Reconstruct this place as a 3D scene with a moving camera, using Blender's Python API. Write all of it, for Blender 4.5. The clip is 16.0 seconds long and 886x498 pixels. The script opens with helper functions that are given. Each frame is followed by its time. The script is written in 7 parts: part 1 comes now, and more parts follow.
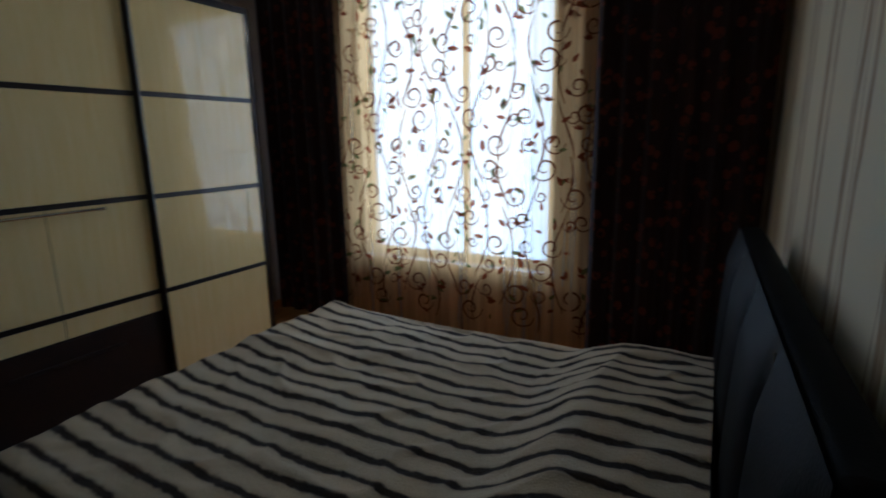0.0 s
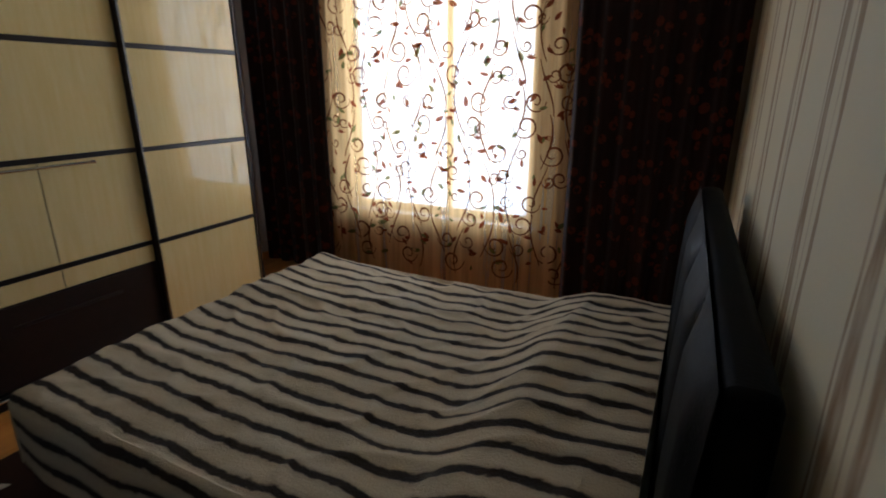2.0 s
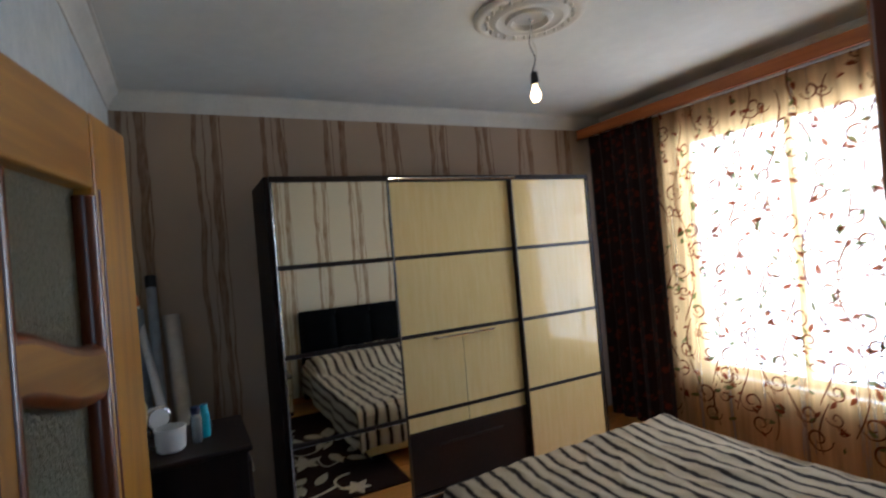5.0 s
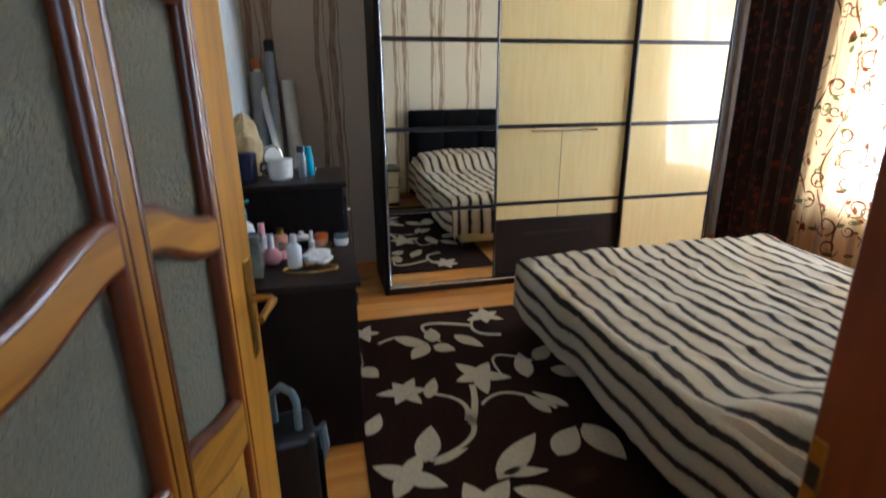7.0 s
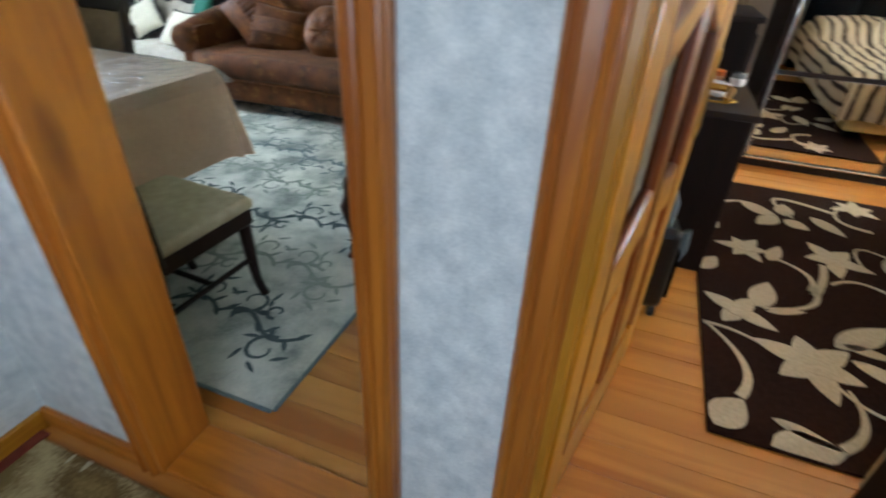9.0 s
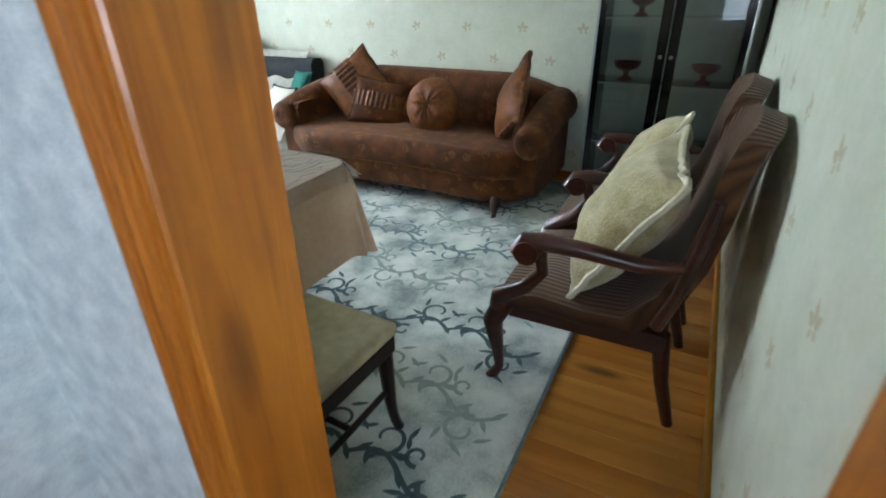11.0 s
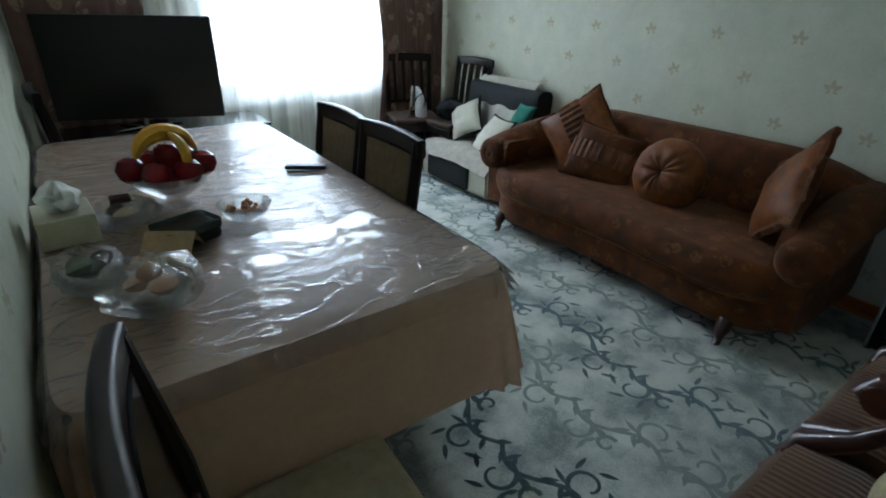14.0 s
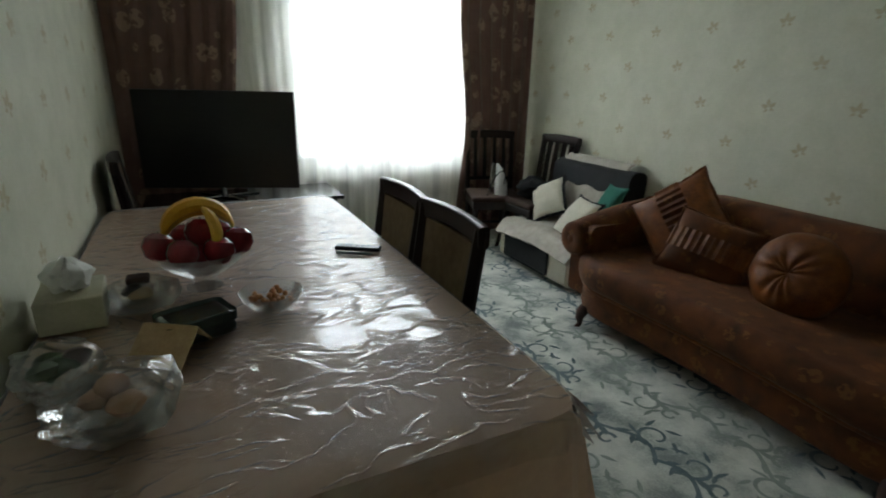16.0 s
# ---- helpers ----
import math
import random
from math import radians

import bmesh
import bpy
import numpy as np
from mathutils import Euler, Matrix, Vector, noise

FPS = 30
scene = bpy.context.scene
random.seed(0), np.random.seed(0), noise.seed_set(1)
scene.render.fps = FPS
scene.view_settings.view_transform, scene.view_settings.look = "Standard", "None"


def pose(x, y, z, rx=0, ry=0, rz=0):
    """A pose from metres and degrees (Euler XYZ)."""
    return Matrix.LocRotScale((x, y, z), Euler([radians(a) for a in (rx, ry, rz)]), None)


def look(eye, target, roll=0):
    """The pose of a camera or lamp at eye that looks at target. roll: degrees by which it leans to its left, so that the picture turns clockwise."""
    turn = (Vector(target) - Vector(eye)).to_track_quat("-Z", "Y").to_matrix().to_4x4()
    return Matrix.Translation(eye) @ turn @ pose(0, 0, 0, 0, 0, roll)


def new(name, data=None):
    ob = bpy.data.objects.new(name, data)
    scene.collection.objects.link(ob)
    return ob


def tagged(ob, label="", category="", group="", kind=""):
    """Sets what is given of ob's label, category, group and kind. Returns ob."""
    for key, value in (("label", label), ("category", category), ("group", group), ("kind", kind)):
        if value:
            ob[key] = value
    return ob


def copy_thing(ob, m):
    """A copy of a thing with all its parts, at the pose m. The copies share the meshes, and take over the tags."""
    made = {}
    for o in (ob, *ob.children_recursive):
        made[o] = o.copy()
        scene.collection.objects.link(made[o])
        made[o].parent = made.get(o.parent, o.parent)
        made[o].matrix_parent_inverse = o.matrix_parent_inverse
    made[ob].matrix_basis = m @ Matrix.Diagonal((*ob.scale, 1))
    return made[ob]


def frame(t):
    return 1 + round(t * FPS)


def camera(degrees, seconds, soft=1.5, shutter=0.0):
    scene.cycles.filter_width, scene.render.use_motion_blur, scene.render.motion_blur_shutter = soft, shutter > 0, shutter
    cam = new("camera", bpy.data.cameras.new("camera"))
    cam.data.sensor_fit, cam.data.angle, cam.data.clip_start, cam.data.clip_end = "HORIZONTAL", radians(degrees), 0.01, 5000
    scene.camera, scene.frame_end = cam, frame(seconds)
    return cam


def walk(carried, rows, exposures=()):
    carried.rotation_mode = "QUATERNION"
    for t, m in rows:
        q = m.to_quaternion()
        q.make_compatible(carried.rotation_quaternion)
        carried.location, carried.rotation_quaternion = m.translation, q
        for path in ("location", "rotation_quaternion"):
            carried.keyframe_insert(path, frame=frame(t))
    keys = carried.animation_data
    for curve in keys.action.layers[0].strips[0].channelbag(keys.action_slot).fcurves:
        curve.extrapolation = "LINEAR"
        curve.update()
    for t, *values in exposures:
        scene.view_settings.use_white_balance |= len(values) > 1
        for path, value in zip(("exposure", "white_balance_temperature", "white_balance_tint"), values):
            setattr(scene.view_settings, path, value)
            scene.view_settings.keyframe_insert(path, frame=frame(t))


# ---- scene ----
import collections

cam = camera(82.1, 16.0, soft=1.8, shutter=0.5)
PATH = [
    (0, (0.283, -0.019, 1.484), (-0.648, 1.699, 1.058), -0.9),
    (0.5, (0.203, -0.034, 1.539), (-0.481, 1.785, 1.067), -1.4),
    (1, (0.215, -0.058, 1.536), (-0.476, 1.739, 0.998), -0.7),
    (1.5, (0.241, -0.084, 1.517), (-0.502, 1.678, 0.929), 0.4),
    (2, (0.348, -0.142, 1.53), (-0.504, 1.563, 0.923), -0.0),
    (2.5, (0.471, -0.248, 1.577), (-0.582, 1.371, 1.058), -1.4),
    (2.8, (0.535, -0.32, 1.626), (-0.678, 1.221, 1.234), -2.3),
    (3, (0.538, -0.399, 1.665), (-0.721, 1.12, 1.339), -2.5),
    (3.5, (0.613, -0.5, 1.738), (-0.779, 0.933, 1.629), -4.0),
    (4, (0.719, -0.6, 1.79), (-0.829, 0.665, 1.834), -6.2),
    (4.2, (0.74, -0.653, 1.81), (-0.871, 0.527, 1.922), -6.2),
    (6.3, (0.824, -0.48, 1.555), (-1.088, -0.024, 1.189), -3.1),
    (6.5, (0.843, -0.475, 1.53), (-1.057, -0.03, 1.091), -2.4),
    (6.6, (0.85, -0.469, 1.526), (-1.041, -0.028, 1.047), -2.5),
    (7, (0.904, -0.501, 1.442), (-0.953, -0.064, 0.842), -0.5),
    (7.5, (1.017, -0.568, 1.369), (-0.772, -0.092, 0.611), 1.7),
    (8, (1.13, -0.707, 1.337), (-0.595, -0.295, 0.413), 3.2),
    (8.5, (1.223, -0.796, 1.321), (-0.486, -0.929, 0.29), 2.6),
    (9, (1.308, -0.862, 1.323), (-0.279, -1.438, 0.25), 2.5),
    (9.5, (1.329, -0.943, 1.331), (-0.211, -1.756, 0.348), 2.7),
    (9.9, (1.268, -1.079, 1.371), (-0.257, -1.963, 0.425), 1.9),
    (10.2, (1.243, -1.171, 1.378), (-0.305, -2.052, 0.467), 0.6),
    (12.5, (0.531, -1.649, 1.357), (-1.059, -2.403, 0.406), -1.1),
    (13, (0.433, -1.681, 1.413), (-0.933, -2.769, 0.438), -1.7),
    (13.5, (0.403, -1.635, 1.431), (-0.717, -3.008, 0.503), 0.0),
    (14, (0.413, -1.672, 1.447), (-0.658, -3.114, 0.567), 1.6),
    (14.5, (0.382, -1.71, 1.441), (-0.657, -3.205, 0.613), 0.7),
    (15, (0.32, -1.771, 1.446), (-0.716, -3.307, 0.693), 0.1),
    (15.5, (0.247, -1.913, 1.396), (-0.751, -3.532, 0.776), 1.2),
    (16, (0.163, -1.928, 1.401), (-0.685, -3.628, 0.775), 1.4),
]
EXPOSURES = [(0, -2.05, 4500, 5), (0.6, -1.65, 5000, 10), (1.5, -1.5, 5200, 10), (2.4, -1.4, 5200, 10), (3.2, -2.0, 4900, 9), (4.2, -1.5, 5000, 10), (6.3, 0.25, 5000, 9), (7.4, 0.65, 4750, 9), (8.0, 1.15, 4550, 9), (8.6, 1.2, 5250, 9), (10.2, 1.3, 5800, 9), (12.3, 1.4, 4900, 7), (13.2, 0.5, 5000, 7), (14.5, -0.12, 5600, 9), (16, -0.5, 6200, 10)]
walk(cam, [(t, look(eye, target, roll)) for t, eye, target, roll in PATH], EXPOSURES)

# ---------------------------------------------------------------- world and lamps
world = bpy.data.worlds.new("world")
scene.world = world
world.use_nodes = True
sky = world.node_tree.nodes.new("ShaderNodeTexSky")
sky.sky_type, sky.sun_disc, sky.sun_elevation, sky.sun_rotation = "NISHITA", False, radians(40), radians(200)
world.node_tree.links.new(sky.outputs[0], world.node_tree.nodes["Background"].inputs[0])
world.node_tree.nodes["Background"].inputs[1].default_value = 0.12


def lamp(name, kind, m, energy, colour, size=(0.1, 0.1), spread=180):
    data = bpy.data.lights.new(name, kind)
    data.energy, data.color = energy, colour
    if kind == "AREA":
        data.shape, data.size, data.size_y = "RECTANGLE", size[0], size[1]
        data.spread = radians(spread)
    elif kind == "SUN":
        data.angle = radians(size[0])
    else:
        data.shadow_soft_size = size[0]
    ob = new(name, data)
    ob.matrix_basis = m
    return ob


lamp("sun", "SUN", look((0, 0, 8), (3, -4, 4)), 1.0, (1.0, 0.95, 0.88), (12, 12))
# daylight in both rooms' window openings; the hall lamp is an unseen, added fill
lamp("bedroom_daylight", "AREA", look((-1.47, 3.37, 1.58), (-1.47, 0, 1.35)), 72, (0.84, 0.93, 1.0), (1.52, 1.95), 172)
lamp("living_daylight", "AREA", look((-1.4, -6.42, 1.67), (-1.4, -4.3, 0.1)), 36, (0.93, 0.98, 1.0), (1.5, 1.7), 112)
lamp("bare_bulb_light", "POINT", pose(-1.40, 1.15, 2.49), 5, (1.0, 0.74, 0.42), (0.03, 0.03))
lamp("hall_fill", "AREA", look((2.58, -0.75, 1.55), (0.0, -1.0, 1.2)), 7.5, (0.94, 0.98, 1.0), (1.35, 1.3))

# ---------------------------------------------------------------- materials


class Graph:
    """A small wrapper that wires up one node material."""

    def __init__(self, name):
        self.m = bpy.data.materials.new(name)
        self.m.use_nodes = True
        self.t = self.m.node_tree
        self.bsdf = self.t.nodes["Principled BSDF"]
        self.out = self.t.nodes["Material Output"]

    def n(self, kind, **values):
        node = self.t.nodes.new("ShaderNode" + kind)
        for key, value in values.items():
            if key in node.inputs:
                self.put(node.inputs[key], value)
        return node

    def put(self, socket, value):
        if isinstance(value, bpy.types.NodeSocket):
            self.t.links.new(value, socket)
        elif isinstance(value, (tuple, list)) and len(value) == 3 and socket.type == "RGBA":
            socket.default_value = (*value, 1)
        else:
            socket.default_value = value

    def math(self, op, a, b=0.0, c=0.0):
        node = self.t.nodes.new("ShaderNodeMath")
        node.operation = op
        for socket, value in zip(node.inputs, (a, b, c)):
            self.put(socket, value)
        return node.outputs[0]

    def coords(self, scale=(1, 1, 1), kind="Object"):
        tc = self.t.nodes.new("ShaderNodeTexCoord")
        mp = self.t.nodes.new("ShaderNodeMapping")
        self.t.links.new(tc.outputs[kind], mp.inputs["Vector"])
        mp.inputs["Scale"].default_value = scale
        return mp.outputs[0]

    def noise(self, vec, scale, detail=3.0, rough=0.55):
        node = self.n("TexNoise", Vector=vec, Scale=scale, Detail=detail, Roughness=rough)
        return node.outputs["Fac"]

    def ramp(self, fac, stops):
        node = self.t.nodes.new("ShaderNodeValToRGB")
        self.put(node.inputs[0], fac)
        cr = node.color_ramp
        while len(cr.elements) < len(stops):
            cr.elements.new(0.5)
        for el, (pos, col) in zip(cr.elements, stops):
            el.position, el.color = pos, (*col, 1)
        return node.outputs[0]

    def mix(self, fac, a, b, how="MIX"):
        node = self.t.nodes.new("ShaderNodeMix")
        node.data_type, node.blend_type = "RGBA", how
        self.put(node.inputs[0], fac)
        self.put(node.inputs[6], a)
        self.put(node.inputs[7], b)
        return node.outputs[2]

    def bump(self, height, strength=0.3, distance=0.01):
        node = self.n("Bump", Strength=strength, Distance=distance, Height=height)
        self.t.links.new(node.outputs[0], self.bsdf.inputs["Normal"])

    def set(self, **values):
        for key, value in values.items():
            self.put(self.bsdf.inputs[key.replace("_", " ")], value)
        return self


def rgb(h):
    """Linear colour from a hex string of display colour."""
    return tuple(((int(h[i:i + 2], 16) / 255 + 0.055) / 1.055) ** 2.4 if int(h[i:i + 2], 16) > 10 else int(h[i:i + 2], 16) / 255 / 12.92 for i in (0, 2, 4))


def surface(name, c1, c2, scale=6.0, stretch=(1, 1, 1), rough=0.5, rough2=None, bump=0.1, bump_scale=60.0, dist=0.004, metal=0.0, sheen=0.0, coat=0.0, spec=0.5):
    """A plain material with colour variation at two scales, uneven gloss and a fine relief."""
    g = Graph(name)
    v = g.coords(stretch)
    big = g.noise(v, scale, 4)
    fine = g.noise(v, scale * 9, 3)
    f = g.math("ADD", g.math("MULTIPLY", big, 0.65), g.math("MULTIPLY", fine, 0.35))
    col = g.ramp(f, [(0.32, c1), (0.68, c2)])
    g.set(Base_Color=col, Metallic=metal, Specular_IOR_Level=spec, Sheen_Weight=sheen, Coat_Weight=coat)
    r2 = rough if rough2 is None else rough2
    g.set(Roughness=g.math("MULTIPLY_ADD", big, r2 - rough, rough))
    if bump:
        g.bump(g.noise(v, bump_scale, 3), bump, dist)
    return g.m


def wood(name, dark, light, along="y", rough=0.4, ring=14.0, knots=True, coat=0.0, spec=0.5):
    """Varnished wood with grain along one axis, a few knots and a tone of its own for each piece."""
    g = Graph(name)
    st = {"x": (0.07, 1, 1), "y": (1, 0.07, 1), "z": (1, 1, 0.07)}[along]
    info = g.t.nodes.new("ShaderNodeObjectInfo")
    tc = g.t.nodes.new("ShaderNodeTexCoord")
    shift = g.n("CombineXYZ", X=g.math("MULTIPLY", info.outputs["Random"], 37.0), Y=g.math("MULTIPLY", info.outputs["Random"], 91.0), Z=g.math("MULTIPLY", info.outputs["Random"], 53.0))
    add = g.t.nodes.new("ShaderNodeVectorMath")
    g.t.links.new(tc.outputs["Object"], add.inputs[0])
    g.t.links.new(shift.outputs[0], add.inputs[1])
    mp = g.n("Mapping", Vector=add.outputs[0])
    mp.inputs["Scale"].default_value = st
    v = mp.outputs[0]
    warp = g.noise(v, 5.0, 2)
    wave = g.t.nodes.new("ShaderNodeTexNoise")
    g.put(wave.inputs["Vector"], v)
    wave.inputs["Scale"].default_value, wave.inputs["Detail"].default_value = ring * 2, 4
    wave.inputs["Distortion"].default_value = 1.2
    grain = g.math("ADD", g.math("MULTIPLY", wave.outputs["Fac"], 0.6), g.math("MULTIPLY", warp, 0.4))
    tone = g.math("MULTIPLY_ADD", info.outputs["Random"], 0.16, -0.08)
    col = g.ramp(g.math("ADD", grain, tone), [(0.33, dark), (0.66, light)])
    if knots:
        mp2 = g.n("Mapping", Vector=add.outputs[0])
        mp2.inputs["Scale"].default_value = {"x": (1.2, 4.5, 4.5), "y": (4.5, 1.2, 4.5), "z": (4.5, 4.5, 1.2)}[along]
        vor = g.n("TexVoronoi", Vector=mp2.outputs[0], Scale=1.0)
        k = g.t.nodes.new("ShaderNodeMapRange")
        g.put(k.inputs[0], vor.outputs["Distance"])
        k.inputs[1].default_value, k.inputs[2].default_value, k.inputs[3].default_value, k.inputs[4].default_value = 0.05, 0.16, 0.85, 0.0
        col = g.mix(k.outputs[0], col, tuple(c * 0.22 for c in dark))
    g.set(Base_Color=col, Roughness=g.math("MULTIPLY_ADD", grain, 0.15, rough), Coat_Weight=coat, Coat_Roughness=0.15, Specular_IOR_Level=spec)
    g.bump(grain, 0.15, 0.002)
    return g.m


def glass(name, tint=(1, 1, 1), rough=0.0, clear=0.0):
    g = Graph(name)
    g.set(Base_Color=tint, Roughness=rough, Transmission_Weight=1.0, IOR=1.45)
    return g.m


def thin_glass(name, tint, gloss=0.08, rough=0.05, relief=0.0, strong=0.9, milk=0.0):
    """A pane or film: mostly clear, with a glossy skin."""
    g = Graph(name)
    tr = g.n("BsdfTransparent", Color=tint)
    gl = g.n("BsdfGlossy", Roughness=rough)
    fr = g.n("Fresnel", IOR=1.45)
    if relief:
        b = g.n("Bump", Strength=relief, Distance=0.01, Height=g.noise(g.coords(), 14.0, 4))
        g.t.links.new(b.outputs[0], gl.inputs["Normal"])
    mixer = g.n("MixShader", Fac=g.math("MULTIPLY_ADD", fr.outputs[0], strong, gloss))
    g.t.links.new(tr.outputs[0], mixer.inputs[1])
    g.t.links.new(gl.outputs[0], mixer.inputs[2])
    last = mixer
    if milk:
        last = g.n("MixShader", Fac=milk)
        g.t.links.new(mixer.outputs[0], last.inputs[1])
        g.t.links.new(g.n("BsdfDiffuse", Color=(0.85, 0.86, 0.85)).outputs[0], last.inputs[2])
    g.t.links.new(last.outputs[0], g.out.inputs[0])
    return g.m


def sheer(name, colour, clear=0.35, weave=900.0, lit=0.75):
    """Voile: part open weave, part cloth that light passes through."""
    g = Graph(name)
    folds = g.noise(g.coords((1, 1, 0.05)), 16.0, 3)
    tr = g.n("BsdfTransparent", Color=(1, 1, 1))
    df = g.n("BsdfDiffuse", Color=colour)
    tl = g.n("BsdfTranslucent", Color=colour)
    a = g.n("MixShader", Fac=lit)
    g.t.links.new(df.outputs[0], a.inputs[1])
    g.t.links.new(tl.outputs[0], a.inputs[2])
    b = g.n("MixShader", Fac=g.math("MULTIPLY_ADD", folds, -0.9, clear + 0.45))
    g.t.links.new(a.outputs[0], b.inputs[1])
    g.t.links.new(tr.outputs[0], b.inputs[2])
    g.t.links.new(b.outputs[0], g.out.inputs[0])
    return g.m


def glow(name, colour, strength):
    g = Graph(name)
    g.set(Base_Color=colour, Emission_Color=colour, Emission_Strength=strength)
    return g.m


def streaked_paper(name, ground, ground2, streak, axis, period=0.46, fade=1.0):
    """Bedroom wallpaper: pairs of long wavering brown streaks on a pale ground."""
    g = Graph(name)
    tc = g.t.nodes.new("ShaderNodeTexCoord")
    sep = g.t.nodes.new("ShaderNodeSeparateXYZ")
    g.t.links.new(tc.outputs["Object"], sep.inputs[0])
    u = sep.outputs[{"x": 0, "y": 1}[axis]]
    z = sep.outputs[2]
    total = 0.0
    for off, width, seed, freq, amp in ((0.0, 0.020, 3.1, 2.2, 0.05), (0.05, 0.006, 7.7, 2.6, 0.045), (0.115, 0.026, 12.9, 1.9, 0.055), (0.155, 0.007, 21.4, 2.4, 0.04)):
        cell = g.math("FLOOR", g.math("DIVIDE", g.math("SUBTRACT", u, off - 0.1), period))
        comb = g.n("CombineXYZ", X=g.math("MULTIPLY", cell, 5.37), Y=seed, Z=g.math("MULTIPLY", z, freq))
        wob = g.math("MULTIPLY", g.math("SUBTRACT", g.noise(comb.outputs[0], 1.0, 2), 0.5), amp * 1.6)
        comb2 = g.n("CombineXYZ", X=g.math("MULTIPLY", cell, 3.7), Y=seed + 40, Z=g.math("MULTIPLY", z, 3.3))
        wid = g.math("MULTIPLY", g.math("ADD", g.noise(comb2.outputs[0], 1.0, 2), 0.1), width * 1.7)
        local = g.math("SUBTRACT", g.math("SUBTRACT", u, g.math("MULTIPLY", cell, period)), off)
        d = g.math("ABSOLUTE", g.math("ADD", local, wob))
        line = g.math("SMOOTH_MIN", g.math("MAXIMUM", g.math("DIVIDE", g.math("SUBTRACT", wid, d), 0.004), 0.0), 1.0, 0.1)
        total = line if isinstance(total, float) else g.math("MAXIMUM", total, line)
    v = g.coords()
    soft = g.noise(v, 2.5, 4)
    speck = g.noise(v, 180.0, 2)
    base = g.mix(g.math("ADD", g.math("MULTIPLY", soft, 0.5), g.math("MULTIPLY", speck, 0.5)), ground, ground2)
    tex = g.math("MULTIPLY", total, g.math("MULTIPLY_ADD", g.noise(g.coords((6, 6, 1)), 9.0, 4), 1.3, 0.0))
    g.set(Base_Color=g.mix(g.math("MULTIPLY", tex, fade), base, streak), Roughness=0.75, Specular_IOR_Level=0.25)
    g.bump(g.math("ADD", speck, total), 0.12, 0.002)
    return g.m


M = {}
M["floor"] = wood("pine_floor", rgb("a8641e"), rgb("d29440"), "y", 0.32, 5, True, 0.2)
M["pine"] = wood("varnished_pine", rgb("8c580a"), rgb("c68a1c"), "z", 0.3, 12, True, 0.4)
M["pine_x"] = wood("varnished_pine_rail", rgb("8e5a0c"), rgb("c88c1e"), "x", 0.3, 12, False, 0.4)
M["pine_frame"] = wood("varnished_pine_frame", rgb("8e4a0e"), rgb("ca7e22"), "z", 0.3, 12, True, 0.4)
# pine for the pane reveals, darkened to carry their shadow in the colour
M["pine_mould_shaded"] = wood("varnished_pine_moulding_shaded", rgb("4e1e08"), rgb("7c3a10"), "z", 0.25, 12, False, 0.5)
# redder, darker copy of the frame pine, with shade put into its colour
M["pine_shaded"] = wood("varnished_pine_shaded", rgb("6e2a0c"), rgb("95451a"), "z", 0.3, 12, False, 0.4)
M["cornice_wood"] = wood("cornice_wood", rgb("8a4a1c"), rgb("b4692c"), "x", 0.4, 12, False)
M["white"] = surface("ceiling_white", rgb("d8d8d2"), rgb("e6e6e0"), 1.2, rough=0.85, bump=0.06, bump_scale=90)
M["plaster"] = surface("plaster_white", rgb("d2cec4"), rgb("e2ded4"), 5, rough=0.7, bump=0.05)
M["paper_e"] = streaked_paper("striped_wallpaper_east", rgb("e0d8be"), rgb("d6ccae"), rgb("8e6c48"), "y")
M["paper_w"] = streaked_paper("striped_wallpaper_west", rgb("a08c78"), rgb("b5a28c"), rgb("6e4c30"), "y")
M["paper_n"] = streaked_paper("striped_wallpaper_north", rgb("a08c78"), rgb("b5a28c"), rgb("6e4c30"), "x")
M["paper_s"] = surface("pale_wallpaper", rgb("c4c9c9"), rgb("dcdfdd"), 9, rough=0.8, bump=0.2, bump_scale=30)
M["hall"] = surface("hall_wallpaper", rgb("bcc4c6"), rgb("eef1ef"), 24, rough=0.8, bump=0.35, bump_scale=70, dist=0.006)
M["living"] = surface("cream_wallpaper", rgb("c6c8b4"), rgb("d6d6c4"), 7, rough=0.8, bump=0.15, bump_scale=120)
M["wenge"] = wood("wenge_laminate", rgb("120906"), rgb("20120d"), "z", 0.5, 18, False, 0.0, 0.2)
M["wenge_y"] = wood("wenge_laminate_flat", rgb("140a07"), rgb("24150f"), "x", 0.45, 18, False, 0.0, 0.3)
M["cream"] = surface("cream_gloss", rgb("dac283"), rgb("e2cf98"), 3, (1, 12, 1), rough=0.05, rough2=0.07, bump=0, coat=0.0, spec=0.9)
M["black_strip"] = surface("dark_strip", rgb("120c0c"), rgb("221816"), 20, rough=0.35, bump=0.02)
M["chrome"] = surface("chrome", rgb("b8b8b8"), rgb("d0d0d0"), 8, rough=0.18, bump=0, metal=1.0)
M["brass"] = surface("brass", rgb("9a7430"), rgb("c09a4c"), 30, rough=0.28, bump=0.04, metal=1.0)
M["mirror"] = surface("mirror", (0.88, 0.89, 0.87), (0.9, 0.9, 0.89), 2, rough=0.015, bump=0, metal=1.0)
M["black_leather"] = surface("black_leather", rgb("030405"), rgb("07090b"), 14, rough=0.55, rough2=0.65, bump=0.25, bump_scale=160, spec=0.07)
M["black"] = surface("black_plastic", rgb("0a0a0c"), rgb("141416"), 30, rough=0.3, bump=0.02)
M["screen"] = surface("tv_screen", rgb("050507"), rgb("08080a"), 3, rough=0.12, bump=0)

# ---------------------------------------------------------------- mesh helpers


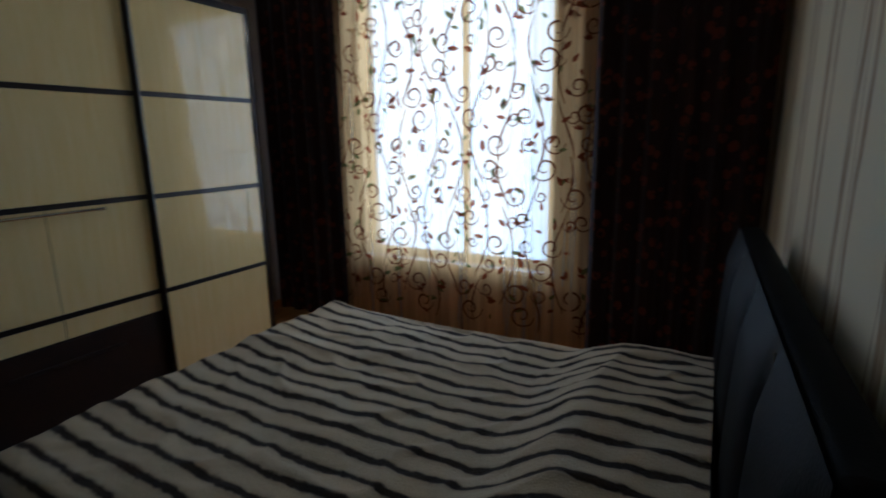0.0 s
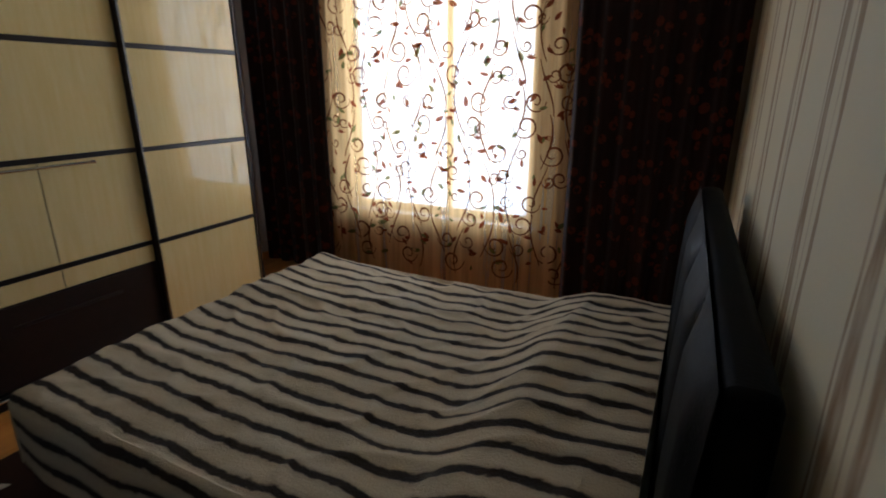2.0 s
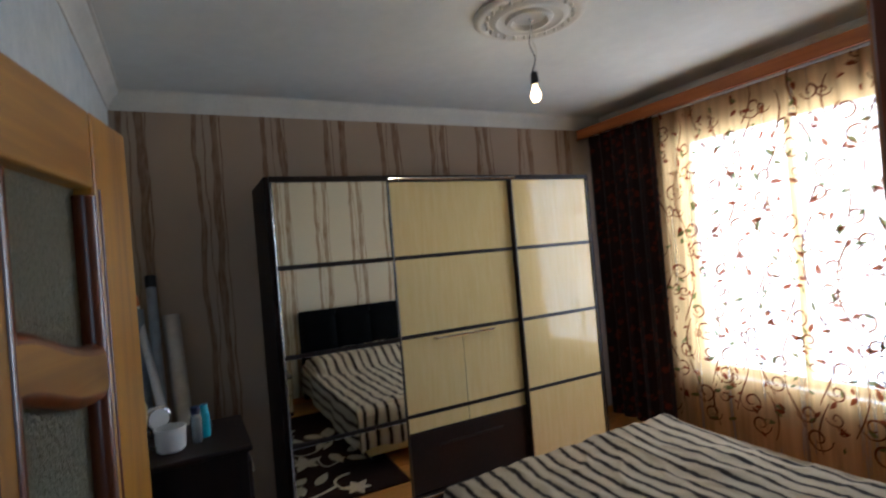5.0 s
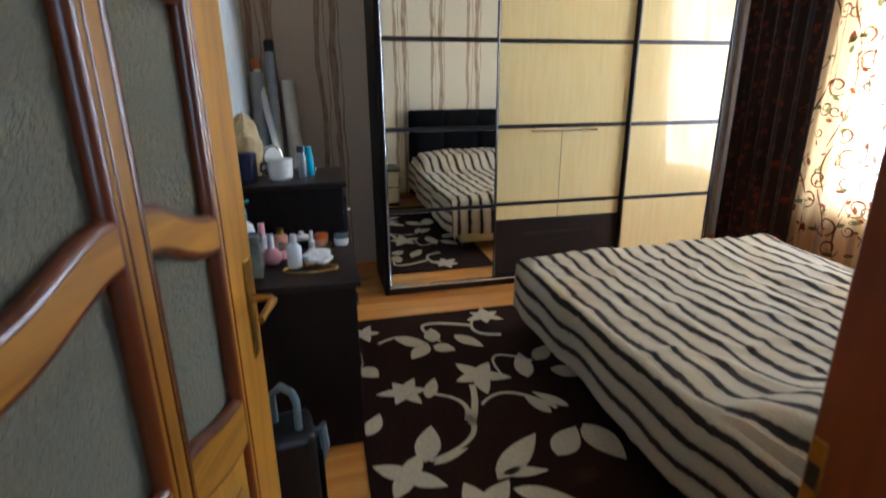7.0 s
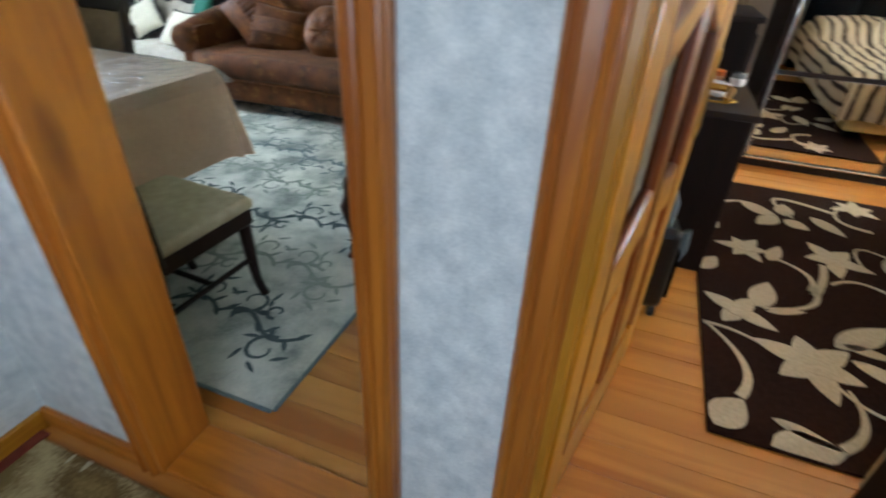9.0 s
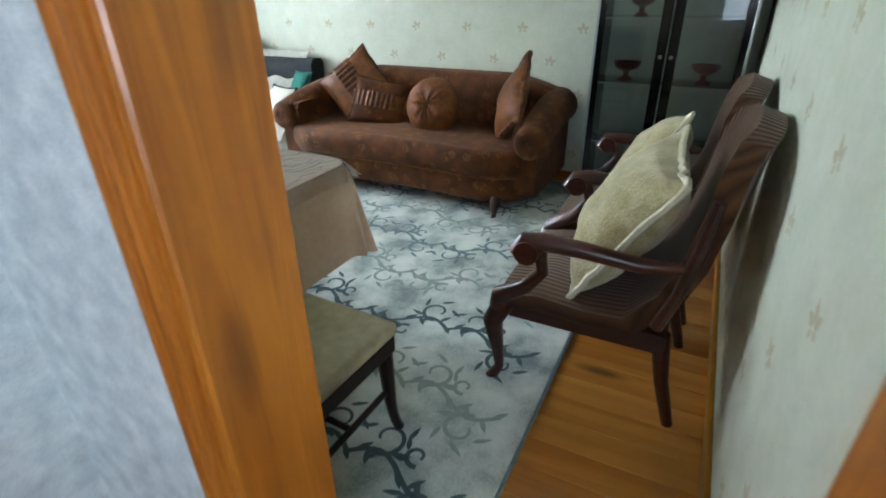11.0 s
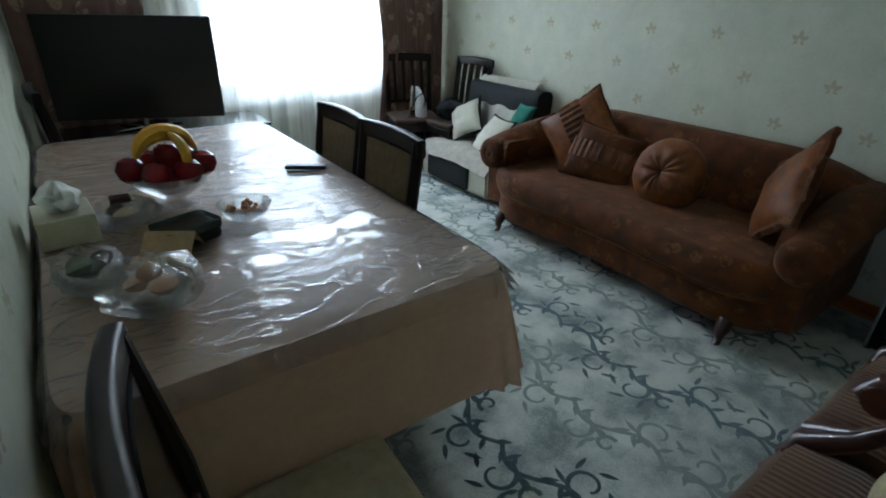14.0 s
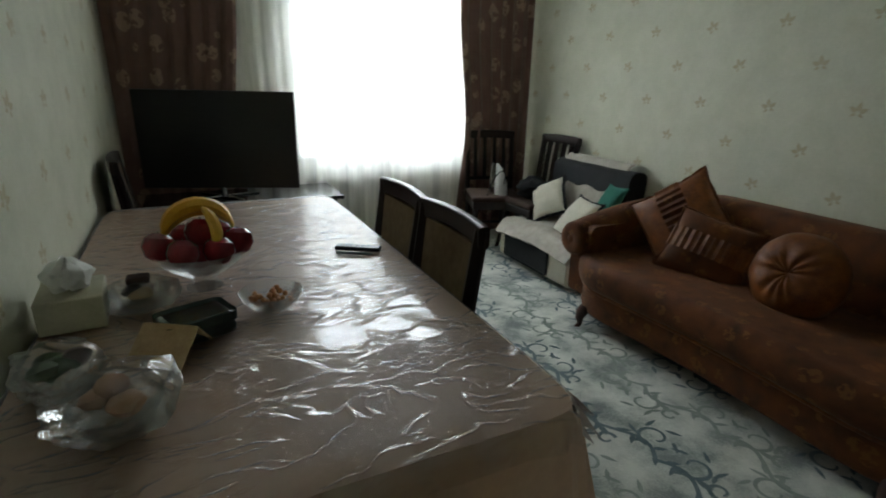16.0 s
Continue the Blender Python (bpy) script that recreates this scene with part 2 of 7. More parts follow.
def box(bm, x0, x1, y0, y1, z0, z1, bevel=0.0, seg=1):
    vs = bmesh.ops.create_cube(bm, size=1.0)["verts"]
    bmesh.ops.scale(bm, vec=(x1 - x0, y1 - y0, z1 - z0), verts=vs)
    bmesh.ops.translate(bm, vec=((x0 + x1) / 2, (y0 + y1) / 2, (z0 + z1) / 2), verts=vs)
    if bevel:
        es = list({e for v in vs for e in v.link_edges})
        bmesh.ops.bevel(bm, geom=es, offset=bevel, segments=seg, affect="EDGES", profile=0.5)
    return bm


def tube(bm, pts, radii, seg=10, caps=True, flat=1.0):
    """A round rod through points, with a radius at each."""
    pts = [Vector(p) for p in pts]
    if not isinstance(radii, (list, tuple)):
        radii = [radii] * len(pts)
    rings, side = [], None
    for i, p in enumerate(pts):
        d = (pts[min(i + 1, len(pts) - 1)] - pts[max(i - 1, 0)]).normalized()
        if side is None:
            side = d.orthogonal().normalized()
        side = (side - d * side.dot(d)).normalized()
        up = d.cross(side)
        rings.append([bm.verts.new(p + (side * math.cos(a) + up * math.sin(a) * flat) * radii[i]) for a in (math.tau * k / seg for k in range(seg))])
    for a, b in zip(rings, rings[1:]):
        for k in range(seg):
            bm.faces.new((a[k], a[(k + 1) % seg], b[(k + 1) % seg], b[k]))
    if caps:
        bm.faces.new(rings[0][::-1])
        bm.faces.new(rings[-1])
    return bm


def lathe(bm, profile, at=(0, 0, 0), seg=20, caps=True):
    """A turned body: (radius, height) pairs round the z axis."""
    rings = []
    for r, h in profile:
        rings.append([bm.verts.new((at[0] + r * math.cos(a), at[1] + r * math.sin(a), at[2] + h)) for a in (math.tau * k / seg for k in range(seg))])
    for a, b in zip(rings, rings[1:]):
        for k in range(seg):
            bm.faces.new((a[k], a[(k + 1) % seg], b[(k + 1) % seg], b[k]))
    if caps:
        bm.faces.new(rings[0][::-1])
        bm.faces.new(rings[-1])
    return bm


def sheet(bm, nu, nv, f, thick=0.0, closed=False):
    """A surface f(u, v) on a grid of u and v in 0..1; thick gives it a second side along its normals."""
    grid = [[bm.verts.new(f(i / nu, j / nv)) for i in range(nu + 1)] for j in range(nv + 1)]
    for j in range(nv):
        for i in range(nu):
            bm.faces.new((grid[j][i], grid[j][i + 1], grid[j + 1][i + 1], grid[j + 1][i]))
    if thick:
        bm.normal_update()
        bmesh.ops.solidify(bm, geom=list(bm.faces), thickness=thick)
    return bm


def prism(bm, poly, z0, z1):
    """An outline in x and y, raised from z0 to z1."""
    lo = [bm.verts.new((x, y, z0)) for x, y in poly]
    hi = [bm.verts.new((x, y, z1)) for x, y in poly]
    n = len(poly)
    for i in range(n):
        bm.faces.new((lo[i], lo[(i + 1) % n], hi[(i + 1) % n], hi[i]))
    bm.faces.new(lo[::-1])
    bm.faces.new(hi)
    return bm


def moved(bm, m):
    bmesh.ops.transform(bm, matrix=m, verts=bm.verts)
    return bm


def part(name, bm, material, parent=None, label="", smooth=True, angle=40):
    """Links a bmesh as one mesh object under a thing or a part."""
    bmesh.ops.recalc_face_normals(bm, faces=bm.faces)
    if smooth:
        for f in bm.faces:
            f.smooth = True
        lim = radians(angle)
        for e in bm.edges:
            if len(e.link_faces) == 2:
                turn = e.calc_face_angle(0.0)
                a, b = (f.calc_area() for f in e.link_faces)
                if turn > lim or (turn > 0.2 and max(a, b) > 6 * min(a, b)):
                    e.smooth = False
    me = bpy.data.meshes.new(name)
    bm.to_mesh(me)
    bm.free()
    for mt in material if isinstance(material, (list, tuple)) else (material,):
        me.materials.append(mt)
    ob = new(name, me)
    ob.parent = parent
    if label:
        tagged(ob, label)
    return ob


def B(*a, **k):
    return box(bmesh.new(), *a, **k)


def T(*a, **k):
    return tube(bmesh.new(), *a, **k)


def L(*a, **k):
    return lathe(bmesh.new(), *a, **k)


def S(*a, **k):
    return sheet(bmesh.new(), *a, **k)


def thing(name, label, category, m=None, group=""):
    ob = new(name)
    ob.empty_display_size = 0.1
    tagged(ob, label, category, group)
    ob.matrix_basis = m or Matrix.Identity(4)
    return ob


def setting(name, bm, material, label, category, smooth=False):
    return tagged(part(name, bm, material, None, smooth=smooth), label, category, "", "structure")


def bezier(p0, p1, p2, p3, n=10):
    out = []
    for i in range(n + 1):
        t = i / n
        out.append(tuple((1 - t) ** 3 * a + 3 * (1 - t) ** 2 * t * b + 3 * (1 - t) * t * t * c + t ** 3 * d for a, b, c, d in zip(p0, p1, p2, p3)))
    return out


def loft(bm, sections, closed=True, caps=True):
    rings = [[bm.verts.new(p) for p in s] for s in sections]
    n = len(rings[0])
    for a, b in zip(rings, rings[1:]):
        for k in range(n if closed else n - 1):
            bm.faces.new((a[k], a[(k + 1) % n], b[(k + 1) % n], b[k]))
    if caps and closed:
        bm.faces.new(rings[0][::-1])
        bm.faces.new(rings[-1])
    return bm


def rounded(x0, x1, z0, z1, r, n=4):
    """A rounded rectangle in x and z."""
    out = []
    for cx, cz, a0 in ((x1 - r, z1 - r, 0), (x0 + r, z1 - r, 90), (x0 + r, z0 + r, 180), (x1 - r, z0 + r, 270)):
        for i in range(n + 1):
            a = math.radians(a0 + 90 * i / n)
            out.append((cx + r * math.cos(a), cz + r * math.sin(a)))
    return out

# ---------------------------------------------------------------- the shell
XW, XL, XM, XH = 0.545, 0.605, 0.65, 0.76   # bedroom face, living room face, middle, hall face of the east wall
BW, BN, BS = -3.15, 3.35, -0.97      # bedroom west, north, south faces
LW, LN, LS = -2.78, -1.15, -6.30     # living room west, north, south faces
CEIL = 3.0
DOOR1 = (-0.893, 0.032)              # bedroom doorway along y
DOOR2 = (-1.88, -1.171)               # living room doorway along y
DH = 2.06
WIN_B = (-2.26, -0.68, 0.56, 2.6)    # bedroom window: x0, x1, z0, z1
WIN_L = (-2.22, -0.62, 0.70, 2.6)     # living room window


def wall_boxes(cuts, lo, hi, axis, a0, a1, height=CEIL):
    """A wall along one axis with rectangular openings (from, to, sill, head)."""
    bm = bmesh.new()

    def piece(s, e, z0, z1):
        if e - s > 1e-4 and z1 - z0 > 1e-4:
            box(bm, *((a0, a1, s, e) if axis == "y" else (s, e, a0, a1)), z0, z1)
    at = lo
    for s, e, z0, z1 in sorted(cuts):
        piece(at, s, 0, height)
        piece(s, e, 0, z0)
        piece(s, e, z1, height)
        at = e
    piece(at, hi, 0, height)
    return bm


cuts = [(*DOOR2, 0, DH), (*DOOR1, 0, DH)]
setting("wall_bedroom_east", wall_boxes([(*DOOR1, 0, DH)], -1.07, BN, "y", XW, XM), M["paper_e"], "cream wallpapered wall with brown wavering streaks", "wall")
setting("wall_living_east", wall_boxes([(*DOOR2, 0, DH)], LS, -1.07, "y", XL, XM), M["living"], "pale cream wallpapered wall with small leaf sprigs", "wall")
setting("wall_hall_west", wall_boxes(cuts, -2.31, 2.4, "y", XM, XH), M["hall"], "mottled pale blue-grey wallpapered hall wall", "wall")
setting("wall_bedroom_west", B(BW - 0.15, BW, -1.07, BN + 0.2, 0, CEIL), M["paper_w"], "taupe wallpapered wall with brown wavering streaks", "wall")
setting("wall_bedroom_north", wall_boxes([(WIN_B[0], WIN_B[1], WIN_B[2], WIN_B[3])], BW, XM, "x", BN, BN + 0.2), M["paper_n"], "taupe wallpapered window wall behind the curtains", "wall")
setting("wall_bedroom_south", B(BW, XW, -1.07, BS, 0, CEIL), M["paper_s"], "pale grey-white wallpapered wall behind the dresser", "wall")
setting("wall_living_north", B(LW, XL, LN, -1.07, 0, CEIL), M["living"], "pale cream wallpapered wall behind the armchairs", "wall")
setting("wall_living_west", B(LW - 0.15, LW, LS - 0.2, -1.07, 0, CEIL), M["living"], "pale cream wallpapered wall with small leaf sprigs", "wall")
setting("wall_living_south", wall_boxes([WIN_L], LW, XM, "x", LS - 0.2, LS), M["living"], "pale window wall behind the curtains", "wall")
setting("wall_hall_south", B(XH, 2.6, -2.46, -2.31, 0, CEIL), M["hall"], "mottled pale blue-grey wallpapered hall wall", "wall")
setting("wall_hall_east", wall_boxes([(-1.55, 0.05, 0.8, 2.3)], -2.46, 2.55, "y", 2.6, 2.75), M["hall"], "mottled pale blue-grey wallpapered hall wall with an added window", "wall")
setting("wall_hall_north", B(XM, 2.6, 2.4, 2.55, 0, CEIL), M["hall"], "mottled pale blue-grey wallpapered hall wall", "wall")
setting("ceiling_bedroom", B(BW, XM, -1.07, BN, CEIL, CEIL + 0.15), M["white"], "plain white painted ceiling", "ceiling")
setting("ceiling_living", B(LW, XM, LS, -1.07, CEIL, CEIL + 0.15), M["white"], "plain white painted ceiling", "ceiling")
setting("ceiling_hall", B(XM, 2.6, -2.31, 2.4, CEIL, CEIL + 0.15), M["white"], "plain white painted ceiling", "ceiling")
setting("floor_slab", B(-3.3, 2.75, -6.5, 3.55, -0.2, -0.03), M["plaster"], "bare slab under the floor boards", "floor")


def casing_profile(bm, x0, x1, y0, y1, z0, z1):
    """A moulded casing board: a flat with two raised beads."""
    box(bm, x0, x1, y0, y1, z0, z1, 0.004, 2)
    s = 1 if x1 > 0.65 else -1
    xf = x1 if s > 0 else x0
    for f in (0.2, 0.78):
        yc = y0 + (y1 - y0) * f
        tube(bm, [(xf, yc, z0 + 0.001), (xf, yc, z1 - 0.001)], 0.008, 8)


def door_frame(name, y0, y1, label, w, xr):
    """Lining, head and casings of a doorway in the east wall; xr is the face on the room side."""
    fr = thing(name, label, "door frame")
    fr["kind"] = "structure"
    t = 0.028
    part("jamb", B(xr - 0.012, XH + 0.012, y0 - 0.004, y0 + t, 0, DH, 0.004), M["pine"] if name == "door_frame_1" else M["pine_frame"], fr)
    # the bedroom's free jamb has its shade painted in by the darker pine
    part("jamb", B(xr - 0.012, XH + 0.012, y1 - t, y1 + 0.004, 0, DH, 0.004), M["pine_shaded"] if name == "door_frame_1" else M["pine_frame"], fr)
    part("head_lining", B(xr - 0.012, XH + 0.012, y0 + t, y1 - t, DH - t, DH + 0.004, 0.004), M["pine_y"], fr)
    part("threshold", B(xr - 0.01, XH + 0.005, y0 + t, y1 - t, -0.01, 0.018, 0.004), M["pine_y"], fr, "worn pine threshold board")
    for side in (0, 1):
        xa, xb = ((xr - 0.016, xr) if side == 0 else (XH, XH + 0.02))
        for lo, hi in ((y0 - w, y0 + 0.012), (y1 - 0.012, y1 + w)):
            bm = bmesh.new()
            casing_profile(bm, xa, xb, lo, hi, 0, DH + w)
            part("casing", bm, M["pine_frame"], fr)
        bm = bmesh.new()
        box(bm, xa, xb, y0 + 0.012, y1 - 0.012, DH - 0.012, DH + w, 0.004, 2)
        part("head_casing", bm, M["pine_y"], fr)
    return fr


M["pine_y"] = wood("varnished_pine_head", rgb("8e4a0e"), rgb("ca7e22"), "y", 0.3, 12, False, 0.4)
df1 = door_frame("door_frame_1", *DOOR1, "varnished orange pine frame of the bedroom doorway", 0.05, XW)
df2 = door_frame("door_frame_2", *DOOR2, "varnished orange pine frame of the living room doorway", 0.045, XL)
# strike plate and latch holes in the free jamb
yj = DOOR1[1] - 0.028
part("strike_plate", B(0.538, 0.557, yj - 0.003, yj + 0.001, 0.985, 1.075, 0.001), M["brass"], df1, "tarnished brass strike plate")
part("latch_hole", B(0.541, 0.554, yj - 0.0045, yj - 0.002, 1.015, 1.045), M["black"], df1)
for zz, hh in ((0.958, 0.008), (0.903, 0.022), (0.855, 0.007)):
    part("bolt_hole", B(0.541, 0.554, yj - 0.0015, yj + 0.001, zz - hh, zz + hh), M["black"], df1)
for xx, zz in ((0.60, 1.22), (0.63, 0.70)):
    part("screw_hole", moved(L([(0.005, 0), (0.005, 0.003)], seg=8), pose(xx, yj - 0.002, zz, 90, 0, 0)), M["black"], df1)


# skirtings
def skirting(name, runs):
    sk = thing(name, "narrow varnished pine skirting board", "skirting")
    sk["kind"] = "structure"
    for x0, x1, y0, y1 in runs:
        part("skirting_board", B(x0, x1, y0, y1, 0, 0.07, 0.006, 2), M["pine_y"] if y1 - y0 > x1 - x0 else M["pine_x"], sk)
    return sk


skirting("baseboard_bedroom", [(XW - 0.018, XW, DOOR1[1] + 0.09, BN), (BW, BW + 0.018, BS, BN), (BW + 0.018, XW - 0.1, BS, BS + 0.018)])
skirting("baseboard_living", [(LW, LW + 0.018, LS, LN), (LW + 0.018, XL - 0.02, LN - 0.018, LN), (XL - 0.018, XL, LS, DOOR2[0] - 0.05)])
skirting("baseboard_hall", [(XH, XH + 0.018, -2.31, DOOR2[0] - 0.05), (XH + 0.02, 1.02, -2.31, -2.292), (XH, XH + 0.018, DOOR1[1] + 0.09, 2.4)])

# plaster cornices under the bedroom and living room ceilings
def cornice(name, runs):
    co = thing(name, "white moulded plaster cornice", "cornice")
    co["kind"] = "structure"
    for (xa, ya), (xb, yb), (nx, ny) in runs:
        bm = bmesh.new()
        prof = [(0, 0), (0.008, 0), (0.012, 0.03), (0.03, 0.045), (0.036, 0.07), (0.07, 0.09), (0.075, 0.11), (0.09, 0.112), (0.09, 0.119), (0, 0.119)]
        a = [bm.verts.new((xa + nx * d, ya + ny * d, CEIL - 0.12 + h)) for d, h in prof]
        b = [bm.verts.new((xb + nx * d, yb + ny * d, CEIL - 0.12 + h)) for d, h in prof]
        for i in range(len(prof)):
            j = (i + 1) % len(prof)
            bm.faces.new((a[i], a[j], b[j], b[i]))
        bm.faces.new(a)
        bm.faces.new(b[::-1])
        part("cornice_run", bm, M["plaster"], co, smooth=True, angle=50)
    return co


cornice("cornice_bedroom", [((BW, BS), (BW, BN), (1, 0)), ((BW, BN), (XW, BN), (0, -1)), ((XW, BS), (XW, BN), (-1, 0)), ((BW, BS), (XW, BS), (0, 1))])
cornice("cornice_living", [((LW, LS), (LW, LN), (1, 0)), ((LW, LN), (XL, LN), (0, -1)), ((XL, LS), (XL, LN), (-1, 0)), ((LW, LS), (XL, LS), (0, 1))])


# windows with white frames
def window(name, x0, x1, z0, z1, y, out, label):
    w = thing(name, label, "window")
    w["kind"] = "structure"
    ya, yb = sorted((y + out * 0.06, y + out * 0.12))
    f = 0.06
    for r in ((x0, x0 + f, z0, z1), (x1 - f, x1, z0, z1), (x0 + f, x1 - f, z0, z0 + f), (x0 + f, x1 - f, z1 - f, z1)):
        part("window_frame", B(r[0], r[1], ya, yb, r[2], r[3], 0.006, 2), M["white_gloss"], w)
    xm = x0 + (x1 - x0) * 0.56
    part("mullion", B(xm - 0.022, xm + 0.022, ya, yb, z0 + f, z1 - f, 0.006, 2), M["white_gloss"], w)
    ym = (ya + yb) / 2
    for a, b in ((x0 + f, xm - 0.022), (xm + 0.022, x1 - f)):
        p = part("pane", B(a, b, ym - 0.002, ym + 0.002, z0 + f, z1 - f), M["pane"], w)
        p.visible_shadow = False
    ys = sorted((y - out * 0.06, y + out * 0.06))
    part("window_sill", B(x0 - 0.05, x1 + 0.05, ys[0], ys[1], z0 - 0.035, z0 - 0.002, 0.006, 2), M["white_gloss"], w)
    return w


M["white_gloss"] = surface("white_gloss", rgb("d4d4ce"), rgb("e2e2dc"), 4, rough=0.25, bump=0.02)
M["pane"] = thin_glass("window_glass", (0.97, 0.98, 0.98))
window("window_1", *WIN_B, BN, 1, "white-framed bedroom window behind patterned voile")
window("window_2", *WIN_L, LS, -1, "white-framed living room window behind sheer curtain")
# out of view: a window added to go with the hall's fill lamp
w3 = thing("window_3", "unseen white-framed window added on the outer side of the hall", "window")
w3["kind"] = "structure"
for r in ((-1.55, -1.49, 0.8, 2.3), (-0.01, 0.05, 0.8, 2.3), (-1.49, -0.01, 0.8, 0.86), (-1.49, -0.01, 2.24, 2.3), (-0.78, -0.72, 0.86, 2.24)):
    part("window_frame", B(2.66, 2.72, r[0], r[1], r[2], r[3], 0.006, 2), M["white_gloss"], w3)
for a, b in ((-1.49, -0.78), (-0.72, -0.01)):
    pane3 = part("pane", B(2.688, 2.692, a, b, 0.86, 2.24), M["pane"], w3)
    pane3.visible_shadow = False

# pale daylight beyond the windows
M["daylight_b"] = glow("bright_haze", (0.86, 0.94, 1.0), 6.0)
M["daylight_l"] = glow("bright_haze_south", (0.95, 0.99, 1.0), 8.0)
setting("backdrop", B(-18, 16, 7.9, 8.0, -0.95, 10), M["daylight_b"], "pale bright overcast distance beyond the window", "backdrop")
setting("backdrop", B(-18, 16, -10.9, -10.8, -0.95, 10), M["daylight_l"], "pale bright overcast distance beyond the window", "backdrop")
gm = surface("outside_ground", rgb("6a6a60"), rgb("8a8a7c"), 0.6, rough=0.9, bump=0.2, bump_scale=4)
setting("ground", B(-80, 80, -80, 80, -1.2, -0.9), gm, "dusty grey yard ground outside", "ground")

# ---------------------------------------------------------------- bedroom: fitted furniture
M["blanket"] = None


def wardrobe():
    w = thing("sliding_wardrobe", "large wenge sliding wardrobe with cream gloss doors and a mirror", "wardrobe", pose(-2.55, 0, 0))
    y0, y1, top = -0.12, 2.56, 2.33
    part("side_panel", B(-0.58, 0.0, y0, y0 + 0.03, 0.0, top, 0.003), M["wenge"], w)
    part("side_panel", B(-0.58, 0.0, y1 - 0.03, y1, 0.0, top, 0.003), M["wenge"], w)
    part("top_panel", B(-0.58, 0.02, y0 + 0.03, y1 - 0.03, top - 0.035, top, 0.003), M["wenge_y"], w)
    part("back_panel", B(-0.585, -0.57, y0, y1, 0.0, top - 0.01), M["wenge"], w)
    part("plinth", B(-0.55, 0.0, y0 + 0.03, y1 - 0.03, 0.0, 0.055, 0.003), M["wenge_y"], w)
    part("top_rail", B(0.0, 0.028, 0.70, 1.78, top - 0.03, top - 0.012, 0.004), M["chrome"], w, "chrome top rail")
    part("bottom_rail", B(-0.02, 0.026, y0 + 0.03, y1 - 0.03, 0.055, 0.068, 0.003), M["chrome"], w, "chrome bottom rail")
    z0, z1 = 0.07, top - 0.037
    lines = (0.624, 1.183, 1.749)

    def door(name, a, b, x, filling, label, low=None):
        d = part(name, B(x - 0.03, x - 0.006, a, b, z0, z1, 0.002), M["wenge"], w, label)
        for e in ((a, a + 0.018), (b - 0.018, b)):
            part("door_profile", B(x - 0.012, x + 0.012, e[0], e[1], z0, z1, 0.006, 2), M["black_strip"], d)
            part("profile_trim", B(x + 0.006, x + 0.0145, e[0] + 0.005, e[1] - 0.007, z0 + 0.005, z1 - 0.005, 0.003), M["chrome"], d)
        edges = [z0] + [v for v in lines] + [z1]
        for i, (lo, hi) in enumerate(zip(edges, edges[1:])):
            if low and i == 0:
                part("panel", B(x - 0.008, x + 0.003, a + 0.018, b - 0.018, low + 0.006, hi - 0.014, 0.002), filling, d)
                continue
            p0, p1 = lo + (0.014 if i else 0), hi - (0.014 if i < 3 else 0)
            hw_, hh_ = (b - a) / 2 - 0.018, (p1 - p0) / 2
            lean = 0.7 if name == "mirror_door" else 0.0
            part("panel", moved(B(-0.008, 0.003, -hw_, hw_, -hh_, hh_, 0.0015), pose(x, (a + b) / 2, (p0 + p1) / 2, 0, lean, 0)), filling, d)
        for v in lines:
            part("divider_strip", B(x - 0.008, x + 0.006, a + 0.018, b - 0.018, v - 0.014, v + 0.014, 0.002), M["black_strip"], d)
        return d
    door("mirror_door", -0.09, 0.715, 0.0, M["mirror"], "mirrored sliding door with dark dividers")
    door("sliding_door", 1.735, 2.53, 0.0, M["cream"], "cream gloss sliding door with dark dividers")
    mid = door("sliding_door", 0.70, 1.75, -0.034, M["cream"], "cream gloss door over a wenge drawer front", low=0.50)
    part("drawer_front", B(-0.042, -0.029, 0.72, 1.73, 0.075, 0.498, 0.003), M["wenge_y"], mid, "dark wenge drawer front")
    part("drawer_groove", B(-0.030, -0.026, 0.95, 1.5, 0.375, 0.395, 0.001), M["black_strip"], mid)
    part("panel_joint", B(-0.034, -0.0295, 1.216, 1.219, 0.5, 1.17), M["black_strip"], mid)
    part("handle", T([(-0.030, 0.98, 1.148), (-0.004, 0.99, 1.148), (0.0, 1.05, 1.15), (0.0, 1.42, 1.15), (-0.004, 1.48, 1.148), (-0.030, 1.49, 1.148)], 0.008, 8), M["chrome"], mid, "long slim metal handle")
    return w


wardrobe()

# ---------------------------------------------------------------- bed
g = Graph("striped_blanket")
uv = g.t.nodes.new("ShaderNodeUVMap")
sep = g.t.nodes.new("ShaderNodeSeparateXYZ")
g.t.links.new(uv.outputs[0], sep.inputs[0])
comb = g.n("CombineXYZ", X=g.math("MULTIPLY", sep.outputs[0], 2.2), Y=g.math("MULTIPLY", sep.outputs[1], 3.0))
wob = g.math("MULTIPLY", g.math("SUBTRACT", g.noise(comb.outputs[0], 1.0, 2), 0.5), 0.05)
comb2 = g.n("CombineXYZ", X=g.math("MULTIPLY", sep.outputs[0], 30.0), Y=g.math("MULTIPLY", sep.outputs[1], 60.0))
fuzz = g.math("MULTIPLY", g.math("SUBTRACT", g.noise(comb2.outputs[0], 1.0, 4), 0.5), 0.024)
pos = g.math("ADD", g.math("ADD", sep.outputs[1], wob), fuzz)
cyc = g.math("PINGPONG", pos, 0.0495)
comb3 = g.n("CombineXYZ", X=g.math("MULTIPLY", sep.outputs[0], 3.0), Y=g.math("MULTIPLY", sep.outputs[1], 11.0), Z=4.0)
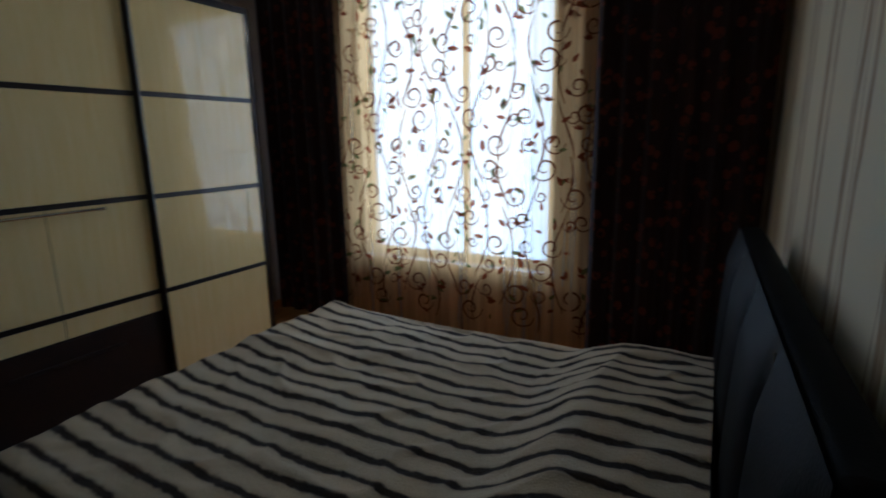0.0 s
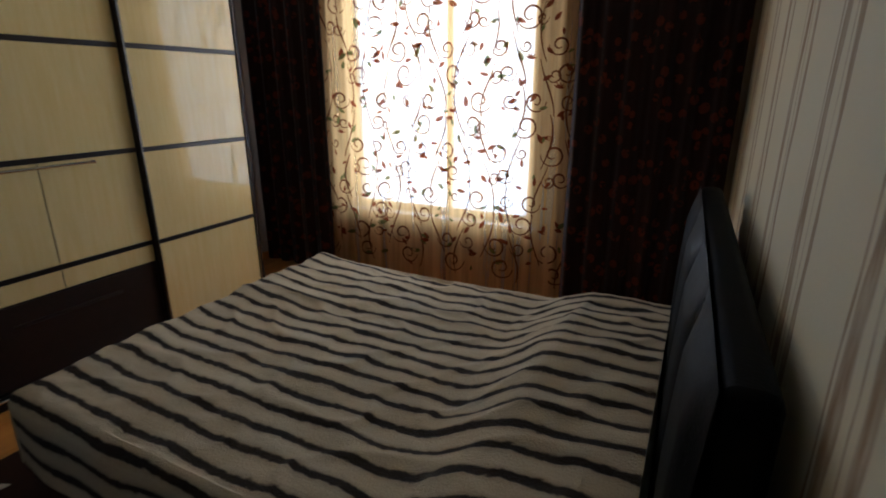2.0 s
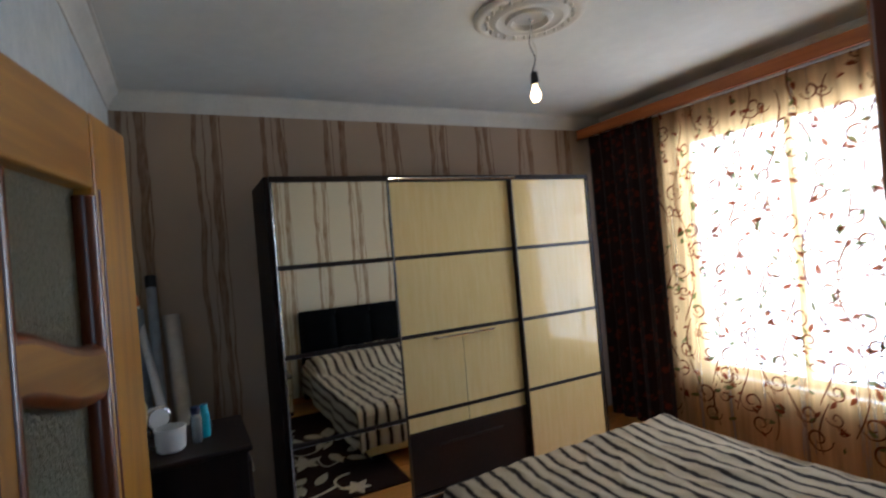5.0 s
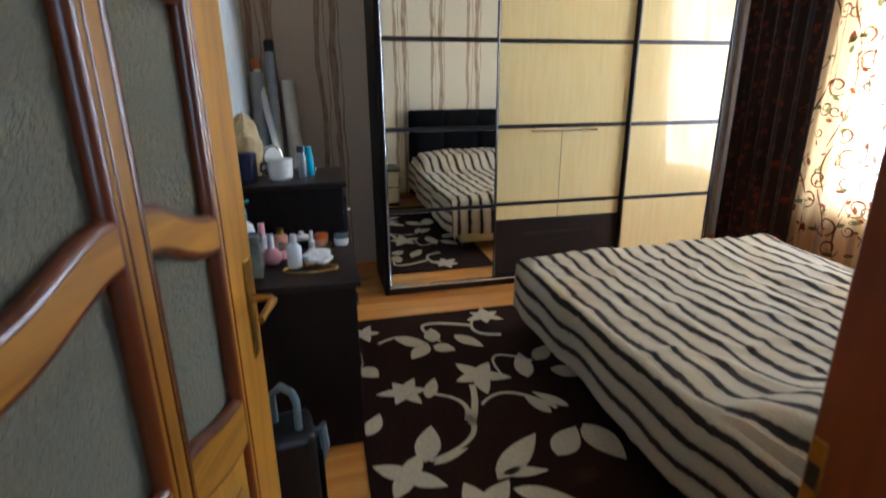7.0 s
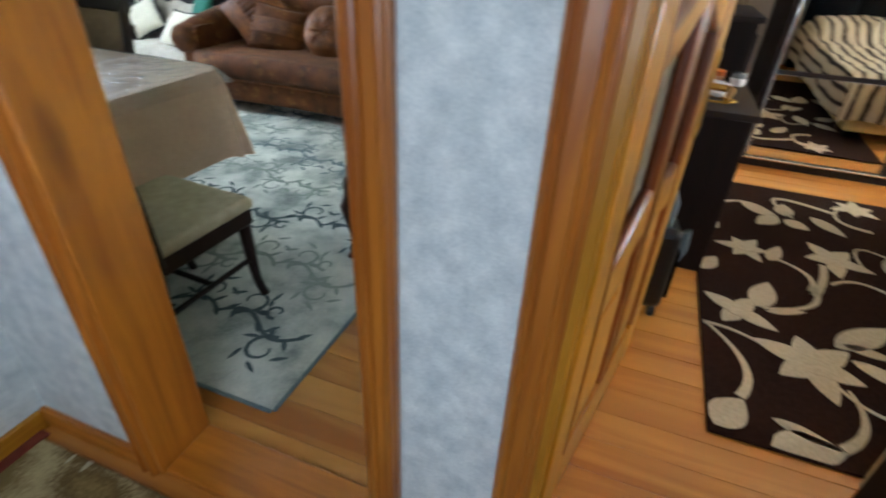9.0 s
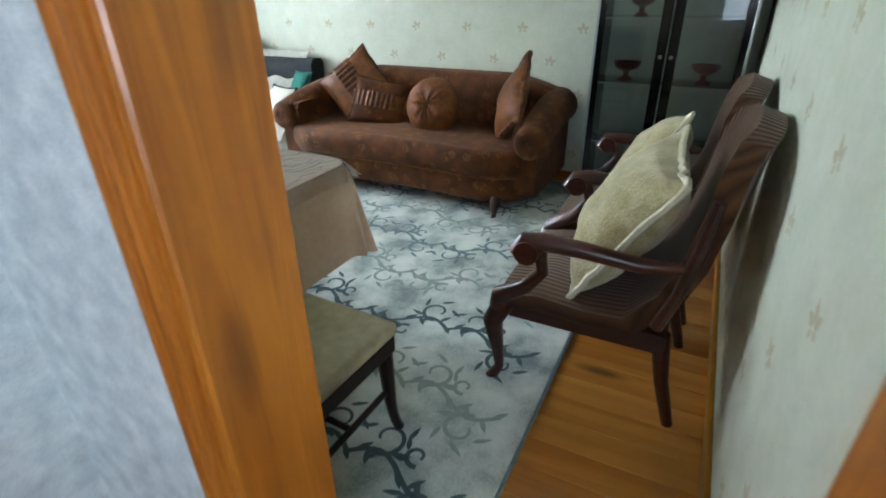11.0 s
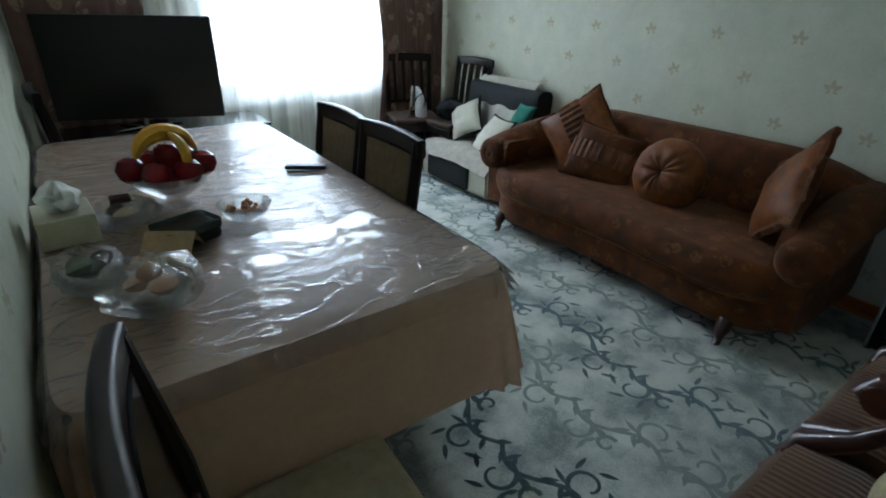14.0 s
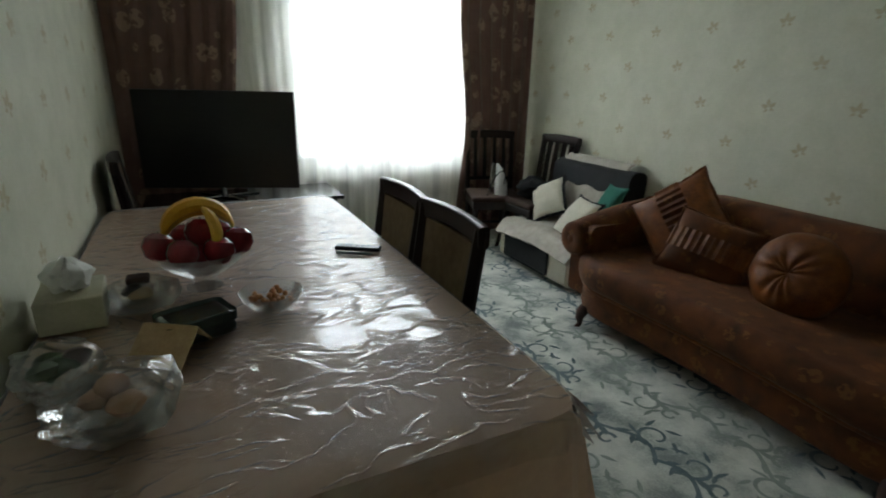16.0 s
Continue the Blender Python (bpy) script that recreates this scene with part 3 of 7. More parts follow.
thick = g.math("MULTIPLY_ADD", g.noise(comb3.outputs[0], 1.0, 2), 0.018, 0.0080)
dark = g.math("DIVIDE", g.math("SUBTRACT", thick, cyc), 0.006)
dark = g.math("MINIMUM", g.math("MAXIMUM", dark, 0.0), 1.0)
pile = g.noise(g.coords(), 150.0, 4)
patch = g.noise(g.coords(), 4.0, 3)
ground = g.mix(g.math("MULTIPLY_ADD", pile, 0.5, g.math("MULTIPLY", patch, 0.5)), rgb("a3957c"), rgb("d4c7aa"))
warm = g.math("MINIMUM", g.math("MAXIMUM", g.math("DIVIDE", g.math("SUBTRACT", g.math("ADD", thick, 0.016), cyc), 0.02), 0.0), 1.0)
ground = g.mix(g.math("MULTIPLY", warm, 0.55), ground, rgb("8a7766"))
g.set(Base_Color=g.mix(g.math("MULTIPLY", dark, 0.95), ground, rgb("1a1312")), Roughness=0.9, Sheen_Weight=0.06, Specular_IOR_Level=0.1)
g.bump(g.math("ADD", pile, g.math("MULTIPLY", dark, -0.6)), 0.6, 0.008)
M["blanket"] = g.m

bed = thing("double_bed", "low double bed with a black leather padded headboard", "bed", pose(-0.69, 1.44, 0))
part("bed_base", B(-0.98, 1.04, -0.76, 0.76, 0.06, 0.27, 0.02, 2), M["cream"], bed, "cream bed base")
for sx in (-0.9, 0.95):
    for sy in (-0.68, 0.68):
        part("foot", B(sx - 0.04, sx + 0.04, sy - 0.04, sy + 0.04, 0.0, 0.06, 0.004), M["black"], bed)
part("mattress", B(-0.99, 1.04, -0.77, 0.77, 0.27, 0.44, 0.05, 3), M["plaster"], bed)


def headboard_front(u, v):
    y = -0.88 + 1.76 * u
    z = 0.12 + 1.0 * v
    pad = 0.03 * (1 - abs(2 * ((u * 4) % 1) - 1) ** 6) * min(1, (1 - v) * 9, v * 9 + 0.2) * min(1, u * 24, (1 - u) * 24)
    return (1.085 - pad - 0.02 * math.sin(v * math.pi), y, z)


hb = part("headboard", B(1.085, 1.175, -0.88, 0.88, 0.06, 1.12, 0.03, 3), M["black_leather"], bed, "padded black leather headboard with seams")
part("headboard_pad", S(64, 24, headboard_front), M["black_leather"], hb)
for k in range(1, 4):
    part("seam", T([(1.083, -0.88 + 0.44 * k + 0.05 * math.sin(3.2 * i / 10), 0.16 + 0.93 * i / 10) for i in range(11)], 0.005, 6), M["black"], hb)
part("headboard_rail", B(1.03, 1.07, -0.82, 0.82, 0.44, 0.52, 0.01, 2), M["black_leather"], hb)
hb.matrix_basis = pose(0, 0, 0, 0, 0, 1.5)


def blanket_sheet():
    """The bedspread: flat over the bed, falling at the foot and both sides, humped over the pillows."""
    bm = bmesh.new()
    layer = bm.loops.layers.uv.new("UVMap")
    x_head, x_foot, hy = 1.02, -1.03, 0.835
    drop_foot, drop_side = 0.36, 0.34
    nu, nv = 170, 170
    lu = x_head - x_foot + drop_foot
    lv = 2 * hy + 2 * drop_side
    r = 0.07
    grid, par = [], []
    for j in range(nv + 1):
        row, prow = [], []
        v = -lv / 2 + lv * j / nv
        for i in range(nu + 1):
            u = lu * i / nu
            x = x_head - min(u, x_head - x_foot)
            over_u = max(0.0, u - (x_head - x_foot))
            y = max(-hy, min(hy, v))
            over_v = max(0.0, abs(v) - hy)
            sg = 1 if v > 0 else -1
            z = 0.49

            def fall(o):
                q = min(o / r, math.pi / 2)
                return r * math.sin(q), r * (1 - math.cos(q)) + max(0.0, o - r * math.pi / 2)
            du, zu = fall(over_u)
            dv, zv = fall(over_v)
            flare = 0.03
            x -= du * 0.7 + flare * zu
            y += sg * (dv * 0.7 + flare * zv)
            z -= max(zu, zv) if not (over_u and over_v) else min(0.42, math.hypot(zu, zv))
            if over_u and over_v:
                k = min(zu, zv)
                x += 0.25 * k
                y -= sg * 0.25 * k
            # pillows at the head, a slight sag in the middle, folds
            rise = min(1.0, max(0.0, (x - 0.36) / 0.34))
            head = 0.155 * rise * rise * (3 - 2 * rise) * min(1.0, max(0.5, (0.86 - abs(y)) / 0.12))
            head *= 0.85 + 0.15 * math.cos(y * 3.6)
            top = 1.0 if not (over_u or over_v) else 0.3
            z += top * (head + 0.025 * math.exp(-((x + 1.0) / 0.12) ** 2 - ((y - 0.3) / 0.9) ** 2) - 0.012 * math.cos(x * 2.2))
            z += top * 0.016 * (noise.noise((x * 2.2, y * 2.8, 1.7)))
            z += top * 0.012 * noise.noise((x * 6.5 + y * 3, y * 7.0 - x * 2, 5.0))
            crease = 1 - abs(noise.noise((x * 3.1 - y * 2.2, y * 4.2 + x * 1.6, 9.0))) * 5
            z += top * 0.010 * max(0.0, crease) + top * 0.003 * noise.noise((x * 19, y * 24, 2.0))
            if over_u:
                x += 0.03 * math.sin(y * 17 + 1.0) * min(1, zu / 0.15)
            if over_v:
                y += sg * (0.008 * math.sin(x * 7) + 0.006 * math.sin(x * 15 + 2)) * min(1, zv / 0.15)
            row.append(bm.verts.new((x, y, z)))
            prow.append((u, v))
        grid.append(row)
        par.append(prow)
    for j in range(nv):
        for i in range(nu):
            f = bm.faces.new((grid[j][i], grid[j][i + 1], grid[j + 1][i + 1], grid[j + 1][i]))
            for lp, (jj, ii) in zip(f.loops, ((j, i), (j, i + 1), (j + 1, i + 1), (j + 1, i))):
                lp[layer].uv = par[jj][ii]
    return bm


bs = tagged(part("bedspread", blanket_sheet(), M["blanket"]), "beige plush bedspread with thin dark brown wavy stripes on the bed", "bedspread")
bs.matrix_basis = pose(-0.69, 1.44, 0)

# ---------------------------------------------------------------- nightstand
M["grey_top"] = surface("grey_laminate", rgb("3e3c37"), rgb("4c4942"), 30, (1, 8, 1), rough=0.4, bump=0.05)
M["cream_wood"] = wood("cream_oak_front", rgb("b7a67c"), rgb("d0c19a"), "y", 0.4, 18, False)
ns = thing("nightstand", "low dark wenge nightstand with pale drawers beside the bed", "nightstand", pose(0.30, 0.17, 0))
part("body", B(-0.20, 0.20, -0.22, 0.22, 0.0, 0.435, 0.004), M["wenge"], ns)
part("top", B(-0.225, 0.215, -0.235, 0.235, 0.435, 0.458, 0.004, 2), M["grey_top"], ns, "greyish worn laminate top")
for zz in (0.05, 0.245):
    dr = part("drawer_front", B(-0.218, -0.20, -0.215, 0.215, zz, zz + 0.18, 0.004), M["cream_wood"], ns, "pale oak drawer front")
    part("handle", T([(-0.218, -0.09, zz + 0.11), (-0.236, -0.085, zz + 0.11), (-0.236, 0.085, zz + 0.11), (-0.218, 0.09, zz + 0.11)], 0.006, 8), M["black"], dr, "dark bar handle")

# ---------------------------------------------------------------- rug with leaf pattern
M["rug_brown"] = surface("rug_brown_pile", rgb("22130d"), rgb("331f16"), 60, rough=0.95, bump=0.6, bump_scale=500, dist=0.004, spec=0.1)
M["rug_cream"] = surface("rug_cream_pile", rgb("b5a88c"), rgb("d2c5a8"), 60, rough=0.95, bump=0.6, bump_scale=500, dist=0.004, spec=0.1)
RX0, RX1, RY0, RY1 = -2.15, 0.01, -0.42, 0.86
rug = thing("bedroom_rug", "dark brown pile rug with cream leaves and flowers on pine boards", "rug", pose(0, 0, 0))
part("field", B(RX0, RX1, RY0, RY1, 0.001, 0.013, 0.005, 2), M["rug_brown"], rug, "dark brown pile")


def leaf_shape(base, tip, width, n=9, bend=0.0):
    """Outline of a pointed leaf from base to tip."""
    b, t = Vector(base), Vector(tip)
    d = t - b
    s = Vector((-d.y, d.x)).normalized()
    up, down = [], []
    for i in range(n + 1):
        q = i / n
        w = width * math.sin(math.pi * q ** 0.8) ** 0.9
        c = b + d * q + s * bend * math.sin(math.pi * q)
        up.append(c + s * w / 2)
        down.append(c - s * w / 2)
    return [tuple(p) for p in up] + [tuple(p) for p in down[-2:0:-1]]


def stem_shape(p0, p1, p2, w0, w1, n=12):
    """Outline of a curved stem through three points."""
    pts = []
    a, b, c = Vector(p0), Vector(p1), Vector(p2)
    m = 2 * b - (a + c) / 2
    for i in range(n + 1):
        t = i / n
        pts.append((1 - t) ** 2 * a + 2 * t * (1 - t) * m + t * t * c)
    left, right = [], []
    for i, p in enumerate(pts):
        d = (pts[min(i + 1, n)] - pts[max(i - 1, 0)])
        s = Vector((-d.y, d.x)).normalized()
        w = (w0 + (w1 - w0) * i / n) / 2
        left.append(tuple(p + s * w))
        right.append(tuple(p - s * w))
    return left + right[::-1]


def flat_motif(bm, outline, z, h=0.0025):
    lo = [bm.verts.new((x, y, z)) for x, y in outline]
    hi = [bm.verts.new((x, y, z + h)) for x, y in outline]
    n = len(outline)
    for i in range(n):
        bm.faces.new((lo[i], lo[(i + 1) % n], hi[(i + 1) % n], hi[i]))
    f = bm.faces.new(hi)
    bmesh.ops.triangulate(bm, faces=[f])


def clip_rug(p):
    return (min(max(p[0], RX0 + 0.006), RX1 - 0.006), min(max(p[1], RY0 + 0.006), RY1 - 0.006))


def rug_motif(name, outline, lift=0):
    bm = bmesh.new()
    flat_motif(bm, [clip_rug(p) for p in outline], 0.0132 + 0.0004 * (len(name) % 3) + 0.0005 * lift)
    part(name, bm, M["rug_cream"], rug, smooth=False)


def rug_flower(c, r, turn, petals=6, wide=0.46):
    rug_motif("flower_centre", [(c[0] + r * 0.30 * math.cos(math.tau * k / 14), c[1] + r * 0.30 * math.sin(math.tau * k / 14)) for k in range(14)], 8)
    for k in range(petals):
        a = turn + math.tau * k / petals
        rr = r * 0.95 * (1.0, 0.82, 0.95, 0.78, 1.05, 0.85)[k % 6]
        rug_motif("petal", leaf_shape((c[0] - 0.02 * math.cos(a), c[1] - 0.02 * math.sin(a)), (c[0] + rr * math.cos(a), c[1] + rr * math.sin(a)), r * wide), k)


for c, r, turn, n in (((-0.46, -0.04), 0.21, 0.2, 6), ((-1.27, -0.19), 0.14, 0.5, 6), ((-1.33, 0.21), 0.18, 1.2, 5), ((-2.02, 0.46), 0.14, 0.9, 6), ((-0.70, -0.27), 0.17, 1.0, 4), ((-1.95, -0.33), 0.12, 0.2, 5)):
    rug_flower(c, r, turn, n)
for b, t, w in (((-0.76, -0.19), (-0.98, -0.12), 0.11), ((-0.60, 0.06), (-0.82, 0.31), 0.11), ((-0.63, 0.09), (-0.60, 0.27), 0.055), ((-0.54, 0.10), (-0.43, 0.31), 0.075),
                ((-0.67, 0.34), (-0.82, 0.50), 0.12), ((-0.83, 0.54), (-0.58, 0.60), 0.14), ((-0.94, 0.44), (-1.10, 0.37), 0.06), ((-1.25, 0.45), (-1.50, 0.50), 0.10),
                ((-0.12, -0.22), (-0.06, -0.03), 0.05), ((0.0, -0.24), (-0.06, -0.02), 0.14), ((-0.02, -0.40), (-0.17, -0.30), 0.12), ((-0.97, 0.54), (-1.12, 0.42), 0.06),
                ((-1.19, -0.09), (-1.36, -0.02), 0.07), ((-1.72, 0.0), (-1.85, -0.16), 0.10), ((-1.72, 0.02), (-1.58, -0.10), 0.10), ((-1.70, 0.05), (-1.62, 0.16), 0.10),
                ((-1.75, 0.06), (-1.92, 0.08), 0.10), ((-1.80, 0.20), (-1.62, 0.33), 0.09), ((-1.40, 0.56), (-1.55, 0.70), 0.10), ((-1.30, 0.60), (-1.20, 0.76), 0.11),
                ((-0.62, 0.70), (-0.85, 0.78), 0.09), ((-0.98, -0.40), (-1.12, -0.33), 0.08), ((-1.55, -0.38), (-1.44, -0.30), 0.10), ((-0.74, -0.16), (-0.80, 0.0), 0.04)):
    rug_motif("leaf", leaf_shape(b, t, w))
for p0, p1, p2, w0, w1 in (((-0.50, -0.20), (-0.55, -0.30), (-0.56, -0.41), 0.012, 0.018), ((-0.56, -0.40), (-0.36, -0.28), (-0.18, -0.31), 0.012, 0.035), ((-0.36, 0.05), (-0.20, 0.06), (-0.07, -0.03), 0.012, 0.035),
                           ((-0.76, -0.17), (-0.86, 0.03), (-1.02, 0.06), 0.012, 0.03), ((-0.98, 0.05), (-1.12, 0.06), (-1.22, -0.06), 0.028, 0.014), ((-0.95, 0.06), (-1.10, 0.12), (-1.25, 0.15), 0.035, 0.03),
                           ((-1.08, 0.15), (-1.14, 0.31), (-0.97, 0.48), 0.014, 0.02), ((-1.30, 0.33), (-1.50, 0.36), (-1.40, 0.54), 0.012, 0.016), ((-1.72, 0.02), (-1.85, -0.10), (-1.80, -0.26), 0.012, 0.02),
                           ((-1.74, 0.10), (-1.98, 0.05), (-1.90, 0.34), 0.016, 0.03), ((-2.0, 0.38), (-1.82, 0.34), (-1.74, 0.48), 0.014, 0.03), ((-0.36, 0.02), (-0.28, 0.10), (-0.26, 0.20), 0.014, 0.016)):
    rug_motif("stem", stem_shape(p0, p1, p2, w0, w1))

# ---------------------------------------------------------------- curtains of the bedroom window


def drape_y(x, z, seedv, depth, pitch):
    """Depth of the folds of a hanging cloth."""
    w = math.sin(math.tau * x / pitch + 1.3 * noise.noise((x * 2.1, seedv, 0)) + 0.25 * z)
    w2 = math.sin(math.tau * x / (pitch * 0.47) + seedv)
    return depth * (0.75 * w + 0.25 * w2) * (0.75 + 0.25 * math.cos(z * 0.9 + seedv))


def sheer_b(x, z):
    return 3.215 + drape_y(x, z, 3.0, 0.022, 0.17)


M["sheer_b"] = sheer("golden_voile", (0.90, 0.53, 0.21), clear=0.50, lit=0.85)
SX0, SX1, SZ0, SZ1 = -2.46, -0.30, 0.06, 2.80
sh = thing("voile_curtain", "golden beige voile curtain printed with scrolling vines and leaves", "curtain", pose(0, 0, 0))
part("voile", S(240, 16, lambda u, v: (SX0 + (SX1 - SX0) * u + 0.06 * (u - 0.5) * (0.5 - v), sheer_b(SX0 + (SX1 - SX0) * u, SZ0 + (SZ1 - SZ0) * v), SZ0 + (SZ1 - SZ0) * v)), M["sheer_b"], sh, "sheer golden voile", angle=80)


def dyed(name, c1, c2):
    """Printed dye on voile: light passes through it, coloured."""
    g = Graph(name)
    col = g.mix(g.noise(g.coords(), 40.0, 3), c1, c2)
    df, tl = g.n("BsdfDiffuse", Color=col), g.n("BsdfTranslucent", Color=col)
    a = g.n("MixShader", Fac=0.55)
    g.t.links.new(df.outputs[0], a.inputs[1])
    g.t.links.new(tl.outputs[0], a.inputs[2])
    thin = g.n("MixShader", Fac=0.06)
    g.t.links.new(a.outputs[0], thin.inputs[1])
    g.t.links.new(g.n("BsdfTransparent", Color=(1, 1, 1)).outputs[0], thin.inputs[2])
    g.t.links.new(thin.outputs[0], g.out.inputs[0])
    return g.m


M["vine"] = dyed("vine_print_tan", rgb("562a14"), rgb("6a3a1e"))
M["leaf_red"] = dyed("leaf_print_russet", rgb("642810"), rgb("7e3c1c"))
M["leaf_olive"] = dyed("leaf_print_olive", rgb("565228"), rgb("6e6836"))


def print_on_voile(bm, outline):
    vs = [bm.verts.new((x, sheer_b(x, z) - 0.003, z)) for x, z in outline]
    f = bm.faces.new(vs)
    bmesh.ops.triangulate(bm, faces=[f])


def spiral(bm, x, z, r, hand, start, turns=1.35, w=0.015):
    """A curl that winds in, with its width."""
    n = 22
    pts = []
    for i in range(n + 1):
        t = i / n
        a = start + hand * math.tau * turns * t
        q = r * (1 - 0.78 * t)
        pts.append(Vector((x + q * math.cos(a), z + q * math.sin(a))))
    ribbon(bm, pts, w)


def ribbon(bm, pts, w):
    prev = None
    for i, p in enumerate(pts):
        d = pts[min(i + 1, len(pts) - 1)] - pts[max(i - 1, 0)]
        s = Vector((-d.y, d.x)).normalized() * w * (0.35 + 0.65 * math.sin(math.pi * min(0.95, max(0.05, i / (len(pts) - 1)))))
        a, b = p + s * 0.5, p - s * 0.5
        cur = [bm.verts.new((q.x, sheer_b(q.x, q.y) - 0.003, q.y)) for q in (a, b)]
        if prev:
            bm.faces.new((prev[0], prev[1], cur[1], cur[0]))
        prev = cur


rnd = random.Random(5)
vb, rb, ob_ = bmesh.new(), bmesh.new(), bmesh.new()
cols = 11
for c in range(cols):
    xc = SX0 + 0.11 + c * (SX1 - SX0 - 0.2) / (cols - 1)
    z = SZ0 + 0.1 + (0.16 if c % 2 else 0.0)
    k = c
    while z < SZ1 - 0.1:
        hand = 1 if k % 2 else -1
        r = rnd.uniform(0.06, 0.095)
        # the wandering stem and its curl
        ribbon(vb, [Vector((xc + 0.06 * math.sin(k * 1.7 + 2.6 * i / 9), z + 0.36 * i / 9)) for i in range(10)], 0.013)
        spiral(vb, xc + hand * 0.07, z + 0.1, r, hand, math.pi if hand > 0 else 0.0)
        if rnd.random() < 0.7:
            spiral(vb, xc - hand * 0.05, z + 0.26, r * 0.65, -hand, 0.0 if hand > 0 else math.pi, 1.2, 0.012)
        for j in range(4):
            a = rnd.uniform(0, math.tau)
            bx, bz = xc + rnd.uniform(-0.09, 0.09), z + rnd.uniform(0.0, 0.33)
            ln = rnd.uniform(0.045, 0.085)
            print_on_voile(rb if rnd.random() < 0.55 else ob_, leaf_shape((bx, bz), (bx + ln * math.cos(a), bz + ln * math.sin(a)), ln * 0.42, 6))
        if k % 3 == 0:
            fx, fz = xc - hand * 0.08, z + 0.18
            for j in range(5):
                a = 0.3 + j * 0.55
                print_on_voile(rb, leaf_shape((fx, fz), (fx + 0.042 * math.cos(a), fz + 0.042 * math.sin(a)), 0.012, 4))
        z += 0.34
        k += 1
tagged(part("vine_print", vb, M["vine"], sh, "brown scrolling vine print"), kind="stuff")
tagged(part("russet_leaf_print", rb, M["leaf_red"], sh, "russet leaf print"), kind="stuff")
tagged(part("olive_leaf_print", ob_, M["leaf_olive"], sh, "olive leaf print"), kind="stuff")

g = Graph("damask_drape")
v = g.coords()
vor = g.n("TexVoronoi", Vector=g.coords((1, 0.2, 0.8)), Scale=15.0)
blot = g.math("MULTIPLY", g.math("LESS_THAN", vor.outputs["Distance"], 0.36), g.math("GREATER_THAN", g.noise(v, 28.0, 3), 0.44))
g.set(Base_Color=g.mix(blot, g.mix(g.noise(v, 9.0, 3), rgb("1c0c0a"), rgb("2c140f")), g.mix(g.noise(v, 60.0, 2), rgb("4e1a0d"), rgb("66280f"))), Roughness=0.8, Sheen_Weight=0.15, Specular_IOR_Level=0.2)
g.bump(g.math("ADD", g.noise(v, 320.0, 2), blot), 0.2, 0.003)
M["damask"] = g.m


def drape(name, x0, x1, y, seedv, label, mat, z0=0.03, z1=2.79, pitch=0.15, depth=0.035, pull=0.0, away=-1, group=""):
    d = thing(name, label, "curtain", group=group)

    def f(u, v):
        z = z0 + (z1 - z0) * v
        narrow = 1 - pull * math.exp(-((v - 0.36) / 0.22) ** 2)
        xe = x0 + (x1 - x0) * u * narrow if away < 0 else x1 - (x1 - x0) * (1 - u) * narrow
        return (xe, y + drape_y(x0 + (x1 - x0) * u, z, seedv, depth, pitch), z)
    part("cloth", S(90, 20, f, 0.003), mat, d, angle=80)
    part("heading", S(90, 2, lambda u, v: (x0 + (x1 - x0) * u, y - 0.006 + drape_y(x0 + (x1 - x0) * u, z1, seedv, depth * 0.9, pitch), z1 - 0.08 + 0.085 * v), 0.004), mat, d, angle=80)
    return d


drape("drape_curtain", -3.1, -2.3, 3.13, 1.0, "heavy dark brown damask drape with rust motifs", M["damask"], group="bedroom drapes")
drape("drape_curtain", -0.40, 0.50, 3.13, 6.0, "heavy dark brown damask drape with rust motifs", M["damask"], group="bedroom drapes")
pm = thing("curtain_pelmet", "varnished wood curtain pelmet board under the cornice", "pelmet")
part("board", B(BW, XW, 3.03, 3.05, 2.78, 2.88, 0.004, 2), M["cornice_wood"], pm)
part("top_board", B(BW, XW, 3.05, BN - 0.1, 2.865, 2.88), M["cornice_wood"], pm)
part("bead", T([(BW, 3.028, 2.785), (XW, 3.028, 2.785)], 0.008, 8), M["cornice_wood"], pm)
for yy in (3.13, 3.215):
    part("rail", T([(BW + 0.02, yy, 2.815), (XW - 0.02, yy, 2.815)], 0.01, 8), M["white_gloss"], pm)
    part("rail_hanger", T([(-1.3, yy, 2.815), (-1.3, yy, 2.868)], 0.006, 6), M["white_gloss"], pm)

# ---------------------------------------------------------------- ceiling rose and bare bulb
RX, RY = -1.40, 1.15
rose = thing("ceiling_rose", "round white plaster ceiling rose with raised rings", "ceiling rose", pose(RX, RY, CEIL))
part("rose_disc", L([(0.30, 0.0), (0.30, -0.012), (0.285, -0.024), (0.265, -0.026), (0.25, -0.016), (0.215, -0.016), (0.20, -0.03), (0.18, -0.034), (0.165, -0.024), (0.13, -0.024), (0.12, -0.04), (0.10, -0.044), (0.085, -0.02), (0.02, -0.018)], seg=48), M["plaster"], rose)
for k in range(24):
    a = math.tau * k / 24
    part("bead", L([(0.0, -0.04), (0.008, -0.036), (0.011, -0.026), (0.009, -0.016)], (0.232 * math.cos(a), 0.232 * math.sin(a), 0), 8, False), M["plaster"], rose)
part("hook", T([(0, 0, -0.018), (0.0, 0.0, -0.04), (0.02, 0, -0.055), (0.03, 0, -0.04)], 0.004, 6), M["chrome"], rose)
bulb = thing("bare_bulb_pendant", "lit bare bulb on twisted wires hanging from the ceiling rose", "light bulb", pose(RX, RY, 0))
part("wire", T([(0.0 + 0.010 * math.sin(i * 0.8), 0.008 * math.cos(i * 0.7), 2.97 - 0.0222 * i) for i in range(14)], 0.0025, 6), M["black"], bulb)
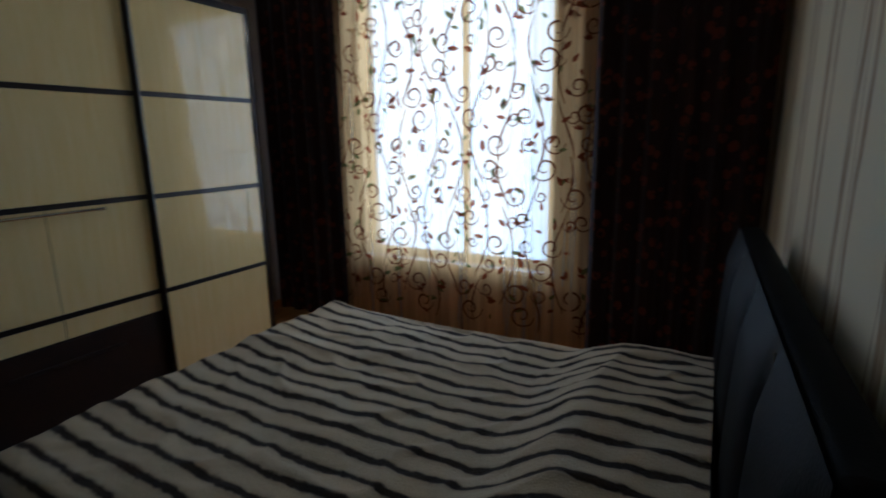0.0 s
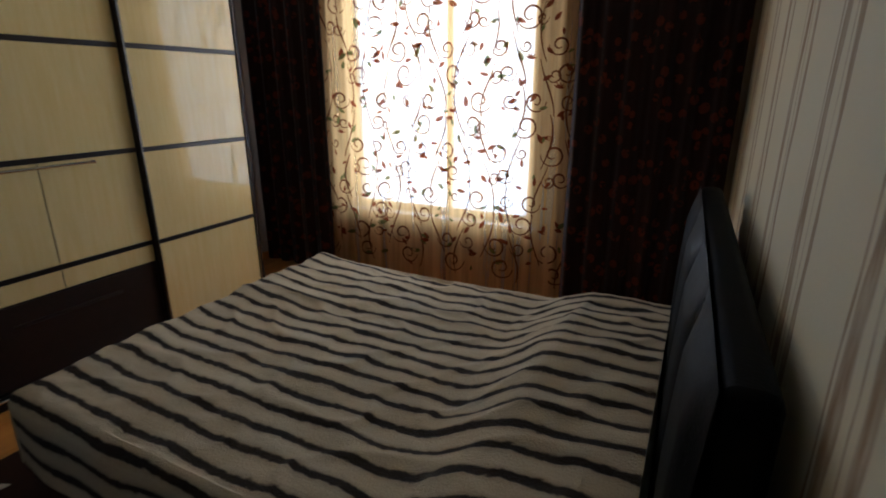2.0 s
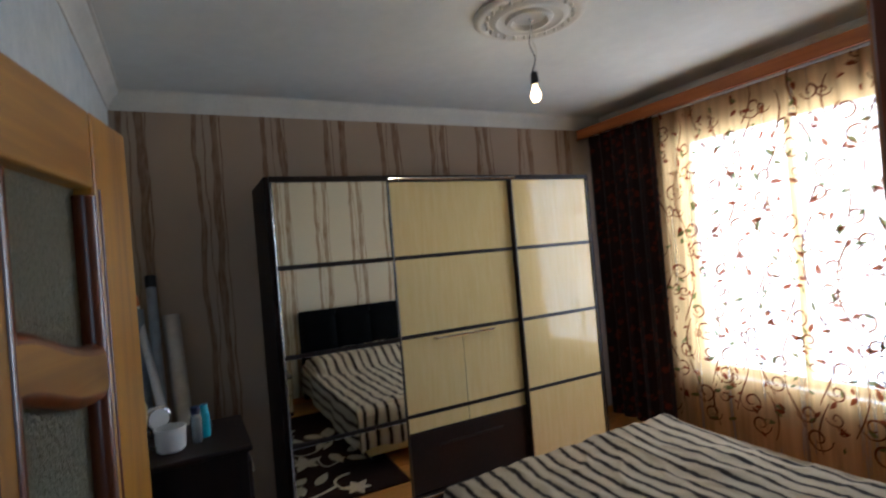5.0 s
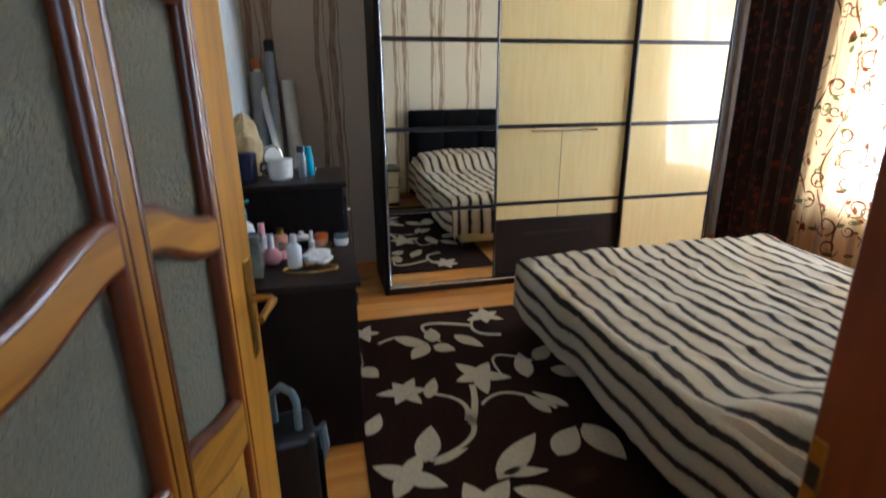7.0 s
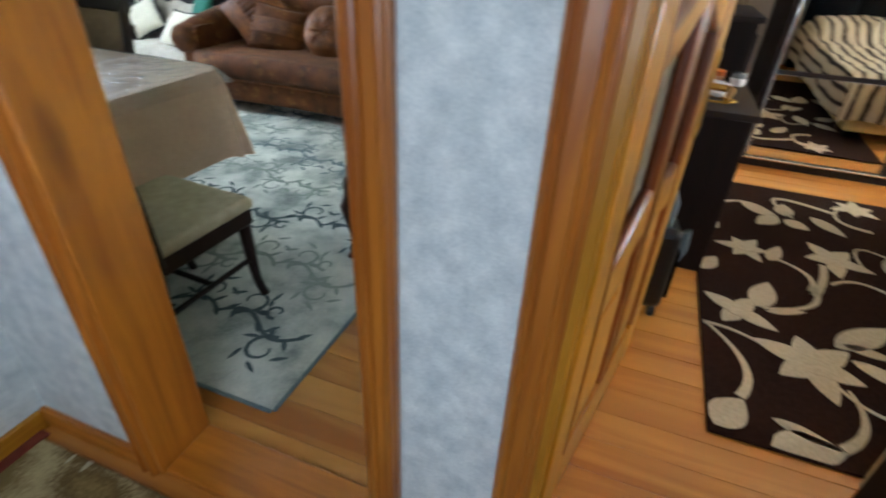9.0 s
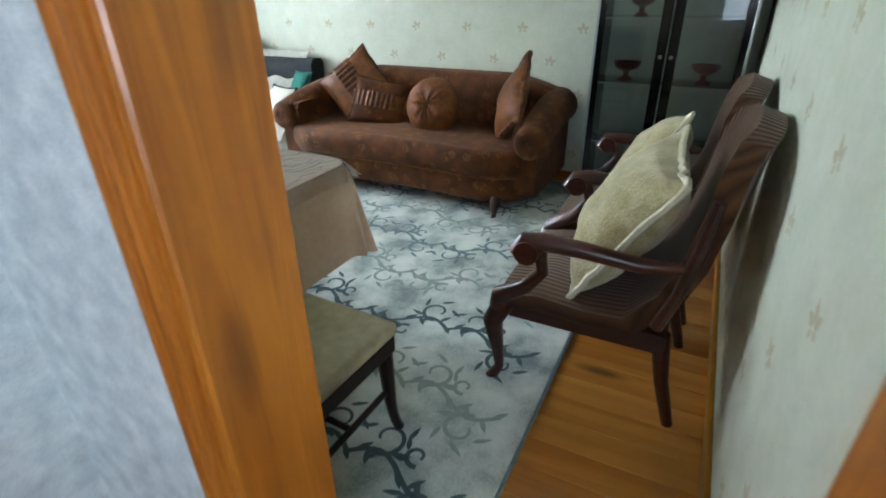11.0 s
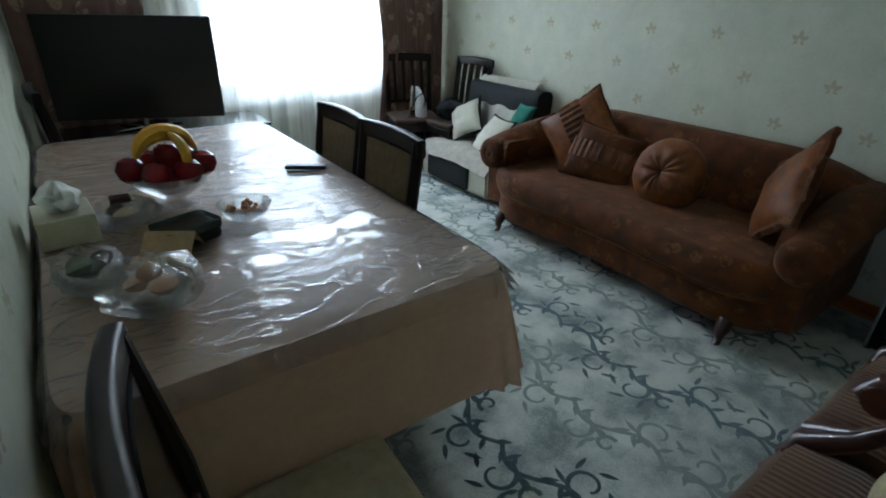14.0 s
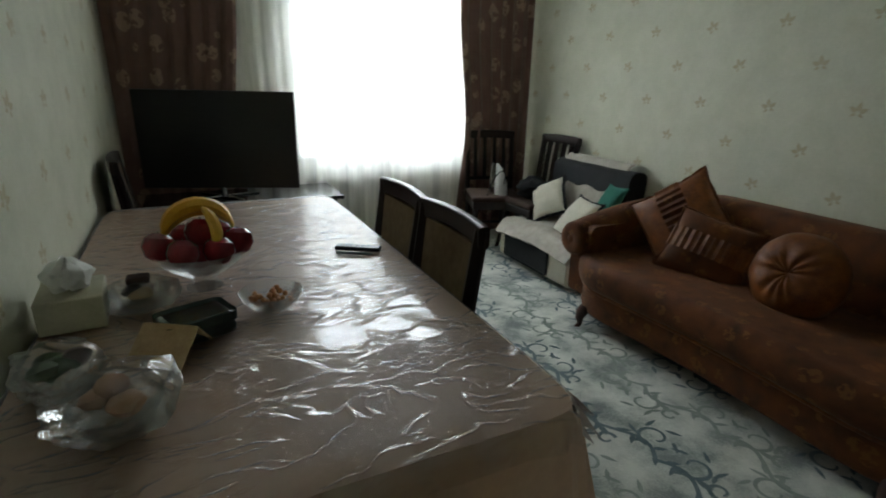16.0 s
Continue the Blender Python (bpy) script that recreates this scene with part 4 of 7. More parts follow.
part("wire", T([(0.02 * math.sin(math.pi * i / 13) + 0.004 * math.sin(i), -0.012 * math.sin(i * 0.5), 2.97 - 0.0222 * i) for i in range(14)], 0.0022, 6), M["plaster"], bulb)
part("socket", L([(0.012, 2.69), (0.019, 2.68), (0.021, 2.65), (0.021, 2.625), (0.017, 2.62)], seg=16), M["black"], bulb, "black bakelite socket")
M["bulb_glow"] = glow("warm_bulb_glass", (1.0, 0.62, 0.28), 12.0)
part("glass_bulb", L([(0.014, 2.62), (0.016, 2.605), (0.028, 2.575), (0.030, 2.56), (0.025, 2.54), (0.012, 2.529), (0.001, 2.527)], seg=20), M["bulb_glow"], bulb, "small glowing glass bulb")

# ---------------------------------------------------------------- the glazed pine door
M["frosted"] = None
g = Graph("frosted_relief_glass")
vv = g.coords()
h = g.math("ADD", g.noise(vv, 95.0, 3), g.math("MULTIPLY", g.noise(vv, 230.0, 2), 0.7))
g.set(Base_Color=g.mix(g.noise(vv, 150.0, 3), rgb("948f74"), rgb("dad6bc")), Roughness=0.3, Transmission_Weight=0.4, IOR=1.35)
g.bump(h, 1.0, 0.018)
M["frosted"] = g.m
door = thing("door_1", "open varnished pine door with wavy glazing bars and frosted panes", "door", pose(0.575, -0.907, 0, 0, 0, 168))
door["kind"] = "structure"
LWD, LT = 0.905, 0.042
SWH, SWF, MW, MX = 0.165, 0.155, 0.062, 0.472    # hinge stile, free stile, centre stile and its place


def ax(pts, t0, t1):
    """An outline across the leaf (along, height) raised through its thickness."""
    bm = bmesh.new()
    prism(bm, pts, t0, t1)
    return moved(bm, Matrix(((1, 0, 0, 0), (0, 0, 1, 0), (0, 1, 0, 0), (0, 0, 0, 1))))


def wave(x, low, peak, low2):
    """Height of a wavy bar: it swings up to the centre stile and down again beyond it."""
    q = x / MX if x < MX else 1 - (x - MX) / (LWD - MX)
    end = low if x < MX else low2
    q = min(1.0, max(0.0, (q - 0.3) / 0.62))
    return end + (peak - end) * q * q * (3 - 2 * q) - 0.010 * math.sin(math.pi * q) ** 2


def wavy_bar(x0, x1, heights, w, n=16):
    pts = [(x0 + (x1 - x0) * i / n, wave(x0 + (x1 - x0) * i / n, *heights)) for i in range(n + 1)]
    return [(x, z + w / 2) for x, z in pts] + [(x, z - w / 2) for x, z in pts[::-1]]


BARS = (((0.70, 0.775, 0.735), 0.10), ((1.170, 1.240, 1.170), 0.054), ((1.60, 1.672, 1.625), 0.054))
BAYS = ((SWH, MX - MW / 2), (MX + MW / 2, LWD - SWF))
part("stile", B(0.05, SWH, -LT, 0.0, 0.012, 2.02, 0.006, 2), M["pine"], door)
part("stile", B(LWD - SWF, LWD, -LT, 0.0, 0.012, 2.02, 0.006, 2), M["pine"], door)
part("centre_stile", B(MX - MW / 2, MX + MW / 2, -LT, 0.0, 0.20, 1.90, 0.006, 2), M["pine"], door)
part("bottom_rail", B(SWH, LWD - SWF, -LT + 0.001, -0.001, 0.012, 0.20, 0.006, 2), M["pine_x"], door)
part("top_rail", B(SWH, LWD - SWF, -LT + 0.001, -0.001, 1.90, 2.02, 0.006, 2), M["pine_x"], door)
for x0, x1 in BAYS:
    for heights, bw_ in BARS:
        part("wavy_rail", ax(wavy_bar(x0, x1, heights, bw_), -LT + 0.001, -0.001), M["pine_x"], door)
        for face, rr in ((-LT + 0.017, 0.016), (-0.006, 0.007)):
            for e in (-bw_ / 2, bw_ / 2):
                part("moulding", T([(x0 + (x1 - x0) * i / 14, face, wave(x0 + (x1 - x0) * i / 14, *heights) + e) for i in range(15)], rr, 10), M["pine_mould_shaded"], door)
    for face, rr in ((-LT + 0.017, 0.017), (-0.006, 0.007)):
        for xa in (x0, x1):
            part("moulding", T([(xa, face, 0.22), (xa, face, 1.89)], rr, 10), M["pine_mould_shaded"], door)
    # grooves drawn as thin rods in the same shade-darkened pine
    for face in (-LT - 0.0005, 0.0005):
        for xa in (x0 - 0.012, x1 + 0.012):
            part("groove", T([(xa, face, 0.21), (xa, face, 1.90)], 0.0022, 6), M["pine_mould_shaded"], door)
    part("lower_panel", B(x0, x1, -LT * 0.72, -LT * 0.28, 0.20, 0.70, 0.004), M["pine"], door)
    part("raised_field", B(x0 + 0.045, x1 - 0.045, -LT * 0.90, -LT * 0.10, 0.26, 0.60, 0.010, 2), M["pine"], door)
    edges = [wavy_bar(x0, x1, heights, 0.0) for heights, bw_ in BARS]
    top_edge = [(x0 + (x1 - x0) * i / 16, 1.905) for i in range(17)]
    for lower, upper in zip(edges, edges[1:] + [top_edge]):
        part("pane", ax(lower[:17] + [(x, z - 0.002) for x, z in upper[:17][::-1]], -LT * 0.30, -LT * 0.18), M["frosted"], door, "frosted relief glass pane")
for side, s in ((-LT, -1), (0.0, 1)):
    pl = part("handle_plate", B(LWD - 0.065, LWD - 0.027, min(side, side + s * 0.006), max(side, side + s * 0.006), 0.84, 1.08, 0.004, 2), M["brass"], door, "tarnished brass handle plate")
    part("lever", T([(LWD - 0.046, side, 0.985), (LWD - 0.046, side + s * 0.048, 0.985), (LWD - 0.058, side + s * 0.058, 0.985), (LWD - 0.15, side + s * 0.058, 0.978)], [0.010, 0.009, 0.010, 0.008], 10), M["brass"], pl)
    part("key_escutcheon", moved(L([(0.012, 0), (0.012, 0.008), (0.006, 0.01)], seg=12), pose(LWD - 0.046, side, 0.875, 90 if s < 0 else -90, 0, 0)), M["brass"], pl)
for zz in (0.25, 1.78):
    part("hinge", T([(0.046, 0.004, zz - 0.05), (0.046, 0.004, zz + 0.05)], 0.008, 10), M["brass"], door)

# ---------------------------------------------------------------- dresser and what stands on it
dr = thing("dresser", "dark wenge dressing table with a raised section beside the open door", "dresser", pose(-1.25, -0.68, 0))
part("low_side", B(0.27, 0.29, -0.27, 0.27, 0.0, 0.715, 0.003), M["wenge"], dr)
part("low_body", B(-0.29, 0.27, -0.27, 0.255, 0.06, 0.715, 0.003), M["wenge"], dr)
part("low_top", B(-0.295, 0.30, -0.28, 0.29, 0.715, 0.742, 0.004, 2), M["wenge_y"], dr, "dark laminate top")
part("tall_body", B(-0.80, -0.30, -0.27, 0.265, 0.0, 1.0, 0.003), M["wenge"], dr)
part("tall_top", B(-0.815, -0.285, -0.28, 0.285, 1.0, 1.025, 0.004, 2), M["wenge_y"], dr)
for i, zz in enumerate((0.08, 0.30, 0.52, 0.74)):
    d = part("drawer_front", B(-0.785, -0.315, 0.265, 0.281, zz, zz + 0.21, 0.003), M["wenge_y"], dr)
    part("handle", T([(-0.62, 0.281, zz + 0.105), (-0.61, 0.30, zz + 0.105), (-0.49, 0.30, zz + 0.105), (-0.48, 0.281, zz + 0.105)], 0.006, 8), M["chrome"], d)
for i, zz in enumerate((0.09, 0.40)):
    d = part("drawer_front", B(-0.28, 0.262, 0.255, 0.271, zz, zz + 0.29, 0.003), M["wenge_y"], dr)
    part("handle", T([(-0.08, 0.271, zz + 0.14), (-0.07, 0.29, zz + 0.14), (0.05, 0.29, zz + 0.14), (0.06, 0.271, zz + 0.14)], 0.006, 8), M["chrome"], d)

mr = thing("dressing_mirror", "tall dressing mirror with a dark frame above the dresser", "mirror", pose(-1.25, -0.94, 0.742))
part("backing", B(-0.70, 0.26, -0.02, -0.004, 0.285, 0.93), M["wenge"], mr)
part("mirror_glass", B(-0.68, 0.24, -0.004, 0.0, 0.30, 0.915), M["mirror"], mr)
part("support", B(-0.25, 0.22, -0.02, -0.004, 0.0, 0.285), M["wenge"], mr)
for r in ((-0.70, -0.675, 0.285, 0.93), (0.235, 0.26, 0.285, 0.93)):
    part("frame", B(r[0], r[1], -0.004, 0.012, r[2], r[3], 0.003), M["black_strip"], mr)
for z0, z1 in ((0.905, 0.93), (0.285, 0.305)):
    part("frame", B(-0.675, 0.235, -0.004, 0.012, z0, z1, 0.003), M["black_strip"], mr)

M["white_plastic"] = surface("white_plastic", rgb("cfcfcf"), rgb("dedede"), 30, rough=0.35, bump=0.02)
M["teal_plastic"] = surface("teal_plastic", rgb("2a9ab8"), rgb("3cb0cc"), 30, rough=0.3, bump=0.02)
M["pink"] = surface("pink_plastic", rgb("cf8f9c"), rgb("dca2ac"), 30, rough=0.4, bump=0.02)
M["grey_plastic"] = surface("grey_plastic", rgb("5c676b"), rgb("707c80"), 30, rough=0.4, bump=0.02)
M["silver"] = surface("silver_plastic", rgb("8c949a"), rgb("a8b0b4"), 30, rough=0.25, bump=0.03, metal=0.7)
M["orange_lid"] = surface("orange_plastic", rgb("b85a18"), rgb("cc6c22"), 30, rough=0.35, bump=0.02)
M["peach"] = surface("peach_plastic", rgb("b98468"), rgb("c89a7e"), 30, rough=0.4, bump=0.02)
M["navy"] = surface("navy_plastic", rgb("141c40"), rgb("1e2850"), 30, rough=0.4, bump=0.02)
M["tissue"] = surface("white_tissue", rgb("d6d6d2"), rgb("e6e6e2"), 20, rough=0.9, bump=0.3, bump_scale=50)
M["plush_beige"] = surface("beige_fabric", rgb("b09a6c"), rgb("cdb98c"), 25, rough=0.95, bump=0.6, bump_scale=180, sheen=0.3)
M["paper_roll"] = surface("rolled_paper", rgb("b9b0a2"), rgb("cfc7b8"), 14, rough=0.7, bump=0.1)
M["grey_roll"] = surface("grey_vinyl", rgb("7c828a"), rgb("969ca4"), 14, rough=0.5, bump=0.05)

LOW, TALL = 0.742, 1.025


def bottle(name, label, at, profile, mat, cap=None, cap_mat=None, extra=None, cat="bottle"):
    b = thing(name, label, cat, pose(*at))
    part("body", L(profile, seg=18), mat, b)
    if cap:
        part("cap", L(cap, seg=14), cap_mat or mat, b)
    if extra:
        extra(b)
    return b


def pump(b):
    part("spout", T([(0, 0, 0.235), (0, 0, 0.26), (0.0, 0.03, 0.262)], 0.007, 8), M["teal_plastic"], b)


bottle("pump_bottle", "white lotion bottle with a blue pump on the dresser", (-1.30, -0.84, LOW), [(0.038, 0), (0.045, 0.02), (0.045, 0.12), (0.035, 0.16), (0.014, 0.18)], M["white_plastic"], [(0.016, 0.18), (0.018, 0.20), (0.014, 0.235)], M["teal_plastic"], pump)
bottle("lotion_bottle", "small white plastic lotion bottle on the dresser", (-1.18, -0.64, LOW), [(0.026, 0), (0.03, 0.01), (0.03, 0.085), (0.018, 0.10)], M["white_plastic"], [(0.014, 0.10), (0.014, 0.135), (0.011, 0.14)], M["white_plastic"])
bottle("cream_jar", "grey-lidded glass cream jar on the dresser", (-1.46, -0.44, LOW), [(0.03, 0), (0.034, 0.008), (0.034, 0.035)], M["white_plastic"], [(0.036, 0.035), (0.036, 0.055), (0.03, 0.058)], M["silver"], cat="jar")
bottle("cream_jar", "orange-lidded cosmetic jar on a gold saucer", (-1.46, -0.53, LOW + 0.008), [(0.028, 0), (0.03, 0.006), (0.03, 0.03)], M["peach"], [(0.032, 0.03), (0.032, 0.05), (0.026, 0.053)], M["orange_lid"], cat="jar")
bottle("saucer", "small gold-coloured saucer under the orange jar", (-1.46, -0.53, LOW), [(0.02, 0), (0.045, 0.003), (0.05, 0.008)], M["brass"], cat="saucer")
bottle("cream_jar", "dark jar with a white knob lid", (-1.46, -0.62, LOW), [(0.03, 0), (0.034, 0.01), (0.034, 0.04)], M["black"], [(0.036, 0.04), (0.036, 0.055), (0.012, 0.06), (0.012, 0.075)], M["white_plastic"], cat="jar")
bottle("nail_polish", "thin white cosmetic bottle on the dresser", (-1.42, -0.575, LOW), [(0.014, 0), (0.015, 0.04), (0.008, 0.045)], M["white_plastic"], [(0.009, 0.045), (0.008, 0.085)], M["white_plastic"])
bottle("perfume_bottle", "squat peach perfume bottle on the dresser", (-1.42, -0.71, LOW), [(0.03, 0), (0.034, 0.02), (0.034, 0.07), (0.02, 0.08)], M["peach"], [(0.016, 0.08), (0.016, 0.105)], M["brass"])
bottle("perfume_bottle", "round pink perfume bottle on the dresser", (-1.24, -0.735, LOW), [(0.025, 0), (0.04, 0.02), (0.04, 0.045), (0.02, 0.07)], M["pink"], [(0.014, 0.07), (0.013, 0.13)], M["white_plastic"])
bottle("lotion_bottle", "slim white cosmetic bottle among the perfumes", (-1.36, -0.78, LOW), [(0.024, 0), (0.026, 0.09), (0.014, 0.10)], M["white_plastic"], [(0.014, 0.10), (0.014, 0.15)], M["pink"])
bottle("nail_polish", "small glass cosmetic bottle with a silver cap", (-1.30, -0.70, LOW), [(0.018, 0), (0.02, 0.03), (0.01, 0.04)], M["pink"], [(0.012, 0.04), (0.011, 0.075)], M["silver"])
hd = thing("hair_brush", "large grey and black handled hair brush standing on the dresser", "hair brush", pose(-1.06, -0.88, LOW))
part("handle", T([(0, 0, 0), (0, 0, 0.12)], [0.02, 0.024], 12), M["black"], hd)
part("head", T([(0, 0, 0.12), (0, 0, 0.15), (0, 0.005, 0.26), (0, 0.01, 0.30)], [0.026, 0.042, 0.045, 0.02], 14, flat=0.6), M["grey_plastic"], hd)
sb = thing("silver_case", "silver metal cosmetic case on the dresser", "case", pose(-1.10, -0.79, LOW))
part("box", B(-0.03, 0.03, -0.035, 0.035, 0, 0.15, 0.008, 2), M["silver"], sb)
part("lid", B(-0.031, 0.031, -0.036, 0.036, 0.151, 0.175, 0.008, 2), M["silver"], sb)
part("clasp", B(-0.01, 0.01, 0.036, 0.042, 0.135, 0.165, 0.002), M["chrome"], sb)


def crumple(at, sx, sy, sz, seedv, n=14):
    def f(u, v):
        a, b = math.tau * u, math.pi * v
        r = 1 + 0.45 * noise.noise((math.cos(a) * 1.7 + seedv, math.sin(a) * 1.7, math.cos(b) * 2.2))
        return (at[0] + sx * r * math.cos(a) * math.sin(b), at[1] + sy * r * math.sin(a) * math.sin(b), at[2] + max(0.0, sz * (1 - r * math.cos(b)) * 0.6))
    return S(n * 2, n, f)


tagged(part("crumpled_tissue", crumple((-1.21, -0.55, LOW), 0.055, 0.06, 0.05, 2.0), M["tissue"]), "crumpled white paper tissue on the dresser", "tissue")
tagged(part("bracelet", T([(-1.13 + 0.045 * math.cos(a), -0.58 + 0.11 * math.sin(a), LOW + 0.004) for a in (math.tau * i / 24 for i in range(25))], 0.004, 6), M["brass"]), "thin gold chain lying in a loop on the dresser", "necklace")

bottle("spray_can", "blue and white spray can on the raised dresser", (-1.74, -0.60, TALL), [(0.022, 0), (0.024, 0.01), (0.024, 0.11), (0.016, 0.125)], M["silver"], [(0.02, 0.125), (0.02, 0.155)], M["navy"])
bottle("spray_can", "turquoise deodorant can on the raised dresser", (-1.80, -0.565, TALL), [(0.02, 0), (0.022, 0.01), (0.022, 0.10), (0.018, 0.115)], M["teal_plastic"], [(0.018, 0.115), (0.016, 0.145)], M["teal_plastic"])
mug = thing("white_mug", "wide white mug on the raised dresser", "mug", pose(-1.70, -0.70, TALL))
part("cup", L([(0.045, 0), (0.056, 0.01), (0.062, 0.10), (0.058, 0.10), (0.05, 0.015), (0.0005, 0.012)], seg=24), M["white_plastic"], mug)
part("handle", T([(0.02, -0.056, 0.085), (0.02, -0.085, 0.08), (0.02, -0.09, 0.045), (0.02, -0.056, 0.025)], 0.008, 8), M["black"], mug)
ck = thing("alarm_clock", "round silver alarm clock on the raised dresser", "clock", pose(-1.95, -0.76, TALL))
part("case", moved(L([(0.05, -0.02), (0.058, -0.01), (0.058, 0.015), (0.05, 0.02)], seg=24), pose(0, 0, 0.085, 0, 90, 30)), M["chrome"], ck)
part("face", moved(L([(0.047, 0.0205), (0.047, 0.0225)], seg=24), pose(0, 0, 0.085, 0, 90, 30)), M["white_plastic"], ck)
part("foot", T([(0.0, -0.035, 0.0), (0, -0.02, 0.04)], 0.006, 6), M["chrome"], ck)
part("foot", T([(0.0, 0.035, 0.0), (0, 0.02, 0.04)], 0.006, 6), M["chrome"], ck)
tagged(part("clothes_bundle", crumple((-1.86, -0.87, TALL), 0.10, 0.075, 0.24, 9.0, 18), M["plush_beige"]), "bundled beige fabric heaped on the raised dresser", "fabric")
bottle("storage_tub", "dark blue plastic tub beside the beige fabric", (-1.70, -0.86, TALL), [(0.045, 0), (0.05, 0.01), (0.055, 0.13), (0.05, 0.135)], M["navy"], cat="tub")
comb = thing("hair_clip", "small silver hair clip on the raised dresser", "hair clip", pose(-1.96, -0.54, TALL))
part("clip_arm", B(-0.05, 0.05, -0.008, 0.008, 0, 0.008, 0.003), M["silver"], comb)
part("clip_arm", moved(B(-0.045, 0.045, -0.007, 0.007, 0, 0.006, 0.002), pose(0, 0, 0.009, 0, -10, 0)), M["silver"], comb)

# rolls that lean in the corner behind the dresser
for name, label, a, b, r, mat, capm in (("wallpaper_roll", "leaning cream wallpaper roll in the room corner", (-2.72, -0.62, 0.0), (-3.08, -0.70, 1.50), 0.05, "paper_roll", None),
                                         ("poster_tube", "thin grey tube with a black cap leaning in the corner", (-2.62, -0.76, 0.0), (-3.09, -0.80, 1.72), 0.03, "grey_roll", "black"),
                                         ("poster_tube", "thin white tube leaning in the room corner", (-2.42, -0.60, 0.0), (-3.09, -0.90, 1.60), 0.024, "white_plastic", "orange_lid"),
                                         ("plastic_wrapped_roll", "roll wrapped in clear plastic leaning in the corner", (-2.80, -0.86, 0.0), (-3.06, -0.90, 1.56), 0.05, "grey_roll", None)):
    rl = thing(name, label, "roll", pose(*a))
    d = Vector(b) - Vector(a)
    e = tuple(d)
    part("tube", T([(0, 0, r), tuple(d * 0.5), e], r, 16), M[mat], rl)
    if capm:
        part("cap", T([tuple(d * 0.985), tuple(d * 1.03)], r * 1.15, 14), M[capm], rl)
    else:
        part("core", T([tuple(d * 0.995), tuple(d * 1.004)], r * 0.45, 12), M["black"], rl)

# small suitcase by the dresser
sc = thing("wheeled_suitcase", "small black suitcase with a teal grey handle by the dresser", "suitcase", pose(-0.60, -0.655, 0, 0, 0, 8))
part("shell", B(-0.09, 0.09, -0.13, 0.06, 0.04, 0.40, 0.03, 3), M["black"], sc)
part("front_pocket", B(-0.06, 0.06, 0.06, 0.08, 0.08, 0.30, 0.015, 2), M["black_leather"], sc)
part("pull_handle", T([(-0.03, -0.06, 0.38), (-0.03, -0.06, 0.50), (-0.02, -0.03, 0.53), (0.03, 0.0, 0.53), (0.04, 0.01, 0.50), (0.04, 0.01, 0.38)], 0.013, 10), M["grey_plastic"], sc, "teal grey pull handle")
part("side_grip", T([(0.02, 0.06, 0.36), (0.02, 0.085, 0.38), (0.02, 0.09, 0.30), (0.02, 0.07, 0.24)], 0.016, 8), M["grey_plastic"], sc)
for sy in (-0.10, 0.03):
    for sx in (-0.07, 0.07):
        part("wheel", moved(L([(0.022, -0.012), (0.025, -0.008), (0.025, 0.008), (0.022, 0.012)], seg=14), pose(sx, sy, 0.025, 90, 0, 0)), M["black"], sc)
sw = thing("light_switch", "small white light switch on the wall by the door", "light switch", pose(XW, 0.22, 1.18))
part("plate", B(-0.012, 0.0, -0.04, 0.04, -0.04, 0.04, 0.004, 2), M["white_plastic"], sw)
part("rocker", B(-0.018, -0.012, -0.022, 0.022, -0.028, 0.028, 0.003, 2), M["white_plastic"], sw)

# ---------------------------------------------------------------- hall
M["hall_rug"] = None
g = Graph("hall_runner")
vv = g.coords()
blk = g.n("TexVoronoi", Vector=g.coords((7, 3.2, 1)), Scale=1.0)
st = g.n("TexVoronoi", Vector=g.coords((3, 16, 1)), Scale=1.0)
colr = g.ramp(g.math("ADD", g.math("MULTIPLY", blk.outputs["Distance"], 0.7), g.math("MULTIPLY", g.noise(vv, 120, 2), 0.3)), [(0.2, rgb("a8925c")), (0.4, rgb("6e5a36")), (0.55, rgb("c0b080")), (0.75, rgb("806c42"))])
g.set(Base_Color=g.mix(g.math("LESS_THAN", st.outputs["Distance"], 0.16), colr, rgb("c4bc98")), Roughness=0.95, Specular_IOR_Level=0.1)
g.bump(g.noise(vv, 400, 2), 0.5, 0.004)
M["hall_rug"] = g.m
hr = thing("hall_rug", "olive and cream woven hall runner with a russet edge", "rug", pose(1.5, -0.6, 0))
part("field", B(-0.68, 0.68, -1.66, 1.6, 0.001, 0.012, 0.004), M["hall_rug"], hr)
M["russet"] = surface("russet_band", rgb("6e2c1c"), rgb("86402a"), 20, rough=0.9, bump=0.3, bump_scale=200)
part("edge_band", B(-0.70, 0.70, -1.70, -1.66, 0.001, 0.013, 0.003), M["russet"], hr)
hd2 = thing("door_2", "closed varnished reddish pine door across the hall", "door", pose(1.45, -2.31, 0))
hd2["kind"] = "structure"
M["red_pine"] = wood("red_varnished_pine", rgb("6e2c0e"), rgb("9a4a1c"), "z", 0.3, 12, False, 0.4)
for a, b in ((-0.52, -0.43), (0.43, 0.52)):
    part("casing", B(a, b, 0.0, 0.022, 0, 2.14, 0.004, 2), M["red_pine"], hd2)
part("head_casing", B(-0.43, 0.43, 0.0, 0.022, 2.05, 2.14, 0.004, 2), M["red_pine"], hd2)
part("leaf", B(-0.43, 0.43, 0.0, 0.012, 0.005, 2.05, 0.002), M["red_pine"], hd2)
for z0, z1 in ((0.15, 0.9), (1.05, 1.9)):
    for x0, x1 in ((-0.33, -0.05), (0.05, 0.33)):
        part("field", B(x0, x1, 0.010, 0.02, z0, z1, 0.006, 2), M["red_pine"], hd2)

